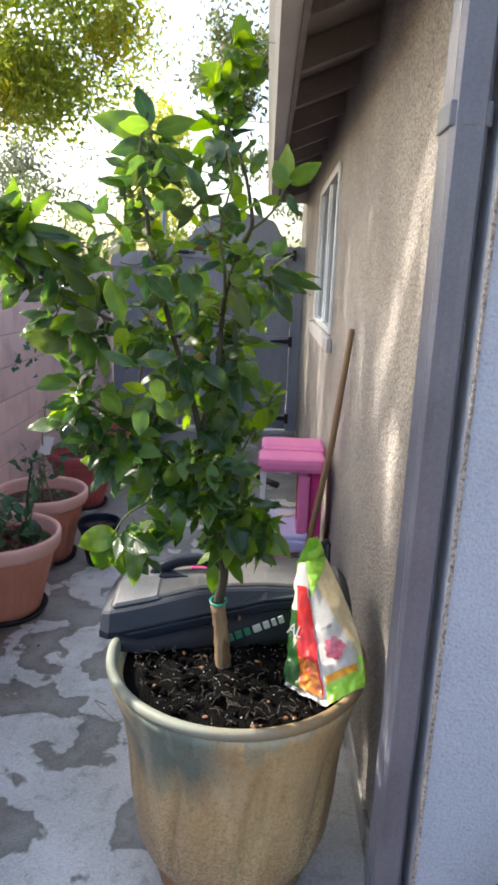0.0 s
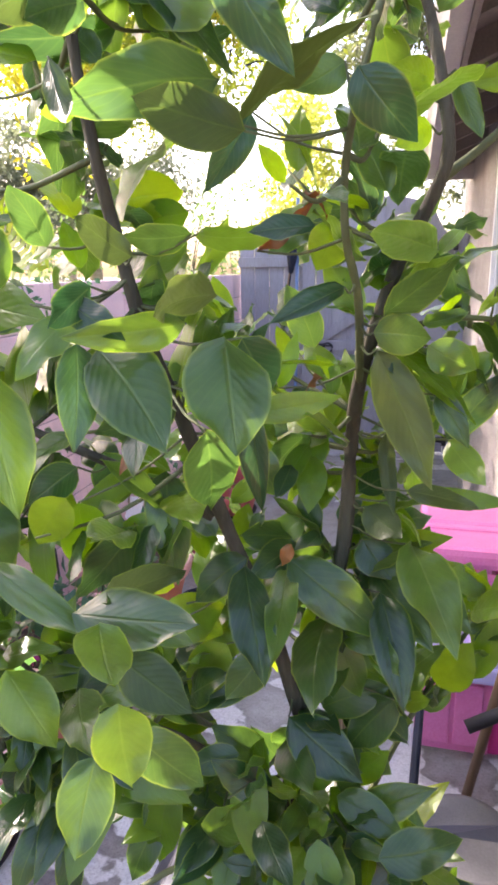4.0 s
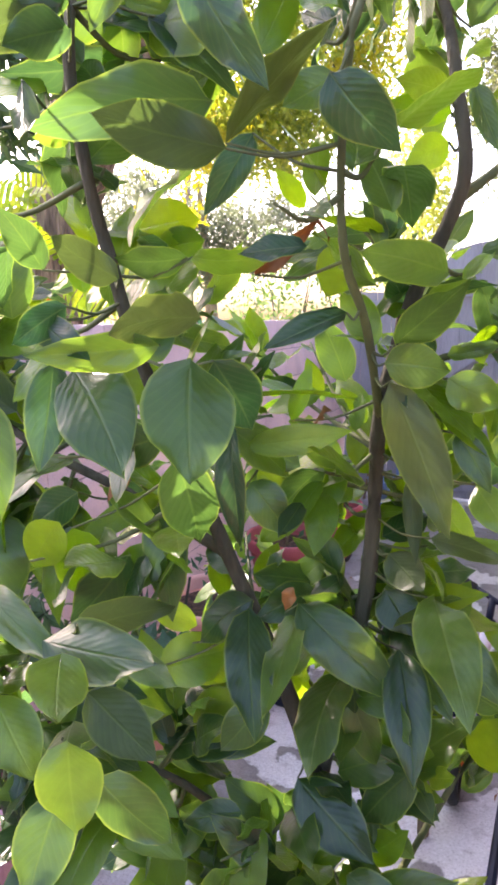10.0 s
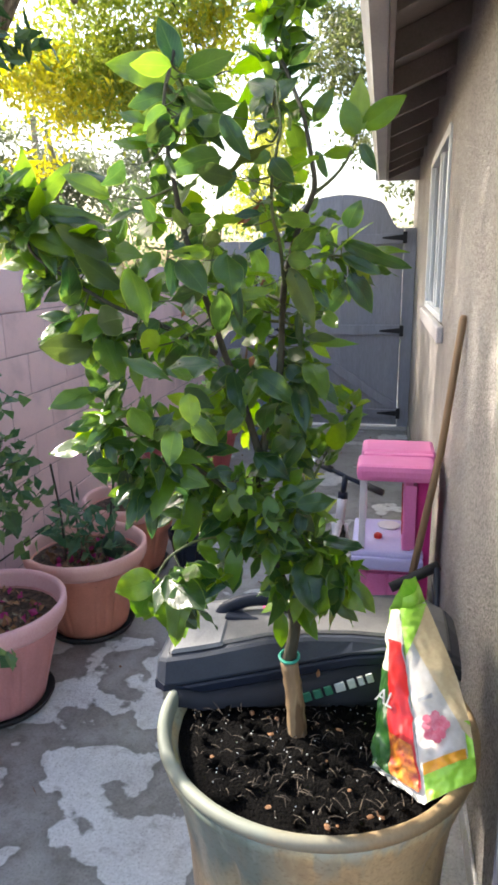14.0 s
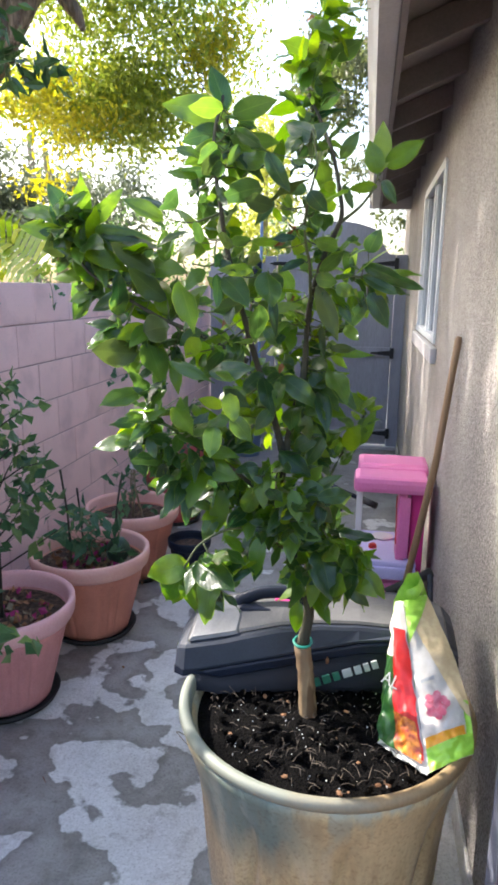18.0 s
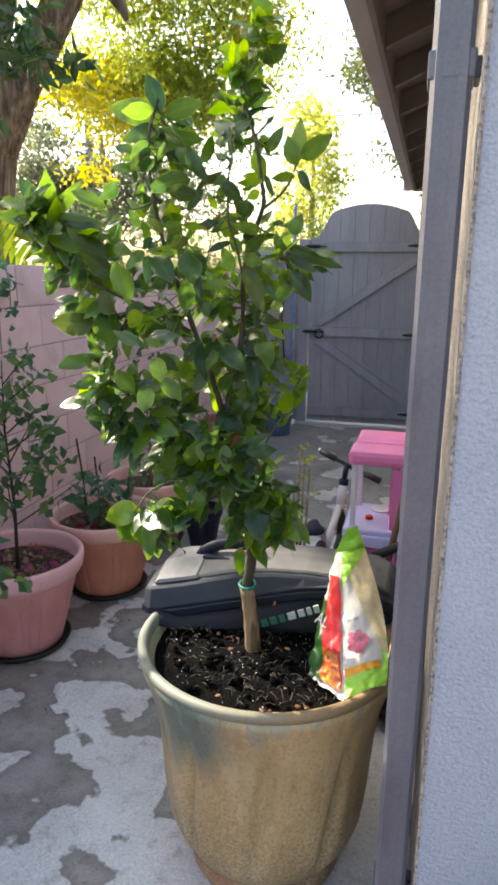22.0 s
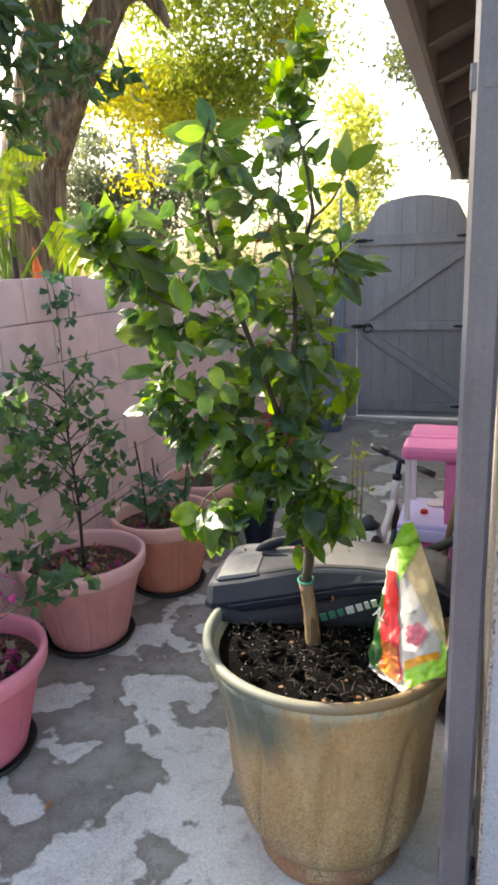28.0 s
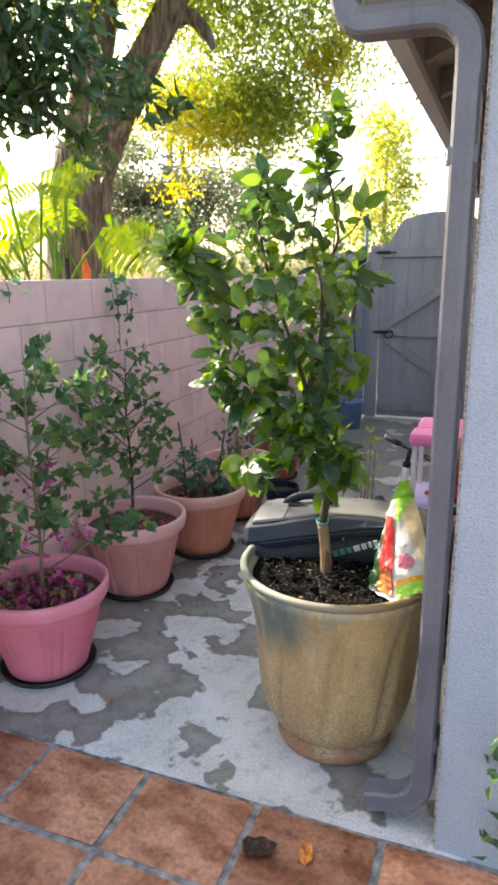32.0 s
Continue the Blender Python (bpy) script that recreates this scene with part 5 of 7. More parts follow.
LEAVES_TOP_LEFT = (
    ("a", (-0.101, 1.660, 1.886), (-0.120, 1.620, 1.870), 0.029, 10),
    ("a", (-0.109, 1.670, 1.910), (-0.117, 1.630, 1.889), 0.023, 20),
    ("u", (-0.103, 1.620, 1.848), (-0.085, 1.600, 1.802), 0.014, 20),
    ("a", (-0.119, 1.680, 1.836), (-0.130, 1.660, 1.834), 0.013, 10),
    ("a", (-0.079, 1.680, 1.925), (-0.094, 1.670, 1.887), 0.022, 15),
    ("n", (-0.072, 1.740, 1.915), (-0.103, 1.720, 1.929), 0.027, 0),
    ("a", (-0.147, 1.680, 1.757), (-0.145, 1.650, 1.790), 0.023, 10),
    ("a", (-0.098, 1.640, 1.733), (-0.100, 1.600, 1.719), 0.020, 15),
    ("a", (-0.112, 1.630, 1.727), (-0.074, 1.610, 1.710), 0.021, 0),
)
LEAVES_FAR_LEFT = (
    ("a", (-0.180, 1.640, 1.688), (-0.136, 1.600, 1.607), 0.046, 0),
    ("a", (-0.110, 1.640, 1.700), (-0.096, 1.610, 1.643), 0.033, 0),
    ("a", (-0.108, 1.620, 1.425), (-0.119, 1.590, 1.372), 0.042, 0),
    ("a", (-0.209, 1.660, 1.541), (-0.117, 1.620, 1.517), 0.025, 15),
    ("u", (-0.108, 1.660, 1.900), (-0.144, 1.610, 1.867), 0.028, 10),
    ("a", (-0.115, 1.670, 1.924), (-0.134, 1.630, 1.893), 0.025, 20),
    ("a", (-0.097, 1.700, 1.924), (-0.032, 1.660, 1.917), 0.018, 20),
    ("a", (-0.090, 1.680, 1.953), (-0.015, 1.660, 1.905), 0.030, 25),
    ("a", (-0.107, 1.680, 1.982), (-0.149, 1.630, 1.977), 0.032, 10),
    ("a", (-0.200, 1.660, 1.452), (-0.154, 1.640, 1.407), 0.041, 0),
    ("a", (-0.192, 1.680, 1.846), (-0.189, 1.620, 1.809), 0.035, 0),
)
LEAVES_SPIRE = (
    ("a", (-0.111, 1.740, 1.982), (-0.221, 1.700, 2.015), 0.056, 20),
    ("a", (-0.113, 1.740, 1.995), (-0.143, 1.730, 2.072), 0.049, 10),
    ("a", (-0.103, 1.740, 1.987), (-0.021, 1.720, 2.011), 0.041, -20),
    ("a", (-0.116, 1.740, 1.958), (-0.179, 1.690, 1.947), 0.042, 30),
    ("a", (-0.110, 1.740, 1.939), (-0.190, 1.690, 1.897), 0.043, 20),
    ("a", (-0.105, 1.740, 1.953), (-0.031, 1.700, 1.914), 0.039, 20),
    ("a", (-0.099, 1.740, 1.915), (-0.035, 1.700, 1.900), 0.042, -30),
    ("a", (-0.115, 1.740, 1.900), (-0.187, 1.700, 1.873), 0.039, -20),
)
LEAVES_SHOOT = (
    ("n", (0.166, 1.800, 1.889), (0.154, 1.790, 1.950), 0.035, 0),
    ("n", (0.173, 1.800, 1.893), (0.174, 1.800, 1.989), 0.036, -10),
    ("n", (0.179, 1.800, 1.903), (0.248, 1.780, 1.943), 0.038, -10),
    ("a", (0.177, 1.800, 1.879), (0.205, 1.780, 1.838), 0.029, 0),
    ("n", (0.167, 1.800, 1.869), (0.113, 1.800, 1.864), 0.021, 0),
    ("a", (0.147, 1.840, 1.726), (0.265, 1.820, 1.674), 0.035, 20),
    ("a", (0.148, 1.840, 1.704), (0.218, 1.820, 1.660), 0.030, -20),
    ("a", (0.161, 1.840, 1.672), (0.210, 1.830, 1.605), 0.040, 0),
    ("a", (0.157, 1.840, 1.748), (0.171, 1.820, 1.791), 0.039, 0),
    ("a", (0.118, 1.860, 1.597), (0.161, 1.840, 1.661), 0.030, 10),
    ("n", (0.092, 1.860, 1.545), (0.176, 1.840, 1.545), 0.018, 0),
)
LEAVES_TOP_SPIRE = (
    ("n", (0.063, 1.910, 2.199), (0.057, 1.910, 2.271), 0.044, 0),
    ("a", (0.063, 1.900, 2.123), (0.126, 1.880, 2.147), 0.051, 10),
    ("a", (0.033, 1.900, 2.131), (-0.037, 1.880, 2.147), 0.044, -20),
    ("n", (0.049, 1.900, 2.153), (0.036, 1.880, 2.197), 0.037, 0),
    ("n", (0.071, 1.900, 2.153), (0.116, 1.890, 2.164), 0.027, 10),
    ("n", (0.020, 1.890, 2.051), (-0.059, 1.880, 2.016), 0.032, -10),
    ("a", (0.038, 1.890, 2.030), (0.084, 1.880, 2.059), 0.034, -10),
    ("n", (0.012, 1.880, 1.997), (-0.039, 1.860, 1.970), 0.043, -10),
    ("a", (0.057, 1.880, 1.986), (0.000, 1.860, 2.008), 0.047, 20),
    ("a", (0.093, 1.860, 1.927), (0.126, 1.850, 1.980), 0.033, -10),
)
LEAVES_WHORL = (
    ("a", (-0.436, 1.800, 1.793), (-0.423, 1.780, 1.900), 0.047, 0),
    ("a", (-0.448, 1.800, 1.798), (-0.481, 1.770, 1.883), 0.043, -10),
    ("a", (-0.454, 1.800, 1.793), (-0.549, 1.770, 1.856), 0.034, 20),
    ("a", (-0.461, 1.800, 1.782), (-0.550, 1.760, 1.805), 0.044, 10),
    ("u", (-0.455, 1.800, 1.771), (-0.505, 1.750, 1.747), 0.050, 0),
    ("a", (-0.424, 1.800, 1.798), (-0.340, 1.780, 1.860), 0.039, -10),
    ("a", (-0.414, 1.790, 1.781), (-0.269, 1.750, 1.780), 0.045, -20),
    ("u", (-0.380, 1.780, 1.781), (-0.233, 1.730, 1.725), 0.047, -15),
    ("u", (-0.260, 1.750, 1.706), (-0.346, 1.720, 1.753), 0.042, 10),
    ("a", (-0.240, 1.750, 1.725), (-0.239, 1.740, 1.786), 0.049, 0),
)
LEAVES_OUTER = (
    ("u", (-0.233, 1.740, 1.651), (-0.311, 1.710, 1.709), 0.048, 10),
    ("a", (-0.354, 1.780, 1.618), (-0.330, 1.740, 1.694), 0.051, 0),
    ("u", (-0.301, 1.750, 1.541), (-0.386, 1.700, 1.553), 0.060, 0),
    ("a", (-0.310, 1.770, 1.556), (-0.377, 1.740, 1.589), 0.046, 10),
    ("u", (-0.284, 1.740, 1.587), (-0.218, 1.710, 1.610), 0.054, 0),
    ("a", (-0.276, 1.740, 1.565), (-0.232, 1.700, 1.507), 0.059, 0),
    ("a", (-0.351, 1.800, 1.587), (-0.427, 1.780, 1.603), 0.037, 20),
    ("a", (-0.330, 1.780, 1.661), (-0.401, 1.750, 1.638), 0.039, 10),
)
LEAVES_LOW_RIGHT = (
    ("a", (0.096, 1.820, 1.127), (0.216, 1.770, 1.092), 0.061, -20),
    ("a", (0.080, 1.820, 1.120), (0.124, 1.760, 1.029), 0.089, 0),
    ("n", (0.063, 1.850, 1.007), (0.117, 1.820, 0.936), 0.038, -10),
    ("n", (0.037, 1.860, 0.968), (0.023, 1.840, 0.891), 0.034, 10),
    ("n", (0.129, 1.900, 1.324), (0.155, 1.880, 1.386), 0.041, 0),
    ("n", (0.160, 1.900, 1.338), (0.189, 1.890, 1.425), 0.027, 0),
    ("a", (0.105, 1.860, 1.130), (0.153, 1.840, 1.091), 0.035, 10),
    ("a", (-0.016, 1.800, 1.178), (-0.053, 1.760, 1.155), 0.045, -10),
    ("a", (-0.080, 1.780, 1.204), (-0.043, 1.750, 1.278), 0.048, 0),
    ("a", (0.060, 1.820, 1.201), (0.111, 1.790, 1.238), 0.040, -10),
)
CROWN_LEAVES = (LEAVES_UPPER_LEFT, LEAVES_UPPER_RIGHT, LEAVES_MIDDLE, LEAVES_MIDDLE_RIGHT, LEAVES_HANGING, LEAVES_LOWER_LEFT, LEAVES_TOP_LEFT, LEAVES_FAR_LEFT, LEAVES_SPIRE, LEAVES_SHOOT, LEAVES_TOP_SPIRE, LEAVES_WHORL, LEAVES_OUTER, LEAVES_LOW_RIGHT)
closeup_eye = Vector((0.15, 1.33, 1.73))   # close-up camera's place; blades are laid out and turned to fit this view
blades = {"a": (leaves_a, 0.074, 0.040), "u": (leaves_u, 0.066, 0.040), "n": (leaves_n, 0.085, 0.040), "d": (leaves_d, 0.034, 0.018)}
for group in CROWN_LEAVES:
    for kind, stalk, tip, breadth, turn in group:
        a, b = Vector(stalk), Vector(tip)
        d = (b - a).normalized()
        face = (closeup_eye - (a + b) / 2).normalized()
        x = d.cross(face).normalized()
        x.rotate(Matrix.Rotation(radians(turn + (180 if kind == "u" else 0)), 3, d))
        z = x.cross(d)
        length, width = blades[kind][1:]
        rot = Matrix((x, d, z)).transposed().to_4x4()
        size = Matrix.Diagonal((1.05 * breadth / width, (b - a).length / length, (b - a).length / length, 1))
        placed.append((Matrix.Translation(a - TO) @ rot @ size, kind))
        s0 = min(R + R2 + Lm + LL + T + lowL + Rb + Rc + lowR + shR, key=lambda q: (q - a).length)
        if (s0 - a).length < 0.10:
            line = smooth_path([s0, (s0 + a) / 2 + Vector((0, 0, -0.006)), a], 3)
            tube([p - TO for p in line], [0.0013 - 0.0005 * i / 6 for i in range(len(line))], 5, twig_bm)
part("twiggy_growth", twig_bm, M["greenbark"], tree, "", True)["kind"] = "stuff"
# nearest leaves as single parts, the rest joined
order = sorted(range(len(placed)), key=lambda i: placed[i][0].translation.y)
single = set(order[:300]) | {i for i in order if placed[i][1] != "a"}
rest = [i for i in order if i not in single]
for i in order:
    if i in single:
        m, k = placed[i]
        o = new("leaf", RNG.choice({"a": leaves_a, "u": leaves_u, "w": leaves_w, "b": leaves_b, "n": leaves_n, "d": leaves_d}[k]))
        o.parent = tree
        o.matrix_local = m
verts, faces = [], []
for i in rest:
    me = RNG.choice(leaves_a)
    b = len(verts)
    verts += [tuple(placed[i][0] @ v.co) for v in me.vertices]
    faces += [tuple(b + k for k in p.vertices) for p in me.polygons]
if rest:
    me = bpy.data.meshes.new("foliage")
    me.from_pydata(verts, [], faces)
    me.materials.append(M["citrus_i"])
    for p in me.polygons:
        p.use_smooth = True
    leaf_marks(me, 10)
    fo = new("foliage", me)
    fo.parent = tree
    fo["kind"] = "stuff"
part("plant_tie", tube([(p.x - TO.x, p.y - TO.y, p.z - TO.z) for p in [Vector((0.048 + 0.021 * math.cos(a), 1.875 + 0.021 * math.sin(a), 0.856 + 0.004 * math.sin(a))) for a in [i * 0.35 for i in range(19)]]], 0.0035, 6), M["tie"], tree, "green plastic tie")

# ---- plant food bag ----
bag = thing("plant_food_bag", "crumpled open bag of plant food, white, red and green", "bag", (0.33, 1.8, 0.66))
BO = Vector((0.33, 1.8, 0.66))


def patch(p00, p10, p11, p01, u0=0.0, u1=1.0, v0=0.0, v1=1.0, lift=0.0, bulge=0.02, n=24, crumple=0.011, belly=0.0, quad=None):
    """A crumpled piece of a four-cornered panel."""
    P = [Vector(p) for p in (p00, p10, p11, p01)]
    nr = (P[1] - P[0]).cross(P[3] - P[0]).normalized()
    bm = bmesh.new()
    g = []
    for j in range(n + 1):
        row = []
        for i in range(n + 1):
            u, v = u0 + (u1 - u0) * i / n, v0 + (v1 - v0) * j / n
            if quad:
                c = [Vector(k) for k in quad]
                u, v = (c[0] * (1 - i / n) + c[1] * i / n) * (1 - j / n) + (c[3] * (1 - i / n) + c[2] * i / n) * j / n
            q = (P[0] * (1 - u) + P[1] * u) * (1 - v) + (P[3] * (1 - u) + P[2] * u) * v
            h = bulge * math.sin(math.pi * u) * math.sin(math.pi * min(v * 0.8 + 0.1, 1)) + crumple * noise.noise(q * 28) + 0.5 * crumple * noise.noise(q * 70)
            q = q + Vector((belly * u * math.sin(math.pi * min(max(v, 0.0), 1.0) ** 0.8), 0, 0))
            row.append(bm.verts.new(q + nr * (h + lift) - BO))
        g.append(row)
    for j in range(n):
        for i in range(n):
            bm.faces.new((g[j][i], g[j][i + 1], g[j + 1][i + 1], g[j + 1][i]))
    return bm


bl, bmid, br, tl, tm, trr = (0.235, 1.80, 0.662), (0.335, 1.70, 0.675), (0.432, 1.735, 0.712), (0.262, 2.02, 0.91), (0.285, 1.995, 0.925), (0.34, 2.035, 0.935)
bk = (0.36, 1.93, 0.70)
fp = part("front_panel", patch(bl, bmid, tm, tl), M["bagwhite"], bag, smooth=True)
part("red_band", patch(bl, bmid, tm, tl, 0.46, 0.99, 0.06, 0.80, 0.005), M["bagred"], fp, "red printed band", True)
part("dark_print", patch(bl, bmid, tm, tl, 0.01, 0.46, 0.03, 0.60, 0.005), M["darkgreen"], fp, "dark green printed picture", True)
fc = bpy.data.curves.new("lettering", "FONT")
fc.body = "AL"
fc.size = 0.042
fc.extrude = 0.0006
fob = bpy.data.objects.new("lettering", fc)
lme = bpy.data.meshes.new_from_object(fob)
bpy.data.objects.remove(fob)
lme.materials.append(M["ink"])
lt = new("lettering", lme)
lt.parent = fp
ux = (Vector(bmid) - Vector(bl)).normalized()
nz_ = ux.cross(Vector(tl) - Vector(bl)).normalized()
uy = nz_.cross(ux)
org = Vector(bl).lerp(Vector(bmid), 0.12).lerp(Vector(tl).lerp(Vector(tm), 0.12), 0.40) + nz_ * 0.030 - BO
lt.matrix_local = Matrix.Translation(org) @ Matrix((ux, uy, nz_)).transposed().to_4x4()
part("flower_print", patch(bl, bmid, tm, tl, 0.45, 0.96, 0.04, 0.26, 0.0075), M["flowerprint"], fp, "printed orange and red flowers", True)
sp = part("side_panel", patch(bmid, br, trr, tm, belly=0.022), M["bagwhite"], bag, "cream side panel", True)
part("green_corner", patch(bmid, br, trr, tm, 0.05, 1.0, 0.0, 0.12, 0.005, belly=0.022), M["green"], sp, "lime green base", True)
part("green_edge", patch(bmid, br, trr, tm, 0.88, 1.0, 0.12, 0.42, 0.005, belly=0.022), M["green"], sp, "", True)
part("orange_wave", patch(bmid, br, trr, tm, 0.05, 0.85, 0.12, 0.17, 0.0065, belly=0.022), M["bagyellow"], sp, "orange printed wave", True)
part("cream_flap", patch(bmid, br, trr, tm, lift=0.006, belly=0.022, quad=((0.84, 0.26), (1.0, 0.20), (1.0, 0.97), (0.06, 0.93))), M["cream"], sp, "cream inner side of the folded bag", True)
part("green_neck", patch(bmid, br, trr, tm, lift=0.0085, belly=0.022, quad=((0.0, 0.72), (0.30, 0.80), (1.0, 0.97), (0.0, 1.0))), M["green"], sp, "lime green neck of the bag", True)
part("printed_bars", patch(bmid, br, trr, tm, 0.12, 0.42, 0.46, 0.48, 0.0065, belly=0.022), M["ink"], sp, "", True)
bm = bmesh.new()
for a in range(16):
    ang, r = a * 2.4, 0.004 + 0.0052 * math.sqrt(a)
    cpt = Vector(bmid).lerp(Vector(br), 0.45).lerp(Vector(tm).lerp(Vector(trr), 0.45), 0.30)
    ux, uy = (Vector(br) - Vector(bmid)).normalized(), (Vector(trr) - Vector(br)).normalized()
    nn = ux.cross(uy).normalized()
    q = cpt + ux * r * math.cos(ang) + uy * r * math.sin(ang) + nn * 0.022 - BO
    bmesh.ops.create_circle(bm, cap_ends=True, segments=7, radius=0.009, matrix=Matrix.Translation(q + nn * 0.0006 * a) @ nn.to_track_quat("Z", "Y").to_matrix().to_4x4())
part("rose_print", bm, M["roseink"], sp, "printed pink rose")
part("back_panel", patch(br, bk, trr, trr, bulge=0.0, belly=0.0), M["green"], bag, "", True)
part("gusset_panel", patch(bk, bl, tl, trr, bulge=0.01), M["green"], bag, "", True)
part("top_seam", patch(tl, trr, (0.318, 2.035, 0.992), (0.292, 2.03, 0.985), bulge=0.004, n=5), M["green"], bag, "lime green folded top seam", True)
part("green_fold", patch(tm, trr, (0.325, 2.035, 0.975), (0.287, 2.0, 0.955), 0, 1, -0.35, 1, 0.005, n=6), M["green"], bag, "", True)
part("clear_bottom_edge", patch((0.23, 1.788, 0.668), (0.335, 1.692, 0.671), bmid, bl, bulge=0.012, n=8, crumple=0.012), M["foil"], bag, "crumpled clear plastic edge", True)

# ---- grass catcher resting on the planter ----
catch = thing("grass_catcher", "mower grass bag with grey plastic lid and black fabric sides", "mower bag", (0.07, 2.16, 0.68))
CO = Vector((0.07, 2.16, 0.68))


def loft(sections):
    bm = bmesh.new()
    rings = [[bm.verts.new(Vector(p) - CO) for p in s] for s in sections]
    n = len(rings[0])
    for a, b in zip(rings, rings[1:]):
        for k in range(n):
            bm.faces.new((a[k], a[(k + 1) % n], b[(k + 1) % n], b[k]))
    bm.faces.new(rings[0][::-1])
    bm.faces.new(rings[-1])
    bmesh.ops.recalc_face_normals(bm, faces=bm.faces)
    return bm


def ring(x0, x1, y0, y1, z0, z1, c=0.03):
    """A chamfered rectangle that climbs from z0 at x0 to z1 at x1."""
    def zz(x):
        return z0 + (z1 - z0) * (x - x0) / (x1 - x0)
    pts = [(x0 + c, y0), (x1 - c, y0), (x1, y0 + c), (x1, y1 - c), (x1 - c, y1), (x0 + c, y1), (x0, y1 - c), (x0, y0 + c)]
    return [(x, y, zz(x)) for x, y in pts]


XS = [-0.292, -0.284, -0.262, -0.22, -0.17, -0.10, -0.02, 0.08, 0.18, 0.28, 0.37, 0.415, 0.432, 0.438]


def lerp_at(x, table):
    return float(np.interp(x, [p[0] for p in table], [p[1] for p in table]))


def stations(x):
    """Seam, shoulder and crown heights of the shell at x, and how far it is turned away."""
    d = 0.15 * x
    top = lerp_at(x, ((-0.292, 0.745), (-0.275, 0.772), (-0.24, 0.795), (-0.17, 0.808), (-0.02, 0.84), (0.12, 0.85), (0.22, 0.853), (0.37, 0.842), (0.42, 0.825), (0.438, 0.80)))
    ridge = lerp_at(x, ((-0.292, 0.728), (-0.275, 0.745), (-0.17, 0.772), (0.0, 0.826), (0.12, 0.842), (0.25, 0.846), (0.37, 0.834), (0.42, 0.81), (0.438, 0.79)))
    seam = min(0.765 + 0.294 * (x - 0.013), ridge - 0.014)
    return seam - 0.5 * d, ridge - 0.5 * d, top - 0.5 * d, d


def shell(sections):
    """A closed skin through sections, each a ring of points at one x."""
    return loft(sections)


def end(x):
    """Draws the ends in, so that they are rounded."""
    return 0.03 * max(0.0, (-0.26 - x) / 0.032) + 0.03 * max(0.0, (x - 0.40) / 0.038)


fab, lip, upr, ldd, cap = [], [], [], [], []
for x in XS:
    zs, zr, zt, d = stations(x)
    e = end(x)
    zl = max(zs - 0.03, 0.709 if x < -0.19 else 0.0)
    xf = max(min(x * 0.96, 0.40), -0.235)
    fold = 0.012 * noise.noise(Vector((x * 9, 1.0, 0)))
    if x >= -0.262:
        fab.append([(xf, 1.965 + d, 0.652), (xf, 1.93 + d + fold, 0.655 + 0.4 * max(zl - 0.655, 0.01)), (xf, 1.95 + d - fold, 0.655 + 0.8 * max(zl - 0.655, 0.012)), (x, 1.968 + d + e, max(zl, 0.67) + 0.004), (x, 2.24 + d - e, max(zl, 0.67) + 0.004), (xf, 2.2 + d, 0.66)])
    lip.append([(x, 1.962 + d + e, zl), (x, 1.957 + d + e, zl + 0.006), (x, 1.957 + d + e, zs - 0.007), (x, 1.962 + d + e, zs - 0.003), (x, 2.25 + d - e, zs - 0.003), (x, 2.25 + d - e, zl)])
    upr.append([(x, 1.965 + d + e, zs), (x, 1.965 + d + e, zs + 0.006), (x, 1.982 + d + e, zr - 0.006), (x, 1.990 + d + e, zr), (x, 2.075 + d, zt - 0.004), (x, 2.10 + d, zt), (x, 2.20 + d, zt - 0.008), (x, 2.25 + d - e, zs)])
for x in [-0.262, -0.255, -0.22, -0.17, -0.10, -0.02, 0.08, 0.18, 0.28, 0.37, 0.405, 0.412]:
    zs, zr, zt, d = stations(x)
    k = 0.004 if -0.26 < x < 0.41 else -0.004
    ldd.append([(x, 2.002 + d, zr + 0.13 * (zt - zr) + 0.002), (x, 2.008 + d, zr + 0.2 * (zt - zr) + 0.003 + k), (x, 2.075 + d, zt + k), (x, 2.10 + d, zt + 0.004 + k), (x, 2.19 + d, zt - 0.004 + k), (x, 2.2 + d, zt - 0.012), (x, 2.1 + d, zt - 0.006)])
# The sun on the lid's left end is painted as a paler panel.
for x in [-0.256, -0.248, -0.20, -0.16, -0.135, -0.128]:
    zs, zr, zt, d = stations(x)
    k = 0.008 if -0.25 < x < -0.13 else 0.002
    cap.append([(x, 1.996 + d, zr + 0.07 * (zt - zr) + 0.004), (x, 2.0 + d, zr + 0.12 * (zt - zr) + 0.004 + k), (x, 2.08 + d, zt + k), (x, 2.16 + d, zt + k), (x, 2.165 + d, zt - 0.004)])
part("fabric_bag", shell(fab), M["fabric"], catch, "black fabric", True)
part("lower_shell", shell(lip), M["black"], catch, "black plastic lip")
part("upper_shell", shell(upr), M["shell"], catch, "dark slate grey moulded shell")
lid = part("lid", shell(ldd), M["greyplastic"], catch, "grey plastic lid")
part("end_cap", shell(cap), M["sunlitgrey"], catch, "left end of the lid, painted paler as sunlit")
hp = smooth_path([(-0.165, 2.085, 0.812), (-0.14, 2.085, 0.842), (-0.08, 2.09, 0.868), (0.0, 2.09, 0.872), (0.025, 2.09, 0.842)], 4)
part("carry_handle", tube([p - CO for p in hp], 0.011, 8, flat=1.6), M["black"], lid, "", True)
part("handle_well", box((-0.14, 2.05, 0.808), (-0.05, 2.10, 0.838), 0.006, m=Matrix.Translation(-CO)), M["black"], lid)
part("pink_gasket", box((-0.05, 2.09, 0.828), (0.0, 2.12, 0.85), 0.006, m=Matrix.Translation(-CO)), M["hotpink"], lid)
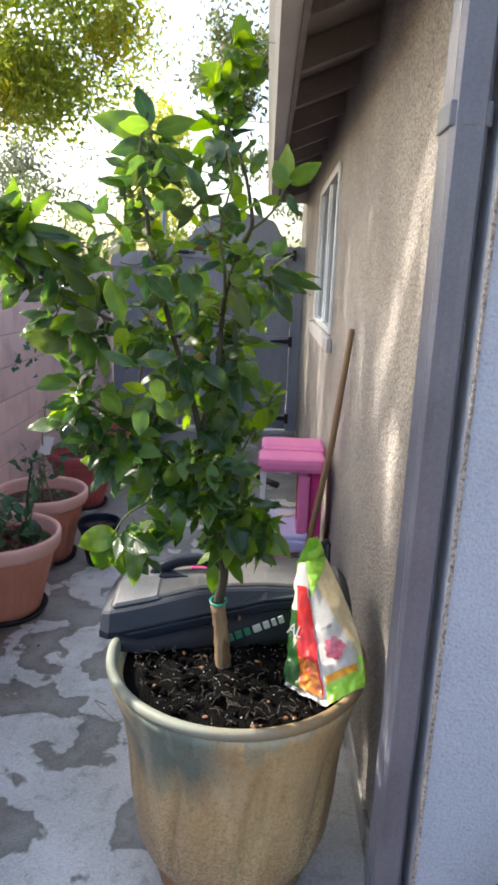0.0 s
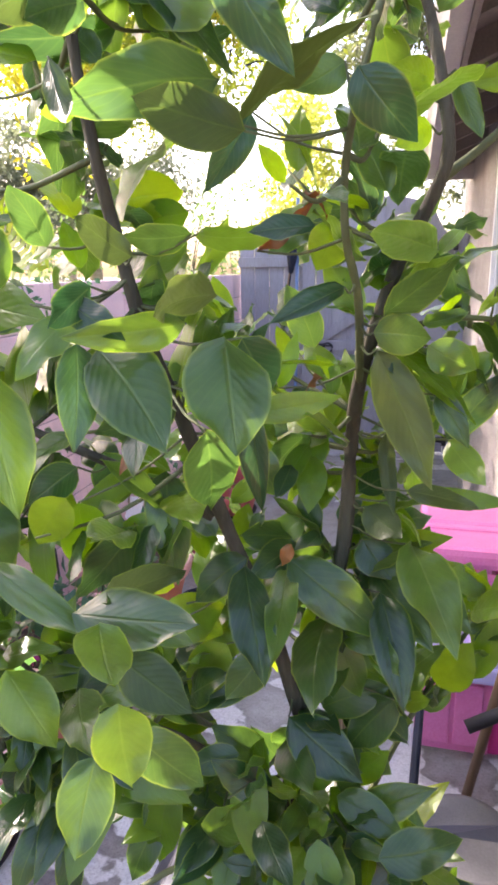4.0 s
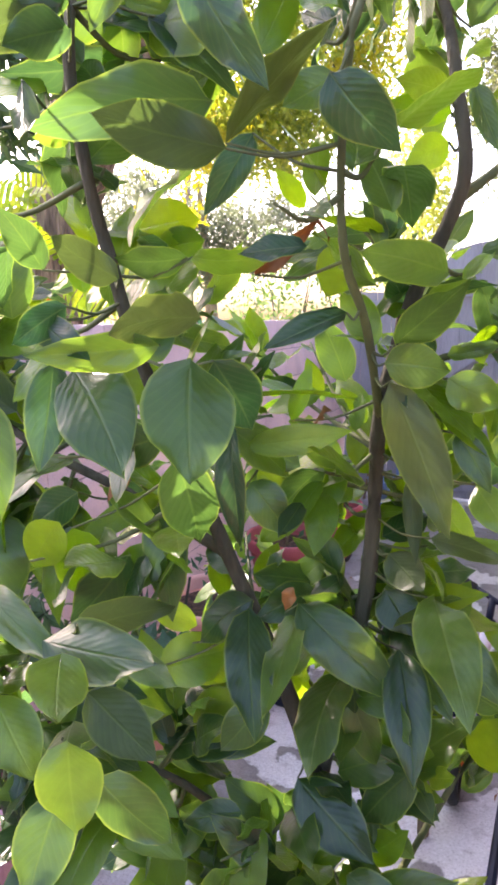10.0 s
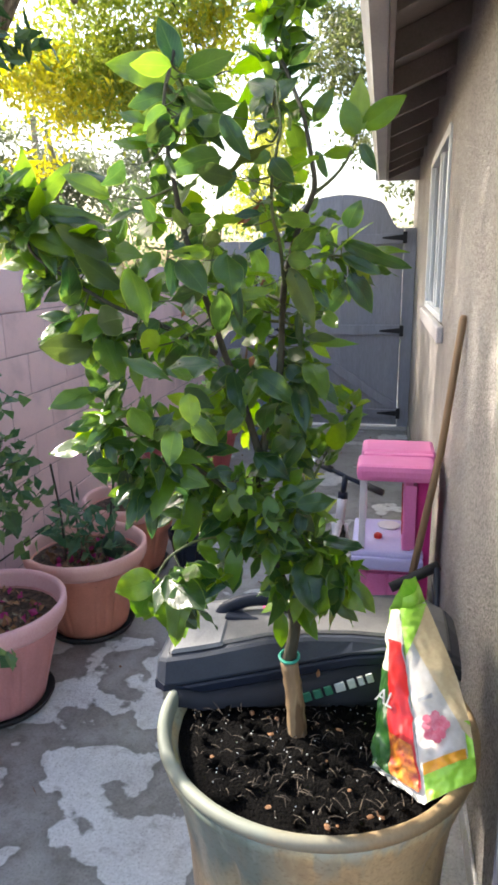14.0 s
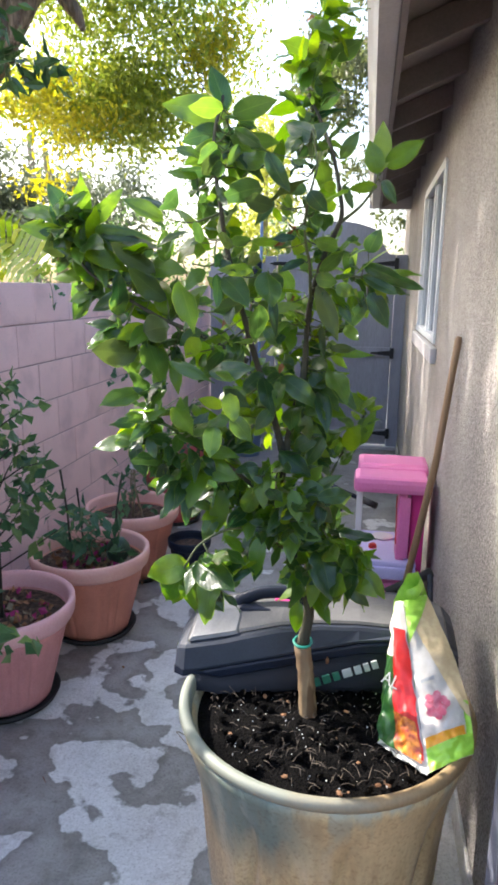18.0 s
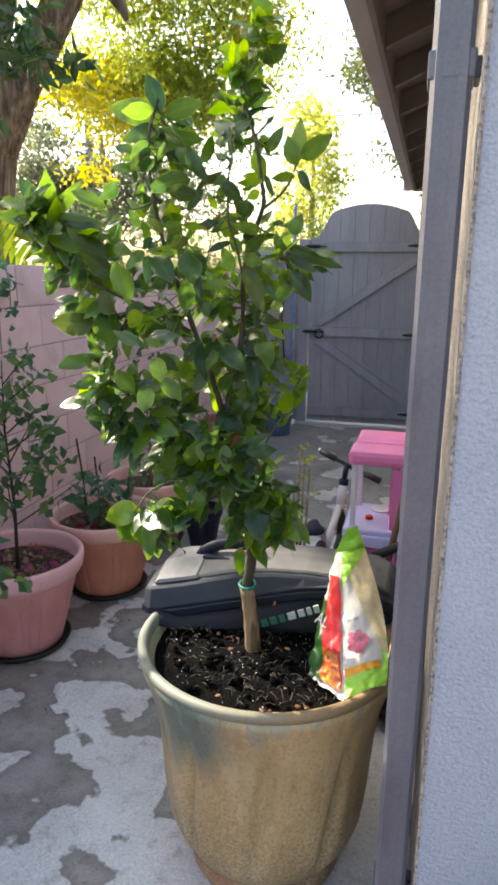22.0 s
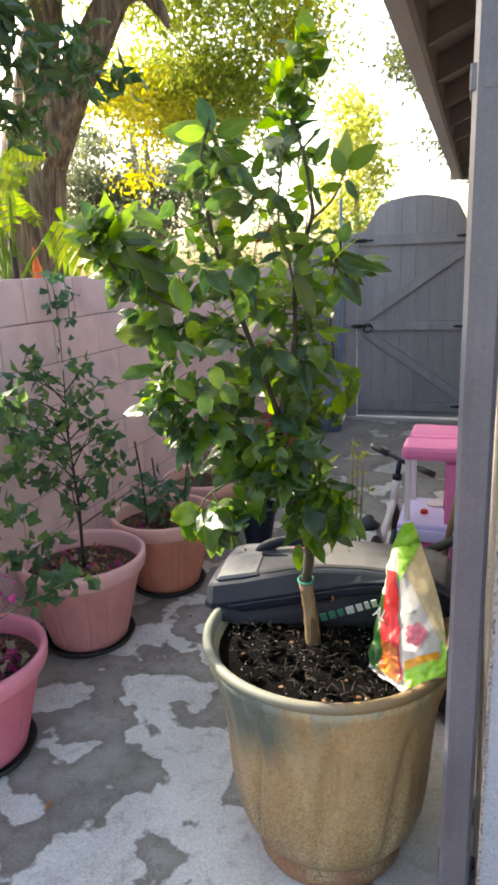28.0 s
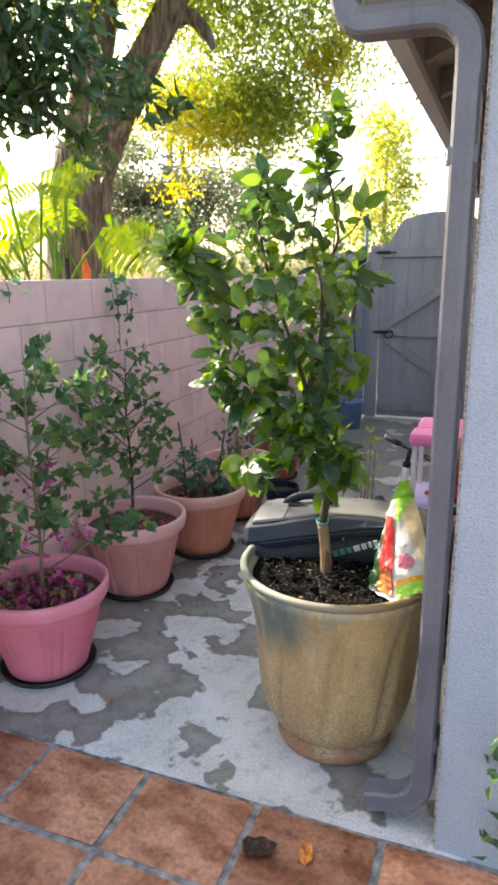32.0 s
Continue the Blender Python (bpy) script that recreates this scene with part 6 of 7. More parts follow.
for i, (a, wd, mt) in enumerate(((0.075, 0.020, "greenink"), (0.100, 0.020, "greenink"), (0.125, 0.018, "greenink"), (0.149, 0.024, "ink"), (0.178, 0.018, "ink"), (0.201, 0.014, "ink"), (0.220, 0.016, "ink"))):
    m = Matrix.Translation(Vector((a, 1.933 + 0.15 * a, 0.690 + 0.37 * (a - 0.073))) - CO) @ Matrix.Rotation(-0.34, 4, "Y") @ Matrix.Rotation(0.15, 4, "Z")
    part("print_bar", box((0, 0, 0), (wd, 0.006, 0.022), 0.002, m=m), M[mt], catch, "printed lettering bar")
me = RNG.choice(leaves_d)
fl = new("fallen_leaf", me)
fl.matrix_world = Matrix.Translation((0.105, 1.955, 0.755)) @ Matrix.Rotation(1.2, 4, "X") @ Matrix.Scale(0.5, 4)
tagged(fl, "small dry orange leaf on the grass bag", "leaf")

# ---- mower behind the planter ----
mower = thing("lawn_mower", "black electric lawn mower folded behind the planter", "lawn mower", (0.27, 2.72, 0))
part("deck", lathe([(0.20, 0.06), (0.225, 0.08), (0.225, 0.16), (0.19, 0.20), (0.10, 0.22)], 28), M["black"], mower, "", True)
part("motor_cover", lathe([(0.13, 0.2), (0.135, 0.3), (0.12, 0.38), (0.07, 0.41)], 24), M["greyplastic"], mower, "", True)
for sx, sy in ((-1, -1), (1, -1), (-1, 1), (1, 1)):
    w = part("wheel", tube([(sx * 0.19, sy * 0.19, 0.085), (sx * 0.225, sy * 0.19, 0.085)], 0.085, 18), M["rubber"], mower)
    part("hub", tube([(sx * 0.185, sy * 0.19, 0.085), (sx * 0.23, sy * 0.19, 0.085)], 0.04, 12), M["greyplastic"], w)
for sx in (-0.13, 0.17):
    part("handle_tube", tube([(sx, -0.2, 0.2), (sx, -0.02, 0.45), (sx + 0.02, 0.28, 0.56)], 0.012, 8), M["black"], mower)
part("handle_grip", tube([(0.02, 0.28, 0.47), (0.12, 0.30, 0.52), (0.20, 0.32, 0.56)], 0.020, 10), M["rubber"], mower, "black foam grip", True)

# ---- broom handle ----
st = tagged(mesh_ob("wooden_pole", tube([(0.30, 3.13, 0.0), (0.40, 3.12, 0.62), (0.46, 3.12, 1.0), (WX - 0.016, 3.125, 1.49), (WX - 0.014, 3.125, 1.503)], [0.015, 0.015, 0.0145, 0.014, 0.009], 10), M["stickwood"], True), "worn brown wooden pole leaning on the stucco wall", "pole")

# ---- pink toy stand ----
toy = thing("toy_stand", "pink and white plastic toy kitchen with lilac shelf", "toy kitchen", (0.31, 3.64, 0))
TY = Vector((0.31, 3.64, 0))


def tb(name, lo, hi, material, bevel=0.01, label="", parent=None):
    return part(name, box(lo, hi, bevel, m=Matrix.Translation(-TY)), M[material], parent or toy, label)


tp = tb("top", (0.135, 3.43, 0.755), (0.475, 3.63, 0.83), "pink", 0.025, "moulded pink canopy")
tb("top_back", (0.15, 3.635, 0.775), (0.49, 3.86, 0.845), "pink", 0.025, "", tp)
tb("roof_ridge", (0.16, 3.60, 0.78), (0.48, 3.66, 0.838), "pink", 0.012, "", tp)
for x, y in ((0.165, 3.475), (0.165, 3.80), (0.20, 3.47)):
    if x < 0.19:
        tb("leg", (x - 0.014, y - 0.016, 0.0), (x + 0.014, y + 0.016, 0.77), "white", 0.005)
pn = tb("side_panel", (0.345, 3.455, 0.40), (0.385, 3.60, 0.77), "pink", 0.01, "pink pillar with scribbles")
for k in range(4):
    tb("red_scribble", (0.340, 3.475 + 0.03 * k, 0.50 + 0.05 * k), (0.3465, 3.485 + 0.03 * k, 0.56 + 0.05 * k), "red", 0.001, "", pn)
tb("pillar_front", (0.35, 3.448, 0.44), (0.40, 3.456, 0.74), "pink", 0.003, "", pn)
tb("back_panel", (0.40, 3.47, 0.02), (0.47, 3.84, 0.77), "hotpink", 0.012, "deep pink back panel")
sh = tb("shelf", (0.12, 3.42, 0.395), (0.44, 3.84, 0.43), "lilac", 0.014, "pale lilac counter")
tb("shelf_lip", (0.12, 3.405, 0.345), (0.44, 3.43, 0.405), "lilac", 0.010, "", sh)
part("red_knob", lathe([(0.0, 0.43), (0.02, 0.43), (0.02, 0.445), (0.012, 0.452), (0.0, 0.452)], 12), M["red"], sh).location = (-0.07, -0.05, 0)
part("basin_ring", lathe([(0.05, 0.431), (0.056, 0.438), (0.05, 0.44)], 18), M["white"], sh).location = (-0.02, 0.1, 0)
tb("lower_front", (0.16, 3.44, 0.04), (0.42, 3.46, 0.345), "pink", 0.006, "pink cupboard front")
tb("cupboard_door", (0.19, 3.43, 0.07), (0.28, 3.441, 0.32), "pink", 0.005)
tb("cupboard_door", (0.295, 3.43, 0.07), (0.39, 3.441, 0.32), "pink", 0.005)

# ---- child's bike ----
bike = thing("kids_bike", "small white kids bike with black handlebar and orange wheel", "bicycle", (0.05, 3.95, 0))
KO = Vector((0.05, 3.95, 0))


def kt(name, pts, r, material, parent=None, sides=8, label=""):
    return part(name, tube([Vector(p) - KO for p in pts], r, sides), M[material], parent or bike, label, True)


hb = kt("handlebar", [(-0.10, 4.20, 0.60), (0.03, 4.13, 0.565), (0.06, 4.11, 0.555), (0.24, 4.03, 0.51)], 0.012, "black")
for a, b2 in (((-0.115, 4.21, 0.604), (-0.02, 4.155, 0.579)), ((0.17, 4.06, 0.528), (0.26, 4.02, 0.505))):
    kt("grip", [a, b2], 0.019, "rubber", hb, 10)
kt("bar_cap", [(-0.13, 4.215, 0.608), (-0.115, 4.21, 0.604)], 0.020, "steel", hb, 10)
kt("stem", [(0.055, 4.11, 0.56), (0.045, 4.09, 0.47)], 0.016, "black")
kt("stem_clamp", [(0.045, 4.09, 0.475), (0.043, 4.087, 0.44)], 0.028, "black")
kt("head_tube", [(0.043, 4.087, 0.45), (0.03, 4.06, 0.30)], 0.026, "white")
kt("down_tube", [(0.03, 4.06, 0.32), (0.0, 3.92, 0.20), (0.0, 3.75, 0.17)], 0.022, "white")
kt("seat_tube", [(0.0, 3.75, 0.16), (-0.015, 3.70, 0.29)], 0.016, "white")
for dx in (-0.035, 0.035):
    kt("fork_blade", [(0.03 + dx, 4.06, 0.30), (0.045 + dx, 4.12, 0.14)], 0.011, "white")
    kt("chain_stay", [(dx, 3.76, 0.17), (dx - 0.01, 3.58, 0.13)], 0.010, "white")
bm = bmesh.new()
bmesh.ops.create_uvsphere(bm, u_segments=16, v_segments=8, radius=1.0)
for v in bm.verts:
    f = 1.0 if v.co.y < 0 else 0.55
    v.co = Vector((v.co.x * 0.075 * f, v.co.y * 0.11, v.co.z * 0.026 - 0.012 * v.co.x ** 2)) + Vector((-0.07, 3.68, 0.315)) - KO
part("saddle", bm, M["black"], bike, "black moulded saddle", True)
for c, nm in (((0.045, 4.12, 0.14), "orange"), ((-0.01, 3.57, 0.14), "orange")):
    tyre = kt("wheel", [Vector(c) + Vector((0, 0.12 * math.cos(a), 0.12 * math.sin(a))) for a in [i * math.pi / 12 for i in range(25)]], 0.020, "rubber", None, 8)
    kt("rim", [Vector(c) + Vector((0, 0.097 * math.cos(a), 0.097 * math.sin(a))) for a in [i * math.pi / 12 for i in range(25)]], 0.010, nm, tyre, 6)
    kt("hub", [Vector(c) + Vector((-0.03, 0, 0)), Vector(c) + Vector((0.03, 0, 0))], 0.02, nm, tyre, 8)
    for i in range(5):
        a = i * 2 * math.pi / 5
        kt("spoke", [Vector(c), Vector(c) + Vector((0, 0.095 * math.cos(a), 0.095 * math.sin(a)))], 0.008, nm, tyre, 6)

# ---- row of pots along the block wall ----


def flower_pot(name, at, R0, h, material, label, saucer=True, group="pots along the wall"):
    ob = thing(name, label, "plant pot", (*at, 0), group)
    rb = R0 * 0.61
    t = 0.008
    z0 = 0.012 if saucer else 0.0

    def ribs(u, z):
        if z < 0.10 * h or z > 0.70 * h:
            return 0.0
        k = (u * 6) % 1.0
        return -0.0075 * max(0.0, math.sin(k * math.pi * 2 * 5)) ** 0.7 if k < 0.6 else 0.0
    body = [(rb * 0.94, z0), (rb, z0 + 0.012)] + [(rb + (R0 * 0.91 - rb) * q / 8, z0 + 0.012 + (h * 0.84 - 0.012 - z0) * q / 8) for q in range(1, 9)] + [(R0 * 0.91 - t, h * 0.84), (R0 * 0.84 - t, h * 0.6)]
    part("pot_body", lathe(body, 240, wob=ribs), M[material], ob, smooth=True)
    rm = [(R0 * 0.90, h * 0.80), (R0 * 0.955, h * 0.82), (R0 * 0.985, h * 0.86), (R0, h * 0.93), (R0 * 0.995, h * 0.985), (R0 * 0.97, h), (R0 * 0.93, h * 0.995), (R0 * 0.905, h * 0.96), (R0 * 0.89, h * 0.84)]
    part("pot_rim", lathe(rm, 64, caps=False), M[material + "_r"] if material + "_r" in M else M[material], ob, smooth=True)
    part("pot_soil", lathe([(0.01, h * 0.82), (R0 * 0.55, h * 0.825), (R0 * 0.89, h * 0.82), (R0 * 0.86, h * 0.72), (0.01, h * 0.7)], 32, wob=lambda u, z: 0), M["mulch"], ob, "soil under dry leaf litter")
    if saucer:
        part("saucer", lathe([(rb * 1.0, 0.001), (rb * 1.12, 0.004), (rb * 1.2, 0.03), (rb * 1.17, 0.032), (rb * 1.08, 0.012), (rb * 0.2, 0.010)], 48), M[material + "_s"] if material + "_s" in M else M["rubber"], ob, "dirty dark saucer", True)
    return ob


PA, PB, PC2, PD = (-1.215, 1.875), (-1.245, 2.695), (-1.125, 3.315), (-1.15, 3.985)
flower_pot("flower_pot", PA, 0.29, 0.415, "magentapot", "magenta plastic pot with ribbed sides and fallen bracts")
flower_pot("flower_pot", PB, 0.295, 0.44, "rosepot", "dusty rose plastic pot with ribbed sides")
flower_pot("flower_pot", PC2, 0.29, 0.43, "terracotta", "terracotta coloured plastic pot with thick rim")
flower_pot("flower_pot", PD, 0.275, 0.43, "terracotta", "terracotta plastic pot holding a tagged seedling")
flower_pot("flower_pot", (-1.17, 4.95), 0.25, 0.42, "redpot", "faded red plastic pot near the gate")
flower_pot("flower_pot", (-1.15, 5.75), 0.25, 0.42, "redpot", "faded red plastic pot near the gate")
flower_pot("nursery_pot", (-0.79, 3.93), 0.125, 0.27, "black", "small black nursery pot on the concrete", False)


def shrub(name, label, at, h, spread, n_br, n_leaf, leaf, size, stem_mat="bark", seed=3, z0=0.32, aspect=0.5, cat="shrub", low=0.3):
    """Thin stems that fork, with blades gathered along the upper stems."""
    rg = random.Random(seed)
    ob = thing(name, label, cat, (*at, z0))
    spots, bm = [], bmesh.new()
    tube([(0, 0, 0), (0.008, 0.005, h * 0.35), (-0.006, 0, h * 0.7), (0.004, 0.004, h)], [0.009, 0.007, 0.005, 0.002], 7, bm)
    for i in range(n_br):
        t = low + (0.95 - low) * i / n_br
        a = i * 2.4 + rg.uniform(-0.4, 0.4)
        ln = spread * (1.1 - 0.55 * t) * rg.uniform(0.7, 1.1)
        p0 = Vector((0.004, 0, h * t))
        p1 = p0 + Vector((math.cos(a) * ln * 0.5, math.sin(a) * ln * 0.5, ln * 0.35))
        p2 = p0 + Vector((math.cos(a) * ln, math.sin(a) * ln, ln * rg.uniform(0.4, 0.8)))
        tube([p0, p1, p2], [0.004, 0.003, 0.0012], 5, bm)
        for k in range(max(1, n_leaf // n_br)):
            q = rg.uniform(0.5, 1.08)
            c = p0.lerp(p1, q * 2) if q < 0.5 else p1.lerp(p2, q * 2 - 1)
            spots.append(((c.x + rg.gauss(0, 0.02), c.y + rg.gauss(0, 0.02), c.z + rg.gauss(0, 0.02)), 1.0))
    part("stem_system", bm, M[stem_mat], ob, smooth=True)["kind"] = "stuff"
    leaf_cloud("foliage", spots, size, M[leaf], ob, aspect, 0.15, seed)
    return ob


shrub("rose_shrub", "leggy young shrub with small glossy green leaves", PB, 0.98, 0.34, 26, 400, "shrub", 0.068, seed=5, low=0.25, aspect=0.62)
shrub("bougainvillea", "straggly bougainvillea with magenta bracts", PA, 1.02, 0.44, 20, 700, "shrub", 0.068, "drystem", seed=6, low=0.12, aspect=0.66)
shrub("leafy_shrub", "straggly green shrub trained against the block wall", (-1.36, 1.35), 1.25, 0.42, 30, 1100, "shrub", 0.070, "drystem", seed=16, z0=0.0, low=0.35, aspect=0.62)
shrub("seedling", "young plant with broad grey-green leaves and bare twigs", PC2, 0.26, 0.18, 11, 66, "vine", 0.095, "drystem", seed=8, low=0.1)
shrub("seedling", "seedling with a white tag on bare stems", PD, 0.34, 0.18, 9, 46, "vine", 0.07, "drystem", seed=9, low=0.1)
shrub("seedling", "small leafy seedling in a red pot", (-1.17, 4.95), 0.3, 0.2, 8, 60, "vine", 0.06, "drystem", seed=10, low=0.1)
shrub("seedling", "small leafy seedling in a red pot", (-1.15, 5.75), 0.4, 0.2, 8, 60, "vine", 0.06, "drystem", seed=11, low=0.1)
shrub("corner_shrub", "small green shrub at the foot of the front wall", (0.83, 1.34), 0.55, 0.20, 18, 300, "shrub", 0.05, "greenbark", seed=12, z0=0.0, low=0.05)
for base, rot, n in ((PA, 0, 90), (PB, 1, 46), (PC2, 2, 24)):
    lit = thing("leaf_litter", "dry leaves and magenta bracts on pot soil", "leaf litter", (*base, 0.374), kind="stuff")
    rg = random.Random(40 + rot)
    for mt, cnt in (("petal", n), ("chip", 75), ("drystem", 30)):
        spots = []
        for _ in range(cnt):
            a, r = rg.uniform(0, 6.28), 0.2 * math.sqrt(rg.random())
            spots.append(((r * math.cos(a), r * math.sin(a), rg.uniform(-0.012, 0.004)), 1.0))
        leaf_cloud("litter", spots, 0.04, M[mt], lit, 0.8, 0.0, 50 + rot)
tag = thing("plant_tag", "white plastic plant tag on a bare stem", "tag", (-1.07, 3.72, 0.60))
part("tag_label", box((-0.03, -0.002, 0.12), (0.03, 0.002, 0.22), 0.001, m=Matrix.Rotation(0.5, 4, "Z") @ Matrix.Rotation(0.3, 4, "Y")), M["white"], tag)
part("tag_stem", tube([(0.02, 0.2, -0.28), (0, 0.1, -0.02), (0.03, 0.0, 0.2), (0.06, 0.0, 0.42)], [0.007, 0.006, 0.005, 0.003], 6), M["drystem"], tag)
dry = thing("dry_stalks", "tall dry plant stalks with a few pale leaves", "plant", (-0.09, 3.34, 0))
for dx, dy, hh in ((0, 0, 0.88), (0.05, 0.02, 0.74), (-0.03, 0.03, 0.6), (0.03, -0.02, 0.8)):
    part("stalk", tube([(dx * 0.3, dy * 0.3, 0.0), (dx * 0.7, dy, hh * 0.5), (dx, dy, hh)], [0.008, 0.007, 0.004], 6), M["drystem"], dry, smooth=True)
leaf_cloud("withered_leaves", [((RNG.gauss(0.02, 0.03), RNG.gauss(0, 0.03), RNG.uniform(0.5, 0.88)), 1.0) for _ in range(26)], 0.05, M["pale"], dry, 0.4, 0.8, 5)

bo = thing("bougainvillea_bracts", "magenta bougainvillea bracts on thin stems", "flowers", (*PA, 0.36), kind="stuff")
leaf_cloud("bracts", [((RNG.gauss(0.03, 0.13), RNG.gauss(-0.05, 0.13), RNG.uniform(0.15, 0.6)), 1.0) for _ in range(46)], 0.035, M["petal"], bo, 0.8, 0.2, 44)

sq = thing("green_squash", "dark green rounded squash resting on pot soil", "squash", (-0.985, 3.33, 0.35))
part("squash_skin", lathe([(0.004, 0.0), (0.035, 0.008), (0.055, 0.035), (0.06, 0.065), (0.052, 0.10), (0.03, 0.128), (0.004, 0.135)], 24, wob=lambda u, z: 0.002 * math.sin(u * 50.27)), M["darkskin"], sq, smooth=True)
part("squash_stem", tube([(0, 0, 0.13), (0.004, 0.003, 0.155), (0.014, 0.006, 0.175)], [0.007, 0.005, 0.004], 6), M["drystem"], sq)
for a, r, h in ((0.6, 0.12, 0.42), (2.2, 0.15, 0.34), (4.0, 0.1, 0.5)):
    tagged(mesh_ob("bare_stick", tube(smooth_path([(PC2[0] + r * math.cos(a), PC2[1] + r * math.sin(a), 0.34), (PC2[0] + r * 1.1 * math.cos(a), PC2[1] + r * math.sin(a), 0.34 + h * 0.5), (PC2[0] + r * 1.4 * math.cos(a), PC2[1] + r * 1.2 * math.sin(a), 0.34 + h)], 4), 0.005, 6), M["bark"], True), "thin bare brown stick standing in pot soil", "stick")

# vine over the wall
vine = thing("hanging_vine", "ivy sprays trailing over the block wall", "vine", (LX + 0.02, 3.05, WTOP))
vb = bmesh.new()
vs = []
rg = random.Random(21)
for yy, ln in ((0.0, 0.42), (0.10, 0.22), (-0.05, 0.16), (0.75, 0.12), (1.3, 0.10), (-0.9, 0.10)):
    pts = [(-0.05, yy, 0.02), (0.015, yy + 0.01, 0.0), (0.02, yy + 0.03, -ln * 0.5), (0.025, yy + 0.02, -ln)]
    tube(smooth_path(pts, 3), 0.003, 5, vb)
    for _ in range(int(ln * 50)):
        vs.append(((0.03 + rg.uniform(0, 0.03), yy + rg.gauss(0.02, 0.035), -rg.uniform(-0.03, ln)), 1.0))
for yy in (4.6, 4.9):
    for _ in range(8):
        vs.append(((0.03, yy - 3.05 + rg.gauss(0, 0.04), -0.62 + rg.gauss(0, 0.05)), 1.0))
part("trailing_stem", vb, M["drystem"], vine)["kind"] = "stuff"
leaf_cloud("vine_leaves", vs, 0.055, M["vine"], vine, 0.8, 0.4, 22)

# pole and net by the gate
net = thing("pool_pole", "blue telescopic pole with a black bundled net", "pool pole", (-0.97, 7.42, 0))
part("blue_pole", tube([(0.0, 0, 0.0), (0.01, 0.04, 2.35)], 0.016, 10), M["blue"], net)
part("bundle", tube([(0.0, -0.02, 1.95), (-0.03, -0.03, 1.85), (-0.04, -0.03, 1.7)], [0.03, 0.05, 0.02], 8), M["black"], net)
part("cord", tube([(-0.04, -0.03, 1.7), (-0.10, -0.04, 1.2), (-0.06, -0.04, 0.7)], 0.008, 6), M["black"], net)
part("second_pole", tube([(-0.3, -0.05, 0.0), (-0.05, 0.03, 1.75)], 0.012, 8), M["stickwood"], net)
bkt = thing("blue_bucket", "blue plastic bucket by the gate", "bucket", (-1.0, 7.0, 0))
part("bucket_shell", lathe([(0.12, 0), (0.15, 0.30), (0.16, 0.31), (0.145, 0.31), (0.115, 0.02), (0.02, 0.02)], 24), M["blue"], bkt, "", True)

# litter on the slab
lit = thing("floor_litter", "scattered dry leaves and twigs on the concrete", "leaf litter", (0, 0, 0.006), kind="stuff")
leaf_cloud("dry_leaves", [((RNG.uniform(-1.3, 0.4), RNG.uniform(1.6, 7.2), 0.004), 0.7) for _ in range(60)], 0.045, M["chip"], lit, 0.55, 0.0, 33)
bm = bmesh.new()
for _ in range(9):
    p = Vector((-0.42 + RNG.gauss(0, 0.05), 2.75 + RNG.gauss(0, 0.06), 0.006))
    tube(smooth_path([p, p + Vector((RNG.gauss(0, 0.05), RNG.gauss(0, 0.05), 0.02)), p + Vector((RNG.gauss(0, 0.09), RNG.gauss(0, 0.09), 0.0))], 3), 0.002, 4, bm)
part("twig_bits", bm, M["drystem"], lit)

dl = thing("dead_leaf", "curled dark brown dead leaf on the tiles", "leaf", (0.03, 1.25, 0.012))
part("curled_blade", lathe([(0.002, 0.0), (0.03, 0.004), (0.042, 0.018), (0.040, 0.024), (0.028, 0.010), (0.004, 0.006)], 14, wob=lambda u, z: 0.012 * math.sin(u * 12.57 + 1) + 0.006 * math.sin(u * 31.4)), M["mulch"], dl, smooth=True)
pl = thing("dry_leaf", "pale orange dry leaf on the tiles", "leaf", (0.18, 1.25, 0.016))
o = new("blade", leaf_mesh("blade", 0.075, 0.045, 0.5, -0.2, 0.08, M["flowerprint"]))
o.parent = pl
o.rotation_euler = (0.15, 0.2, 0.4)

# ---- beyond the wall ----


def lit_streak(p):
    """Drops crown leaves along sun rays, so that chosen streaks on the wall stay lit."""
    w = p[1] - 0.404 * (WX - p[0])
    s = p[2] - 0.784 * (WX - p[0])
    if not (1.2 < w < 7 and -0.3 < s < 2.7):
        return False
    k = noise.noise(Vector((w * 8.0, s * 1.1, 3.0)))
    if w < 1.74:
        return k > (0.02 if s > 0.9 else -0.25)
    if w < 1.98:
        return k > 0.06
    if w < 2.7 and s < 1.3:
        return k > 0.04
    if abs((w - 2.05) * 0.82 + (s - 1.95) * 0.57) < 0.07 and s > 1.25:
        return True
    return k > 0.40


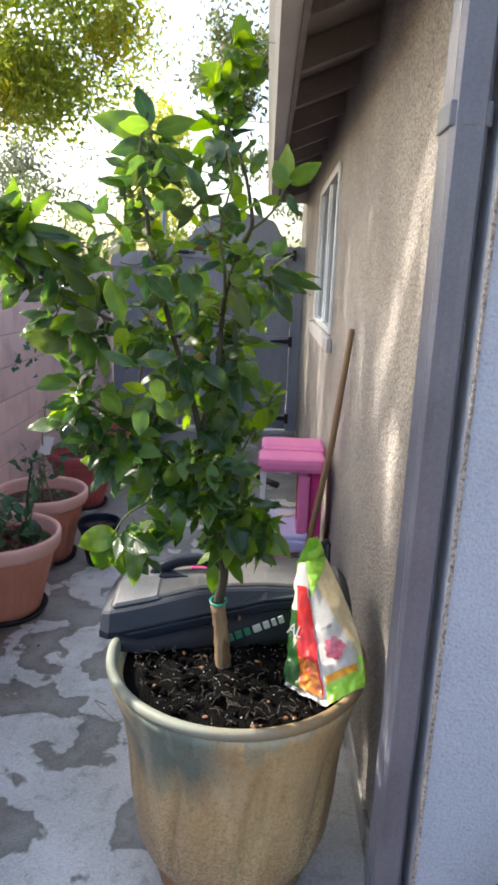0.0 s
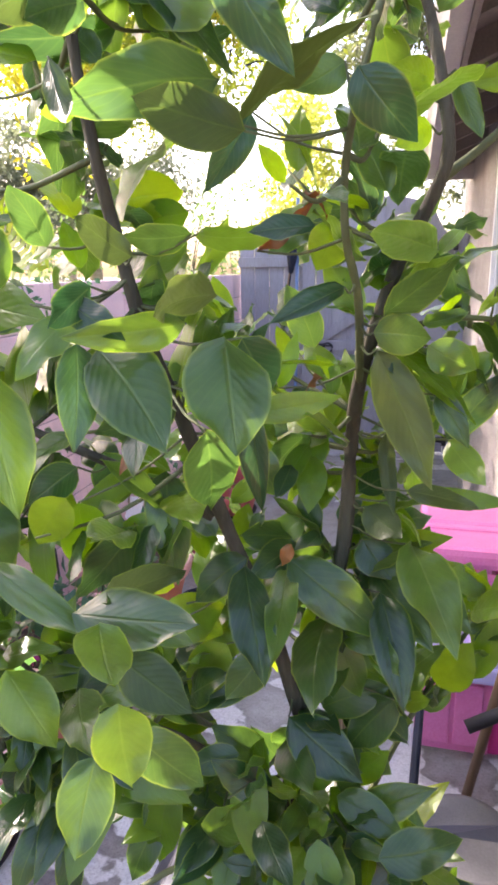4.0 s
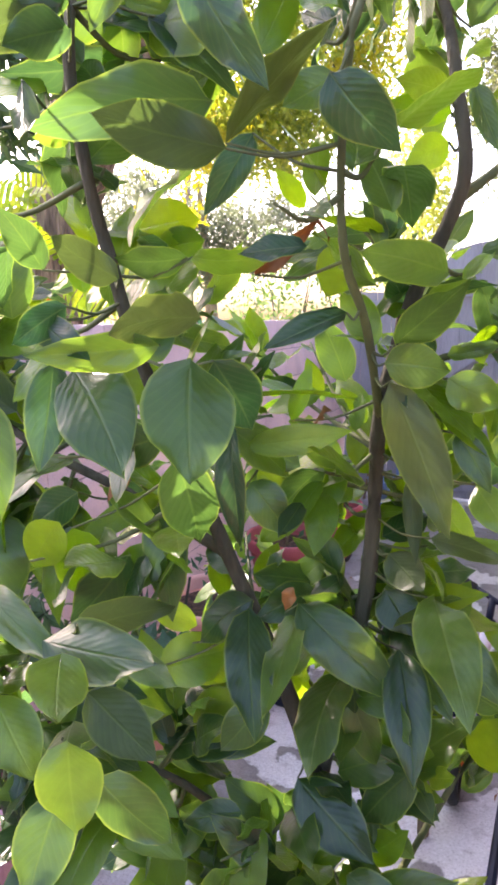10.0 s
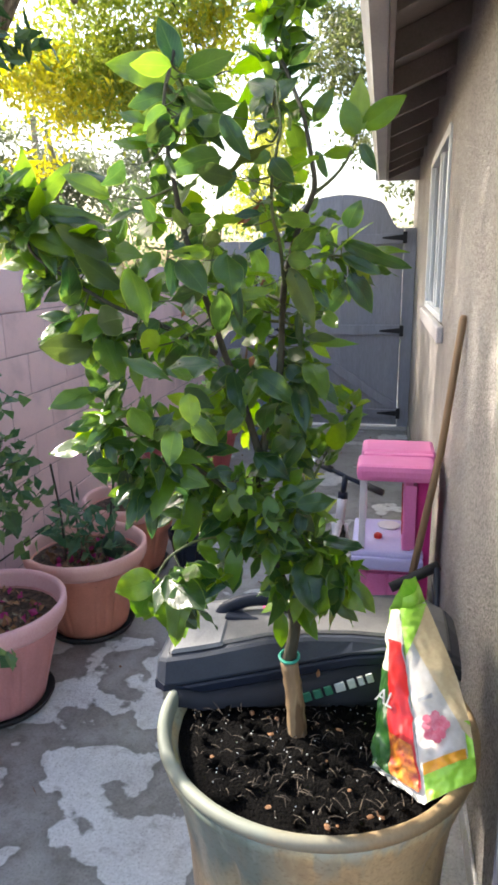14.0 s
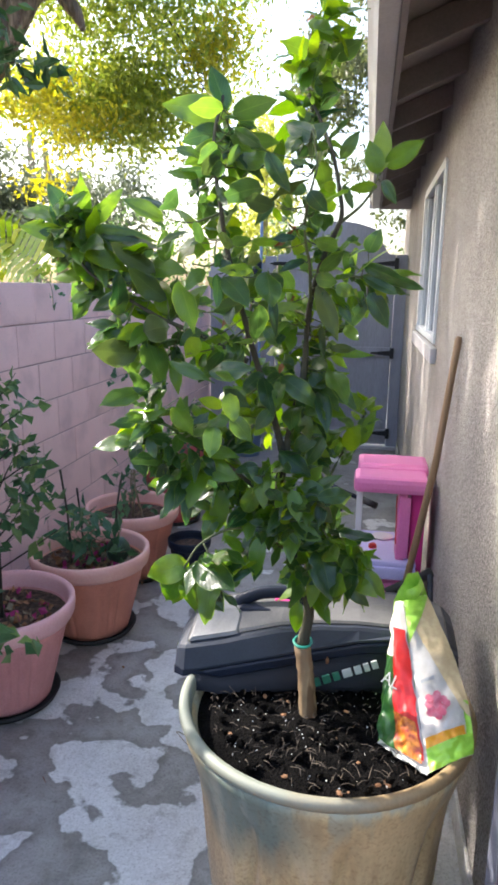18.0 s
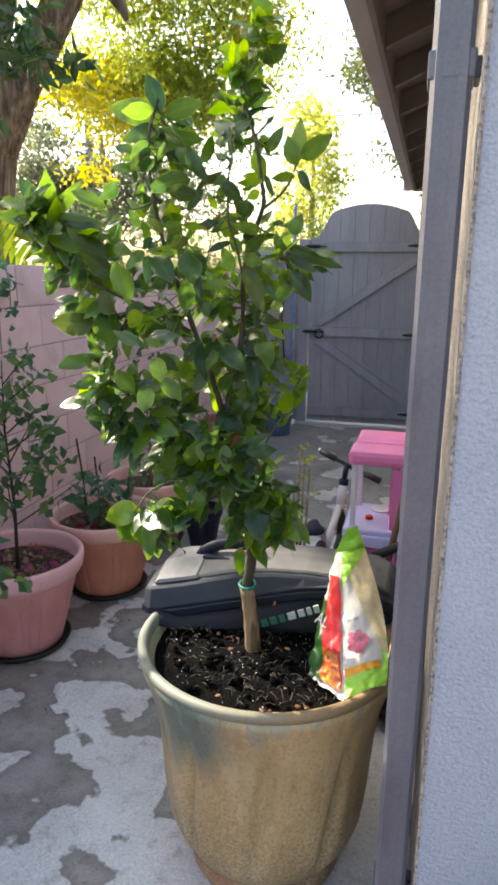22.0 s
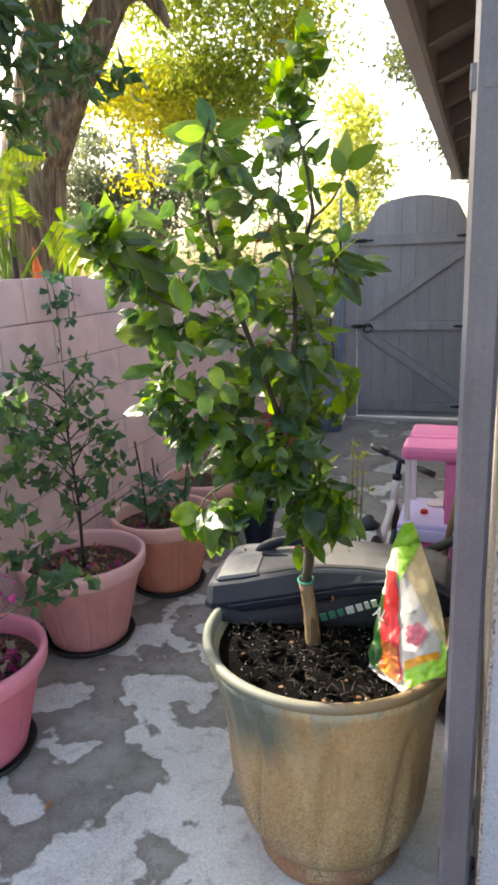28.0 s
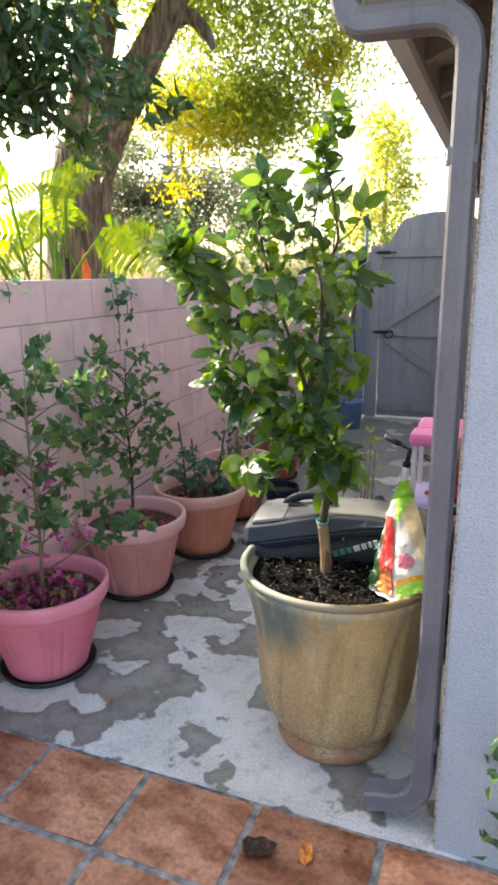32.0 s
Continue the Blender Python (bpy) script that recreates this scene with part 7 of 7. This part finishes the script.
def big_tree(name, label, trunk, limbs, crown, leaf, size, per, spread, seed, bark="oldbark", extra=None, flat=0.7, droop=0.6):
    ob = thing(name, label, "tree", (trunk[0][0], trunk[0][1], 0))
    o = Vector((trunk[0][0], trunk[0][1], 0))
    path = smooth_path([p[:3] for p in trunk], 5)
    rad = np.interp(np.linspace(0, 1, len(path)), np.linspace(0, 1, len(trunk)), [p[3] for p in trunk])
    part("trunk", tube([p - o for p in path], list(rad), 20), M[bark], ob, smooth=True)
    for lb in limbs:
        path = smooth_path([p[:3] for p in lb], 5)
        rad = np.interp(np.linspace(0, 1, len(path)), np.linspace(0, 1, len(lb)), [p[3] for p in lb])
        part("limb", tube([p - o for p in path], list(rad), 12), M[bark], ob, smooth=True)
    rg = random.Random(seed)
    spots = [s for s in blob_spots(rg, crown, per, spread, flat) if not lit_streak(s[0])]
    leaf_cloud("crown", [((p[0] - o.x, p[1] - o.y, p[2]), s) for p, s in spots], size, M[leaf], ob, 0.42, droop, seed)
    if extra:
        spots = blob_spots(rg, extra[0], extra[1], extra[2], 0.6)
        leaf_cloud("golden_crown", [((p[0] - o.x, p[1] - o.y, p[2]), s) for p, s in spots], size, M[extra[3]], ob, 0.42, droop, seed + 1, "golden yellow leaves")
    return ob


rg = random.Random(3)
ash_c = [(rg.uniform(-4.6, -1.5), rg.uniform(8.1, 10.0), rg.uniform(3.9, 6.6)) for _ in range(80)]
# Unseen boughs above and left of the view, added to dapple the wall.
ash_c += [(rg.uniform(-7.2, -2.4), rg.uniform(4.9, 8.2), rg.uniform(4.9, 8.4)) for _ in range(200)]
ash_c += [(rg.uniform(-7.0, -3.2), rg.uniform(2.8, 4.9), rg.uniform(4.6, 8.0)) for _ in range(120)]
ash_c += [(rg.uniform(-4.0, -2.3), rg.uniform(8.1, 9.2), rg.uniform(3.4, 4.4)) for _ in range(20)]
gold_c = [(-3.6 + rg.gauss(0, 0.4), 8.2 + rg.gauss(0, 0.3), 3.6 + rg.gauss(0, 0.3)) for _ in range(11)] + [(-2.2 + rg.gauss(0, 0.4), 8.6, 4.4 + rg.gauss(0, 0.2)) for _ in range(5)]
ash = big_tree("ash_tree", "large ash tree with furrowed trunk and yellowing foliage",
         [(-5.05, 7.6, -0.1, 0.52), (-4.95, 7.6, 1.6, 0.43), (-4.85, 7.6, 2.5, 0.41), (-4.68, 7.6, 3.3, 0.38)],
         [[(-4.6, 7.6, 3.05, 0.29), (-4.15, 7.6, 3.75, 0.23), (-3.72, 7.6, 4.3, 0.20), (-3.35, 7.7, 4.95, 0.17), (-2.8, 7.8, 6.0, 0.10)],
          [(-4.74, 7.55, 2.9, 0.29), (-4.6, 7.55, 3.8, 0.23), (-4.35, 7.55, 4.6, 0.2), (-4.2, 7.6, 5.6, 0.15)],
          [(-3.6, 7.7, 4.6, 0.12), (-3.25, 7.75, 4.68, 0.09), (-3.05, 7.8, 4.5, 0.08), (-2.95, 7.8, 4.3, 0.03)]],
         ash_c, "ash", 0.092, 285, 0.28, 4, extra=(gold_c, 170, 0.17, "ashgold"))
for pts in (((-2.3, 8.6, 4.7), (-2.0, 8.6, 4.25), (-1.85, 8.6, 3.92), (-1.55, 8.6, 3.6)), ((-1.95, 8.6, 4.1), (-1.72, 8.6, 4.0), (-1.62, 8.6, 3.85)), ((-1.85, 8.6, 3.92), (-1.88, 8.6, 3.75), (-1.8, 8.6, 3.62)), ((-1.7, 8.6, 3.75), (-1.55, 8.6, 3.78), (-1.45, 8.6, 3.7)), ((-2.0, 8.6, 4.25), (-1.78, 8.6, 4.28), (-1.6, 8.6, 4.15))):
    p = [q - Vector((-5.05, 7.6, 0)) for q in smooth_path(pts, 4)]
    part("bare_twig", tube(p, [0.012 - 0.009 * i / (len(p) - 1) for i in range(len(p))], 5), M["bark"], ash, "thin leafless twig")
oak_c = [(-0.6 + rg.gauss(0, 0.6), 16 + rg.gauss(0, 0.8), 6.3 + rg.gauss(0, 0.75)) for _ in range(30)] + [(1.0 + rg.gauss(0, 0.6), 15, 3.4 + rg.gauss(0, 0.5)) for _ in range(16)]
big_tree("oak_tree", "distant dark live oak above the roof", [(1.6, 16.5, -0.1, 0.3), (1.5, 16.5, 2.5, 0.25), (0.8, 16.2, 5.0, 0.14)], [[(0.9, 16.2, 4.4, 0.1), (0.2, 16, 5.6, 0.06), (-0.2, 16, 6.8, 0.03)]], oak_c, "oak", 0.15, 150, 0.24, 9)
pale_c = [(-1.9 + rg.gauss(0, 0.42) * (1 - 0.5 * q), 13.5 + rg.gauss(0, 0.4), 2.3 + 2.3 * q) for q in [i / 26 for i in range(27)]]
big_tree("poplar_tree", "slender pale yellow-green tree behind the gate", [(-1.9, 13.6, -0.1, 0.1), (-1.88, 13.6, 2.0, 0.07), (-1.85, 13.5, 4.4, 0.02)], [], pale_c, "pale", 0.13, 120, 0.17, 12, "drystem")
euc_c = [(-8.3 + rg.gauss(0, 1.5), 17 + rg.gauss(0, 0.8), 2.6 + abs(rg.gauss(0, 1.6))) for _ in range(80)]
big_tree("eucalyptus_tree", "hazy grey-green eucalyptus in the distance", [(-7.6, 17, -0.1, 0.2), (-7.7, 17, 2.5, 0.15), (-8.0, 17, 5.0, 0.06)], [], euc_c, "haze", 0.16, 200, 0.30, 13, "drystem")
for i, (x, y, z, s) in enumerate(((-4.4, 11.0, 1.5, 0.45), (-3.3, 10.5, 1.5, 0.4), (-2.3, 11.0, 1.4, 0.45), (-5.6, 11.5, 1.7, 0.5), (-8.0, 12, 1.6, 0.6), (-10.5, 13, 1.8, 0.7), (0.9, 12.0, 1.8, 0.5), (-3.8, 12.2, 2.4, 0.5), (-2.8, 12.6, 2.3, 0.5), (-1.2, 12.0, 1.9, 0.45))):
    hd = thing("garden_bush", "sunlit green bush behind the wall", "bush", (x, y, 0), "bushes beyond the wall")
    cs = [(rg.gauss(0, s * 0.8), rg.gauss(0, s * 0.5), 0.3 + abs(rg.gauss(z * 0.55, z * 0.35))) for _ in range(16)]
    bm = bmesh.new()
    for c in cs[:8]:
        tube([(0, 0, -0.05), (c[0] * 0.5, c[1] * 0.5, c[2] * 0.6), c], [0.03, 0.018, 0.006], 6, bm)
    part("stems", bm, M["bark"], hd)
    leaf_cloud("foliage", blob_spots(rg, cs, 75, 0.2), 0.09, M["hedge"], hd, 0.5, 0.3, 60 + i)

# philodendron behind the wall
phil = thing("philodendron", "tall philodendron with lobed backlit yellow-green leaves", "plant", (-4.0, 5.9, 0))
bm = bmesh.new()
lv, lf = [], []
rg = random.Random(77)
for i in range(18):
    a = rg.uniform(-0.4, 3.6)
    ln = rg.uniform(0.6, 1.1)
    p0 = Vector((rg.gauss(0, 0.25), rg.gauss(0, 0.2), 1.0))
    p2 = p0 + Vector((math.cos(a) * ln * 0.8, -0.1 + rg.gauss(0, 0.25), 0.95 + rg.uniform(0, 0.75)))
    p1 = p0.lerp(p2, 0.5) + Vector((0, 0, 0.15))
    part("stalk", tube(smooth_path([(p0.x, p0.y, 0), p0, p1, p2], 3), 0.016, 6), M["philo"], phil, smooth=True)
    d = Vector((math.cos(a), rg.gauss(0, 0.3), -0.45 + rg.gauss(0, 0.3))).normalized()
    s = d.cross(Vector((rg.gauss(0, 0.3), -1, 0.3))).normalized()
    nn = s.cross(d)
    L = rg.uniform(0.38, 0.6)
    for k in range(9):
        t = k / 8
        wd = L * 0.5 * math.sin(math.pi * (0.15 + 0.8 * t)) ** 0.7
        for sg in (-1, 1):
            b = len(lv)
            r0 = p2 + d * L * (t - 0.04)
            r1 = p2 + d * L * (t + 0.05)
            tip = p2 + d * L * (t + 0.16) + s * sg * wd + nn * 0.05
            q1 = p2 + d * L * (t + 0.0) + s * sg * wd * 0.6 + nn * 0.06
            q2 = p2 + d * L * (t + 0.115) + s * sg * wd * 0.6 + nn * 0.06
            lv += [tuple(v) for v in (r0, q1, tip, q2, r1)]
            lf.append((b, b + 1, b + 2, b + 3, b + 4))
me = bpy.data.meshes.new("lobed_leaves")
me.from_pydata(lv, [], lf)
me.materials.append(M["philo"])
o = new("lobed_leaves", me)
o.parent = phil
o["kind"] = "stuff"
part("flower_spike", tube([(0.35, 0, 1.55), (0.36, 0, 1.75), (0.33, 0, 1.98)], [0.03, 0.05, 0.005], 8), M["orangefruit"], phil, "orange flower spike")
part("plant_stake", tube([(0.26, -0.2, 0), (0.26, -0.2, 2.05)], 0.03, 8), M["iron"], phil, "dark metal stake")

# laurel branches, moved back and enlarged to fit the camera's view
ov = thing("laurel_tree", "dark glossy laurel tree behind the block wall", "tree", (-3.42, 3.86, 2.70))
bm = bmesh.new()
vs = []
rg = random.Random(31)
for e in ((0.2, -0.05, 0.55), (0.45, 0.2, 0.2), (0.3, 0.3, 0.5), (0.7, 0.2, 0.5), (0.0, 0.1, 0.1), (1.04, 0.24, 0.10), (0.75, 0.1, 0.32), (0.6, 0.35, 0.0), (0.4, -0.1, 0.45), (0.55, 0.0, 0.62), (0.15, 0.2, 0.3), (0.1, -0.2, 0.05), (0.85, 0.3, 0.28), (0.3, 0.1, 0.75)):
    p = [1.6 * v for v in smooth_path([(-0.5, 0.0, -0.3), (0.0, 0.1, 0.15), (e[0] * 0.6, e[1] * 0.6, e[2] * 0.7 + 0.1), e], 4)]
    part("branch", tube(p, [0.016 - 0.013 * i / (len(p) - 1) for i in range(len(p))], 6), M["bark"], ov, smooth=True)
    for _ in range(190):
        q = p[rg.randint(len(p) // 3, len(p) - 1)]
        vs.append(((q.x + rg.gauss(0, 0.08), q.y + rg.gauss(0, 0.08), q.z + rg.gauss(0, 0.08)), 1.0))
tube([(-0.8, 0, -2.7), (-0.83, 0.02, -1.6), (-0.8, 0, -0.46)], [0.06, 0.05, 0.03], 8, bm)
part("main_branch", bm, M["bark"], ov, smooth=True)
leaf_cloud("laurel_leaves", vs, 0.155, M["laurel"], ov, 0.4, 0.7, 32)

# utility pole and cables
up = thing("utility_pole", "weathered wooden utility pole in the distance", "utility pole", (-9.9, 20, 0))
part("pole_shaft", tube([(0, 0, 0), (0, 0, 6.0)], [0.13, 0.10], 10), M["pole"], up)
for z0, z1 in ((5.28, 4.75), (5.83, 5.8)):
    part("overhead_cable", tube(smooth_path([(-22, 1.0, z0 + 0.4), (0, -0.1, z0), (9.3, 0, z1), (32, 1, z1 + 0.4)], 8), 0.014, 5), M["wire"], up, "thin black overhead cable")
tagged(mesh_ob("far_wall", box((-40, 24, -0.1), (30, 24.3, 1.3)), M["block"]), "pale garden wall in the distance", "wall", kind="structure")
